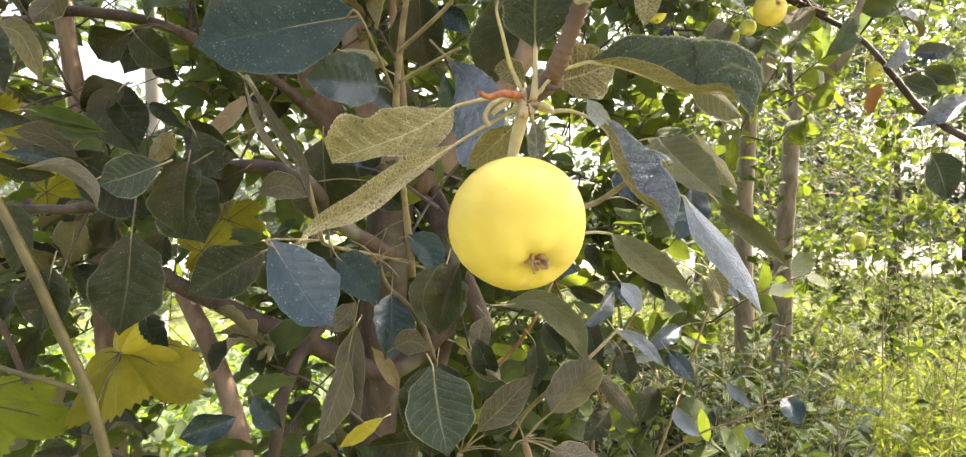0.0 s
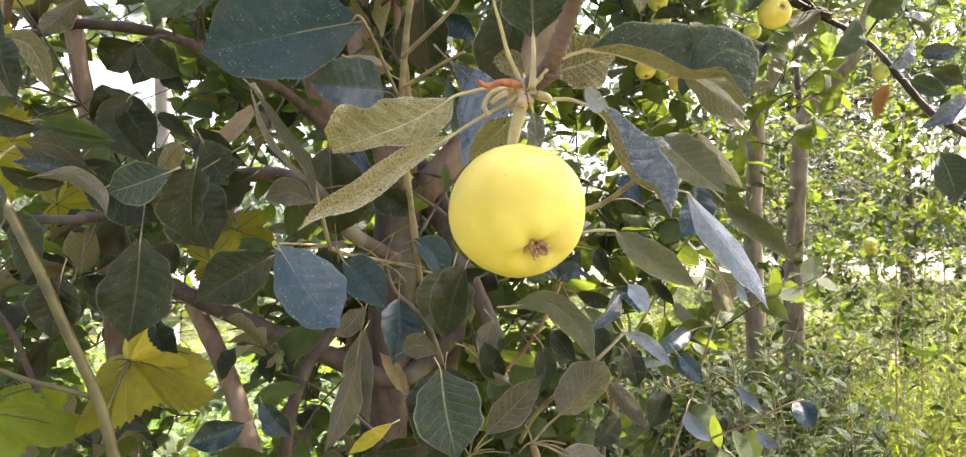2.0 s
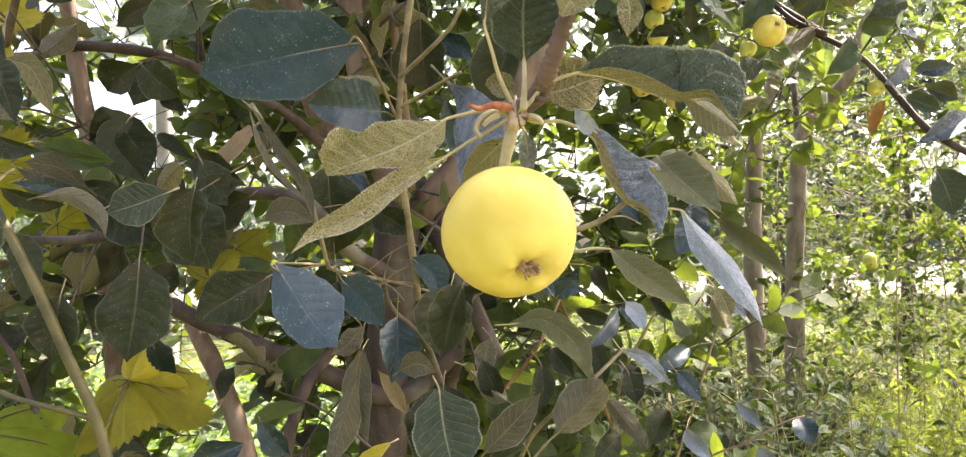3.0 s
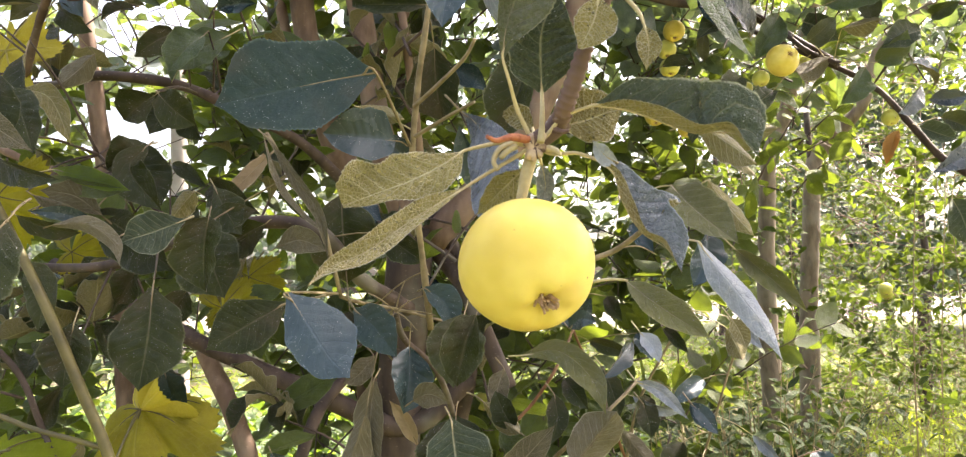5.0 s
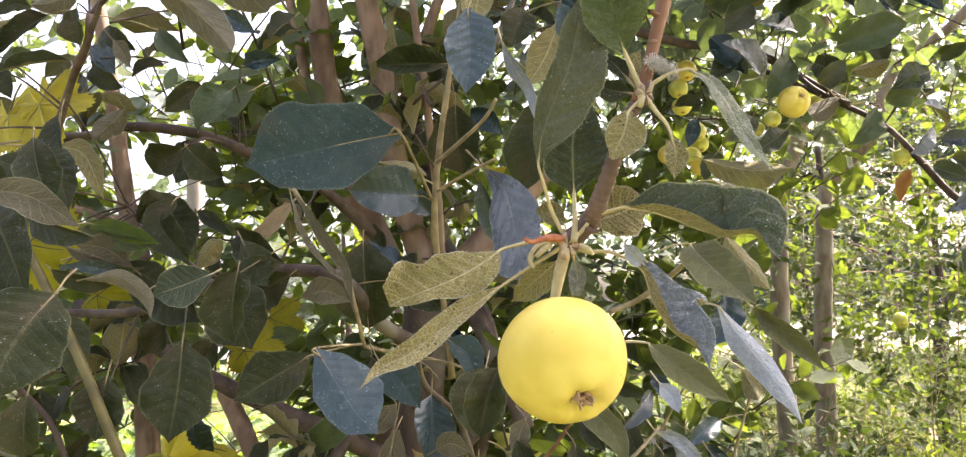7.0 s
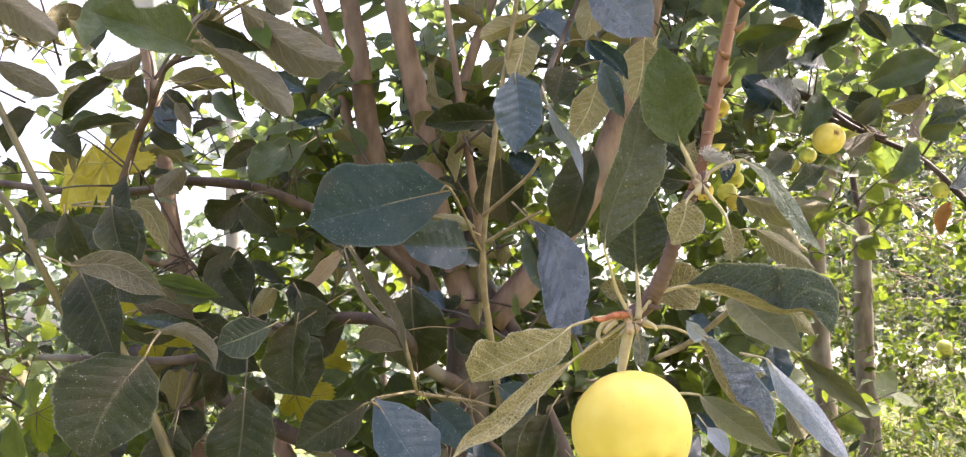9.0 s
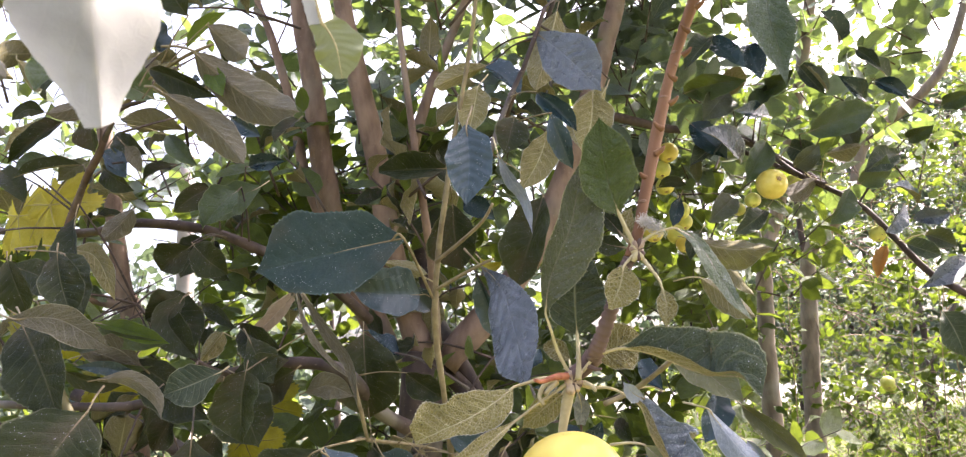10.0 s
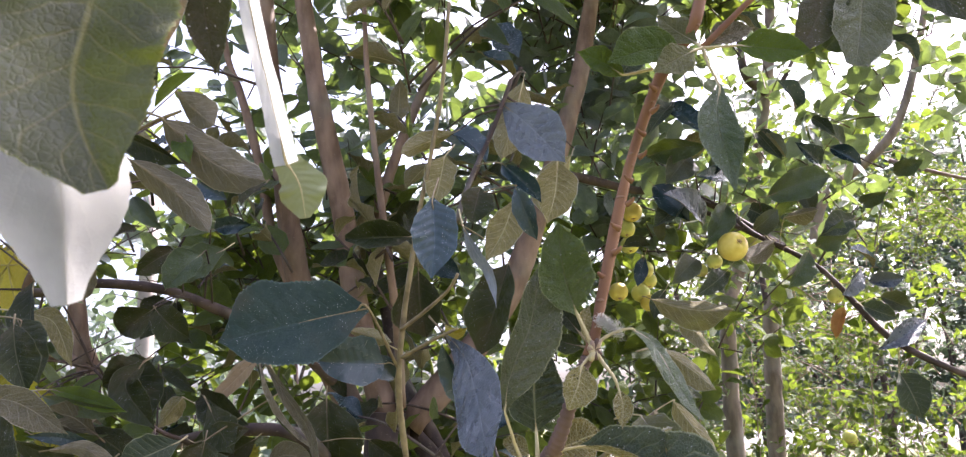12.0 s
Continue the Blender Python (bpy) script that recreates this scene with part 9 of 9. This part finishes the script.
def ground_plants(name, label, count, x0, x1, y0, y1, low, high, size, per, mat, seed, keep=None, aspect=0.5):
    r = random.Random(seed)
    ob = thing(name, ((x0 + x1) / 2, (y0 + y1) / 2, 0), label, "undergrowth", kind="stuff")
    stems, rows = [], []
    for _ in range(count):
        x, y = r.uniform(x0, x1), r.uniform(y0, y1)
        if keep and not keep(Vector((x, y, 0))):
            continue
        h = r.uniform(low, high) * (0.75 + 0.5 * noise.noise(Vector((x * 0.8, y * 0.8, 3))))
        lean = Vector((r.gauss(0, 0.16), r.gauss(0, 0.16), 1))
        p = Vector((x, y, 0))
        pts = [p, p + lean * h * 0.5, p + Vector((lean.x * 1.5, lean.y * 1.5, 1)) * h]
        stems.append(pts)
        for k in range(per):
            f = 0.15 + 0.85 * (k + r.random()) / per
            c = pts[0].lerp(pts[2], f)
            a = r.uniform(0, 6.28)
            d = Vector((math.cos(a), math.sin(a), r.uniform(-0.1, 0.9)))
            rows.append((c + d * size * 0.3, d, Vector((r.gauss(0, 0.4), r.gauss(0, 0.4), 1)), size * r.uniform(0.6, 1.3)))
    twig_part(ob, stems, 0.003, STALK_DARK, "stalks")
    foliage_part(ob, rows, mat, aspect, "leaves", label, seed, strip=FAR_STRIP if aspect < 0.2 or y0 > 6 else STRIP)
    return ob


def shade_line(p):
    """Line fitted to the camera's view between shade-coloured weeds and bright grass."""
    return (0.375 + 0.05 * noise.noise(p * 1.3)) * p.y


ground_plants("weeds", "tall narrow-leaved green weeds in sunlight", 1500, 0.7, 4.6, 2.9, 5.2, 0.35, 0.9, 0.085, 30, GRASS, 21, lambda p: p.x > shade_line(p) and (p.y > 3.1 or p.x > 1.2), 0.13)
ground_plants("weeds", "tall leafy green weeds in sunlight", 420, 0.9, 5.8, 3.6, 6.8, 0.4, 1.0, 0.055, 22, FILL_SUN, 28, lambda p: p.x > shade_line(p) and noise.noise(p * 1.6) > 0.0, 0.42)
ground_plants("weeds", "narrow-leaved weeds with tree shade in their colour", 700, 0.3, 2.2, 2.5, 4.6, 0.45, 1.0, 0.09, 24, FILL_LOW, 27, lambda p: p.x < shade_line(p), 0.18)
ground_plants("weeds", "leafy green weeds with tree shade in their colour", 420, 0.3, 2.2, 2.7, 5.2, 0.5, 1.0, 0.055, 22, FILL_LOW, 29, lambda p: p.x < shade_line(p), 0.45)
ground_plants("shrub", "leafy shoots coloured as shaded at the foot of the tree", 420, -0.3, 1.0, 2.2, 3.2, 0.6, 1.25, 0.055, 24, FILL_LOW, 25, None, 0.42)
ground_plants("shrub", "leafy shoots coloured as shaded under the trees", 300, 0.7, 1.75, 2.7, 3.5, 0.6, 1.0, 0.06, 22, FILL_LOW, 30, lambda p: p.x < 0.345 * p.y, 0.42)
ground_plants("weeds", "tall leafy green weeds behind the trunks", 1300, -5.5, 0.8, 3.1, 6.5, 0.35, 1.0, 0.095, 14, LEAF_VIVID, 22, None, 0.6)
ground_plants("weeds", "high bright weeds in front of the open ground", 900, -0.5, 6.5, 6.4, 12.0, 0.5, 1.15, 0.07, 20, FILL_SUN, 26, None, 0.4)
ground_plants("grass", "low green grass around the trees", 2600, -7.0, 8.0, -4.0, 13.0, 0.1, 0.3, 0.18, 5, GRASS, 24, None, 0.14)


def sapling(label, foot, height, lean, seed, count=34, size=0.058):
    """Young shoot: a thin upright stem with side twigs and sunlit leaves."""
    r = random.Random(seed)
    ob = thing("sapling", (foot[0], foot[1], 0), label, "young tree", "saplings by the trees")
    f0 = Vector((foot[0], foot[1], -0.03))
    top = Vector((foot[0] + lean, foot[1] + r.uniform(-0.1, 0.1), height))
    mid_ = f0.lerp(top, 0.55) + Vector((-lean * 0.25, 0, 0))
    limb("stem", ob, [f0, mid_, top], 0.0045, 0.0016, STALK_DARK, 7, 6, 0.1)
    rows = []
    for k in range(count):
        f = 0.42 + 0.58 * k / count
        c = f0.lerp(mid_, f / 0.55) if f < 0.55 else mid_.lerp(top, (f - 0.55) / 0.45)
        a = k * 2.4 + r.uniform(-0.4, 0.4)
        out = Vector((math.cos(a), math.sin(a), r.uniform(0.1, 0.8))).normalized()
        reach = r.uniform(0.02, 0.16) * (1.25 - f)
        if reach > 0.06:
            limb("twig", ob, [c, c + out * reach * 0.6, c + out * reach + Vector((0, 0, 0.02))], 0.0025, 0.0014, BARK_PALE, 5, 3, 0.1)
        d = (out + Vector((0, 0, r.uniform(-0.5, 0.5)))).normalized()
        rows.append((c + out * reach + d * size * 0.3, d, Vector((r.gauss(0, 0.5), r.gauss(-0.2, 0.5), 0.8)), size * r.uniform(0.7, 1.25)))
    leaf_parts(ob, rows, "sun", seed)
    return ob


SAP = "slender young tree with sunlit yellow-green leaves"
for k, (x, y, h, lean) in enumerate(((1.52, 3.35, 1.95, 0.12), (1.80, 3.75, 1.85, 0.10), (2.05, 3.95, 2.10, -0.08), (2.35, 4.05, 1.75, 0.15), (1.62, 3.05, 1.25, 0.16), (1.95, 3.10, 1.15, 0.22), (1.00, 3.25, 1.75, 0.04))):
    sapling(SAP, (x, y), h, lean, 70 + k)


def hedge(label, count, x0, x1, y0, y1, z0, z1, size, mat, seed, aspect=0.6):
    r = random.Random(seed)
    ob = thing("tree_belt", ((x0 + x1) / 2, (y0 + y1) / 2, 0), label, "trees", kind="stuff")
    stems, rows = [], []
    for k in range(14):
        x, y = x0 + (x1 - x0) * (k + r.random()) / 14, r.uniform(y0, y1)
        stems.append([Vector((x, y, 0)), Vector((x + r.gauss(0, 0.3), y, z1 * 0.4)), Vector((x + r.gauss(0, 0.6), y, z1 * 0.85))])
    while len(rows) < count:
        p = Vector((r.uniform(x0, x1), r.uniform(y0, y1), r.uniform(z0, z1)))
        if noise.noise(p * 0.45) + 0.35 * noise.noise(p * 1.4) < -0.16 + 0.30 * ((p.z - z0) / (z1 - z0)) ** 2:
            continue
        d = Vector((r.gauss(0, 1), r.gauss(0, 1), r.gauss(-0.3, 0.7)))
        rows.append((p, d, Vector((r.gauss(0, 0.6), r.gauss(-0.2, 0.6), 0.8)), size * r.uniform(0.5, 1.4)))
    twig_part(ob, stems, 0.09, BARK_DARK, "trunks")
    foliage_part(ob, rows, mat, aspect, "foliage", label, seed, strip=FAR_STRIP)
    return ob


hedge("far row of sunlit trees with haze in their colour", 17000, -4, 24, 18.5, 23, 0.9, 8.4, 0.3, FILL_FAR, 31)
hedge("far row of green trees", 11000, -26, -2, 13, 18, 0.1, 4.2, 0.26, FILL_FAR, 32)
hedge("tall trees beyond the track, paled for haze", 13500, 6, 26, 18, 22, 0.9, 9.6, 0.32, FILL_FAR, 33)
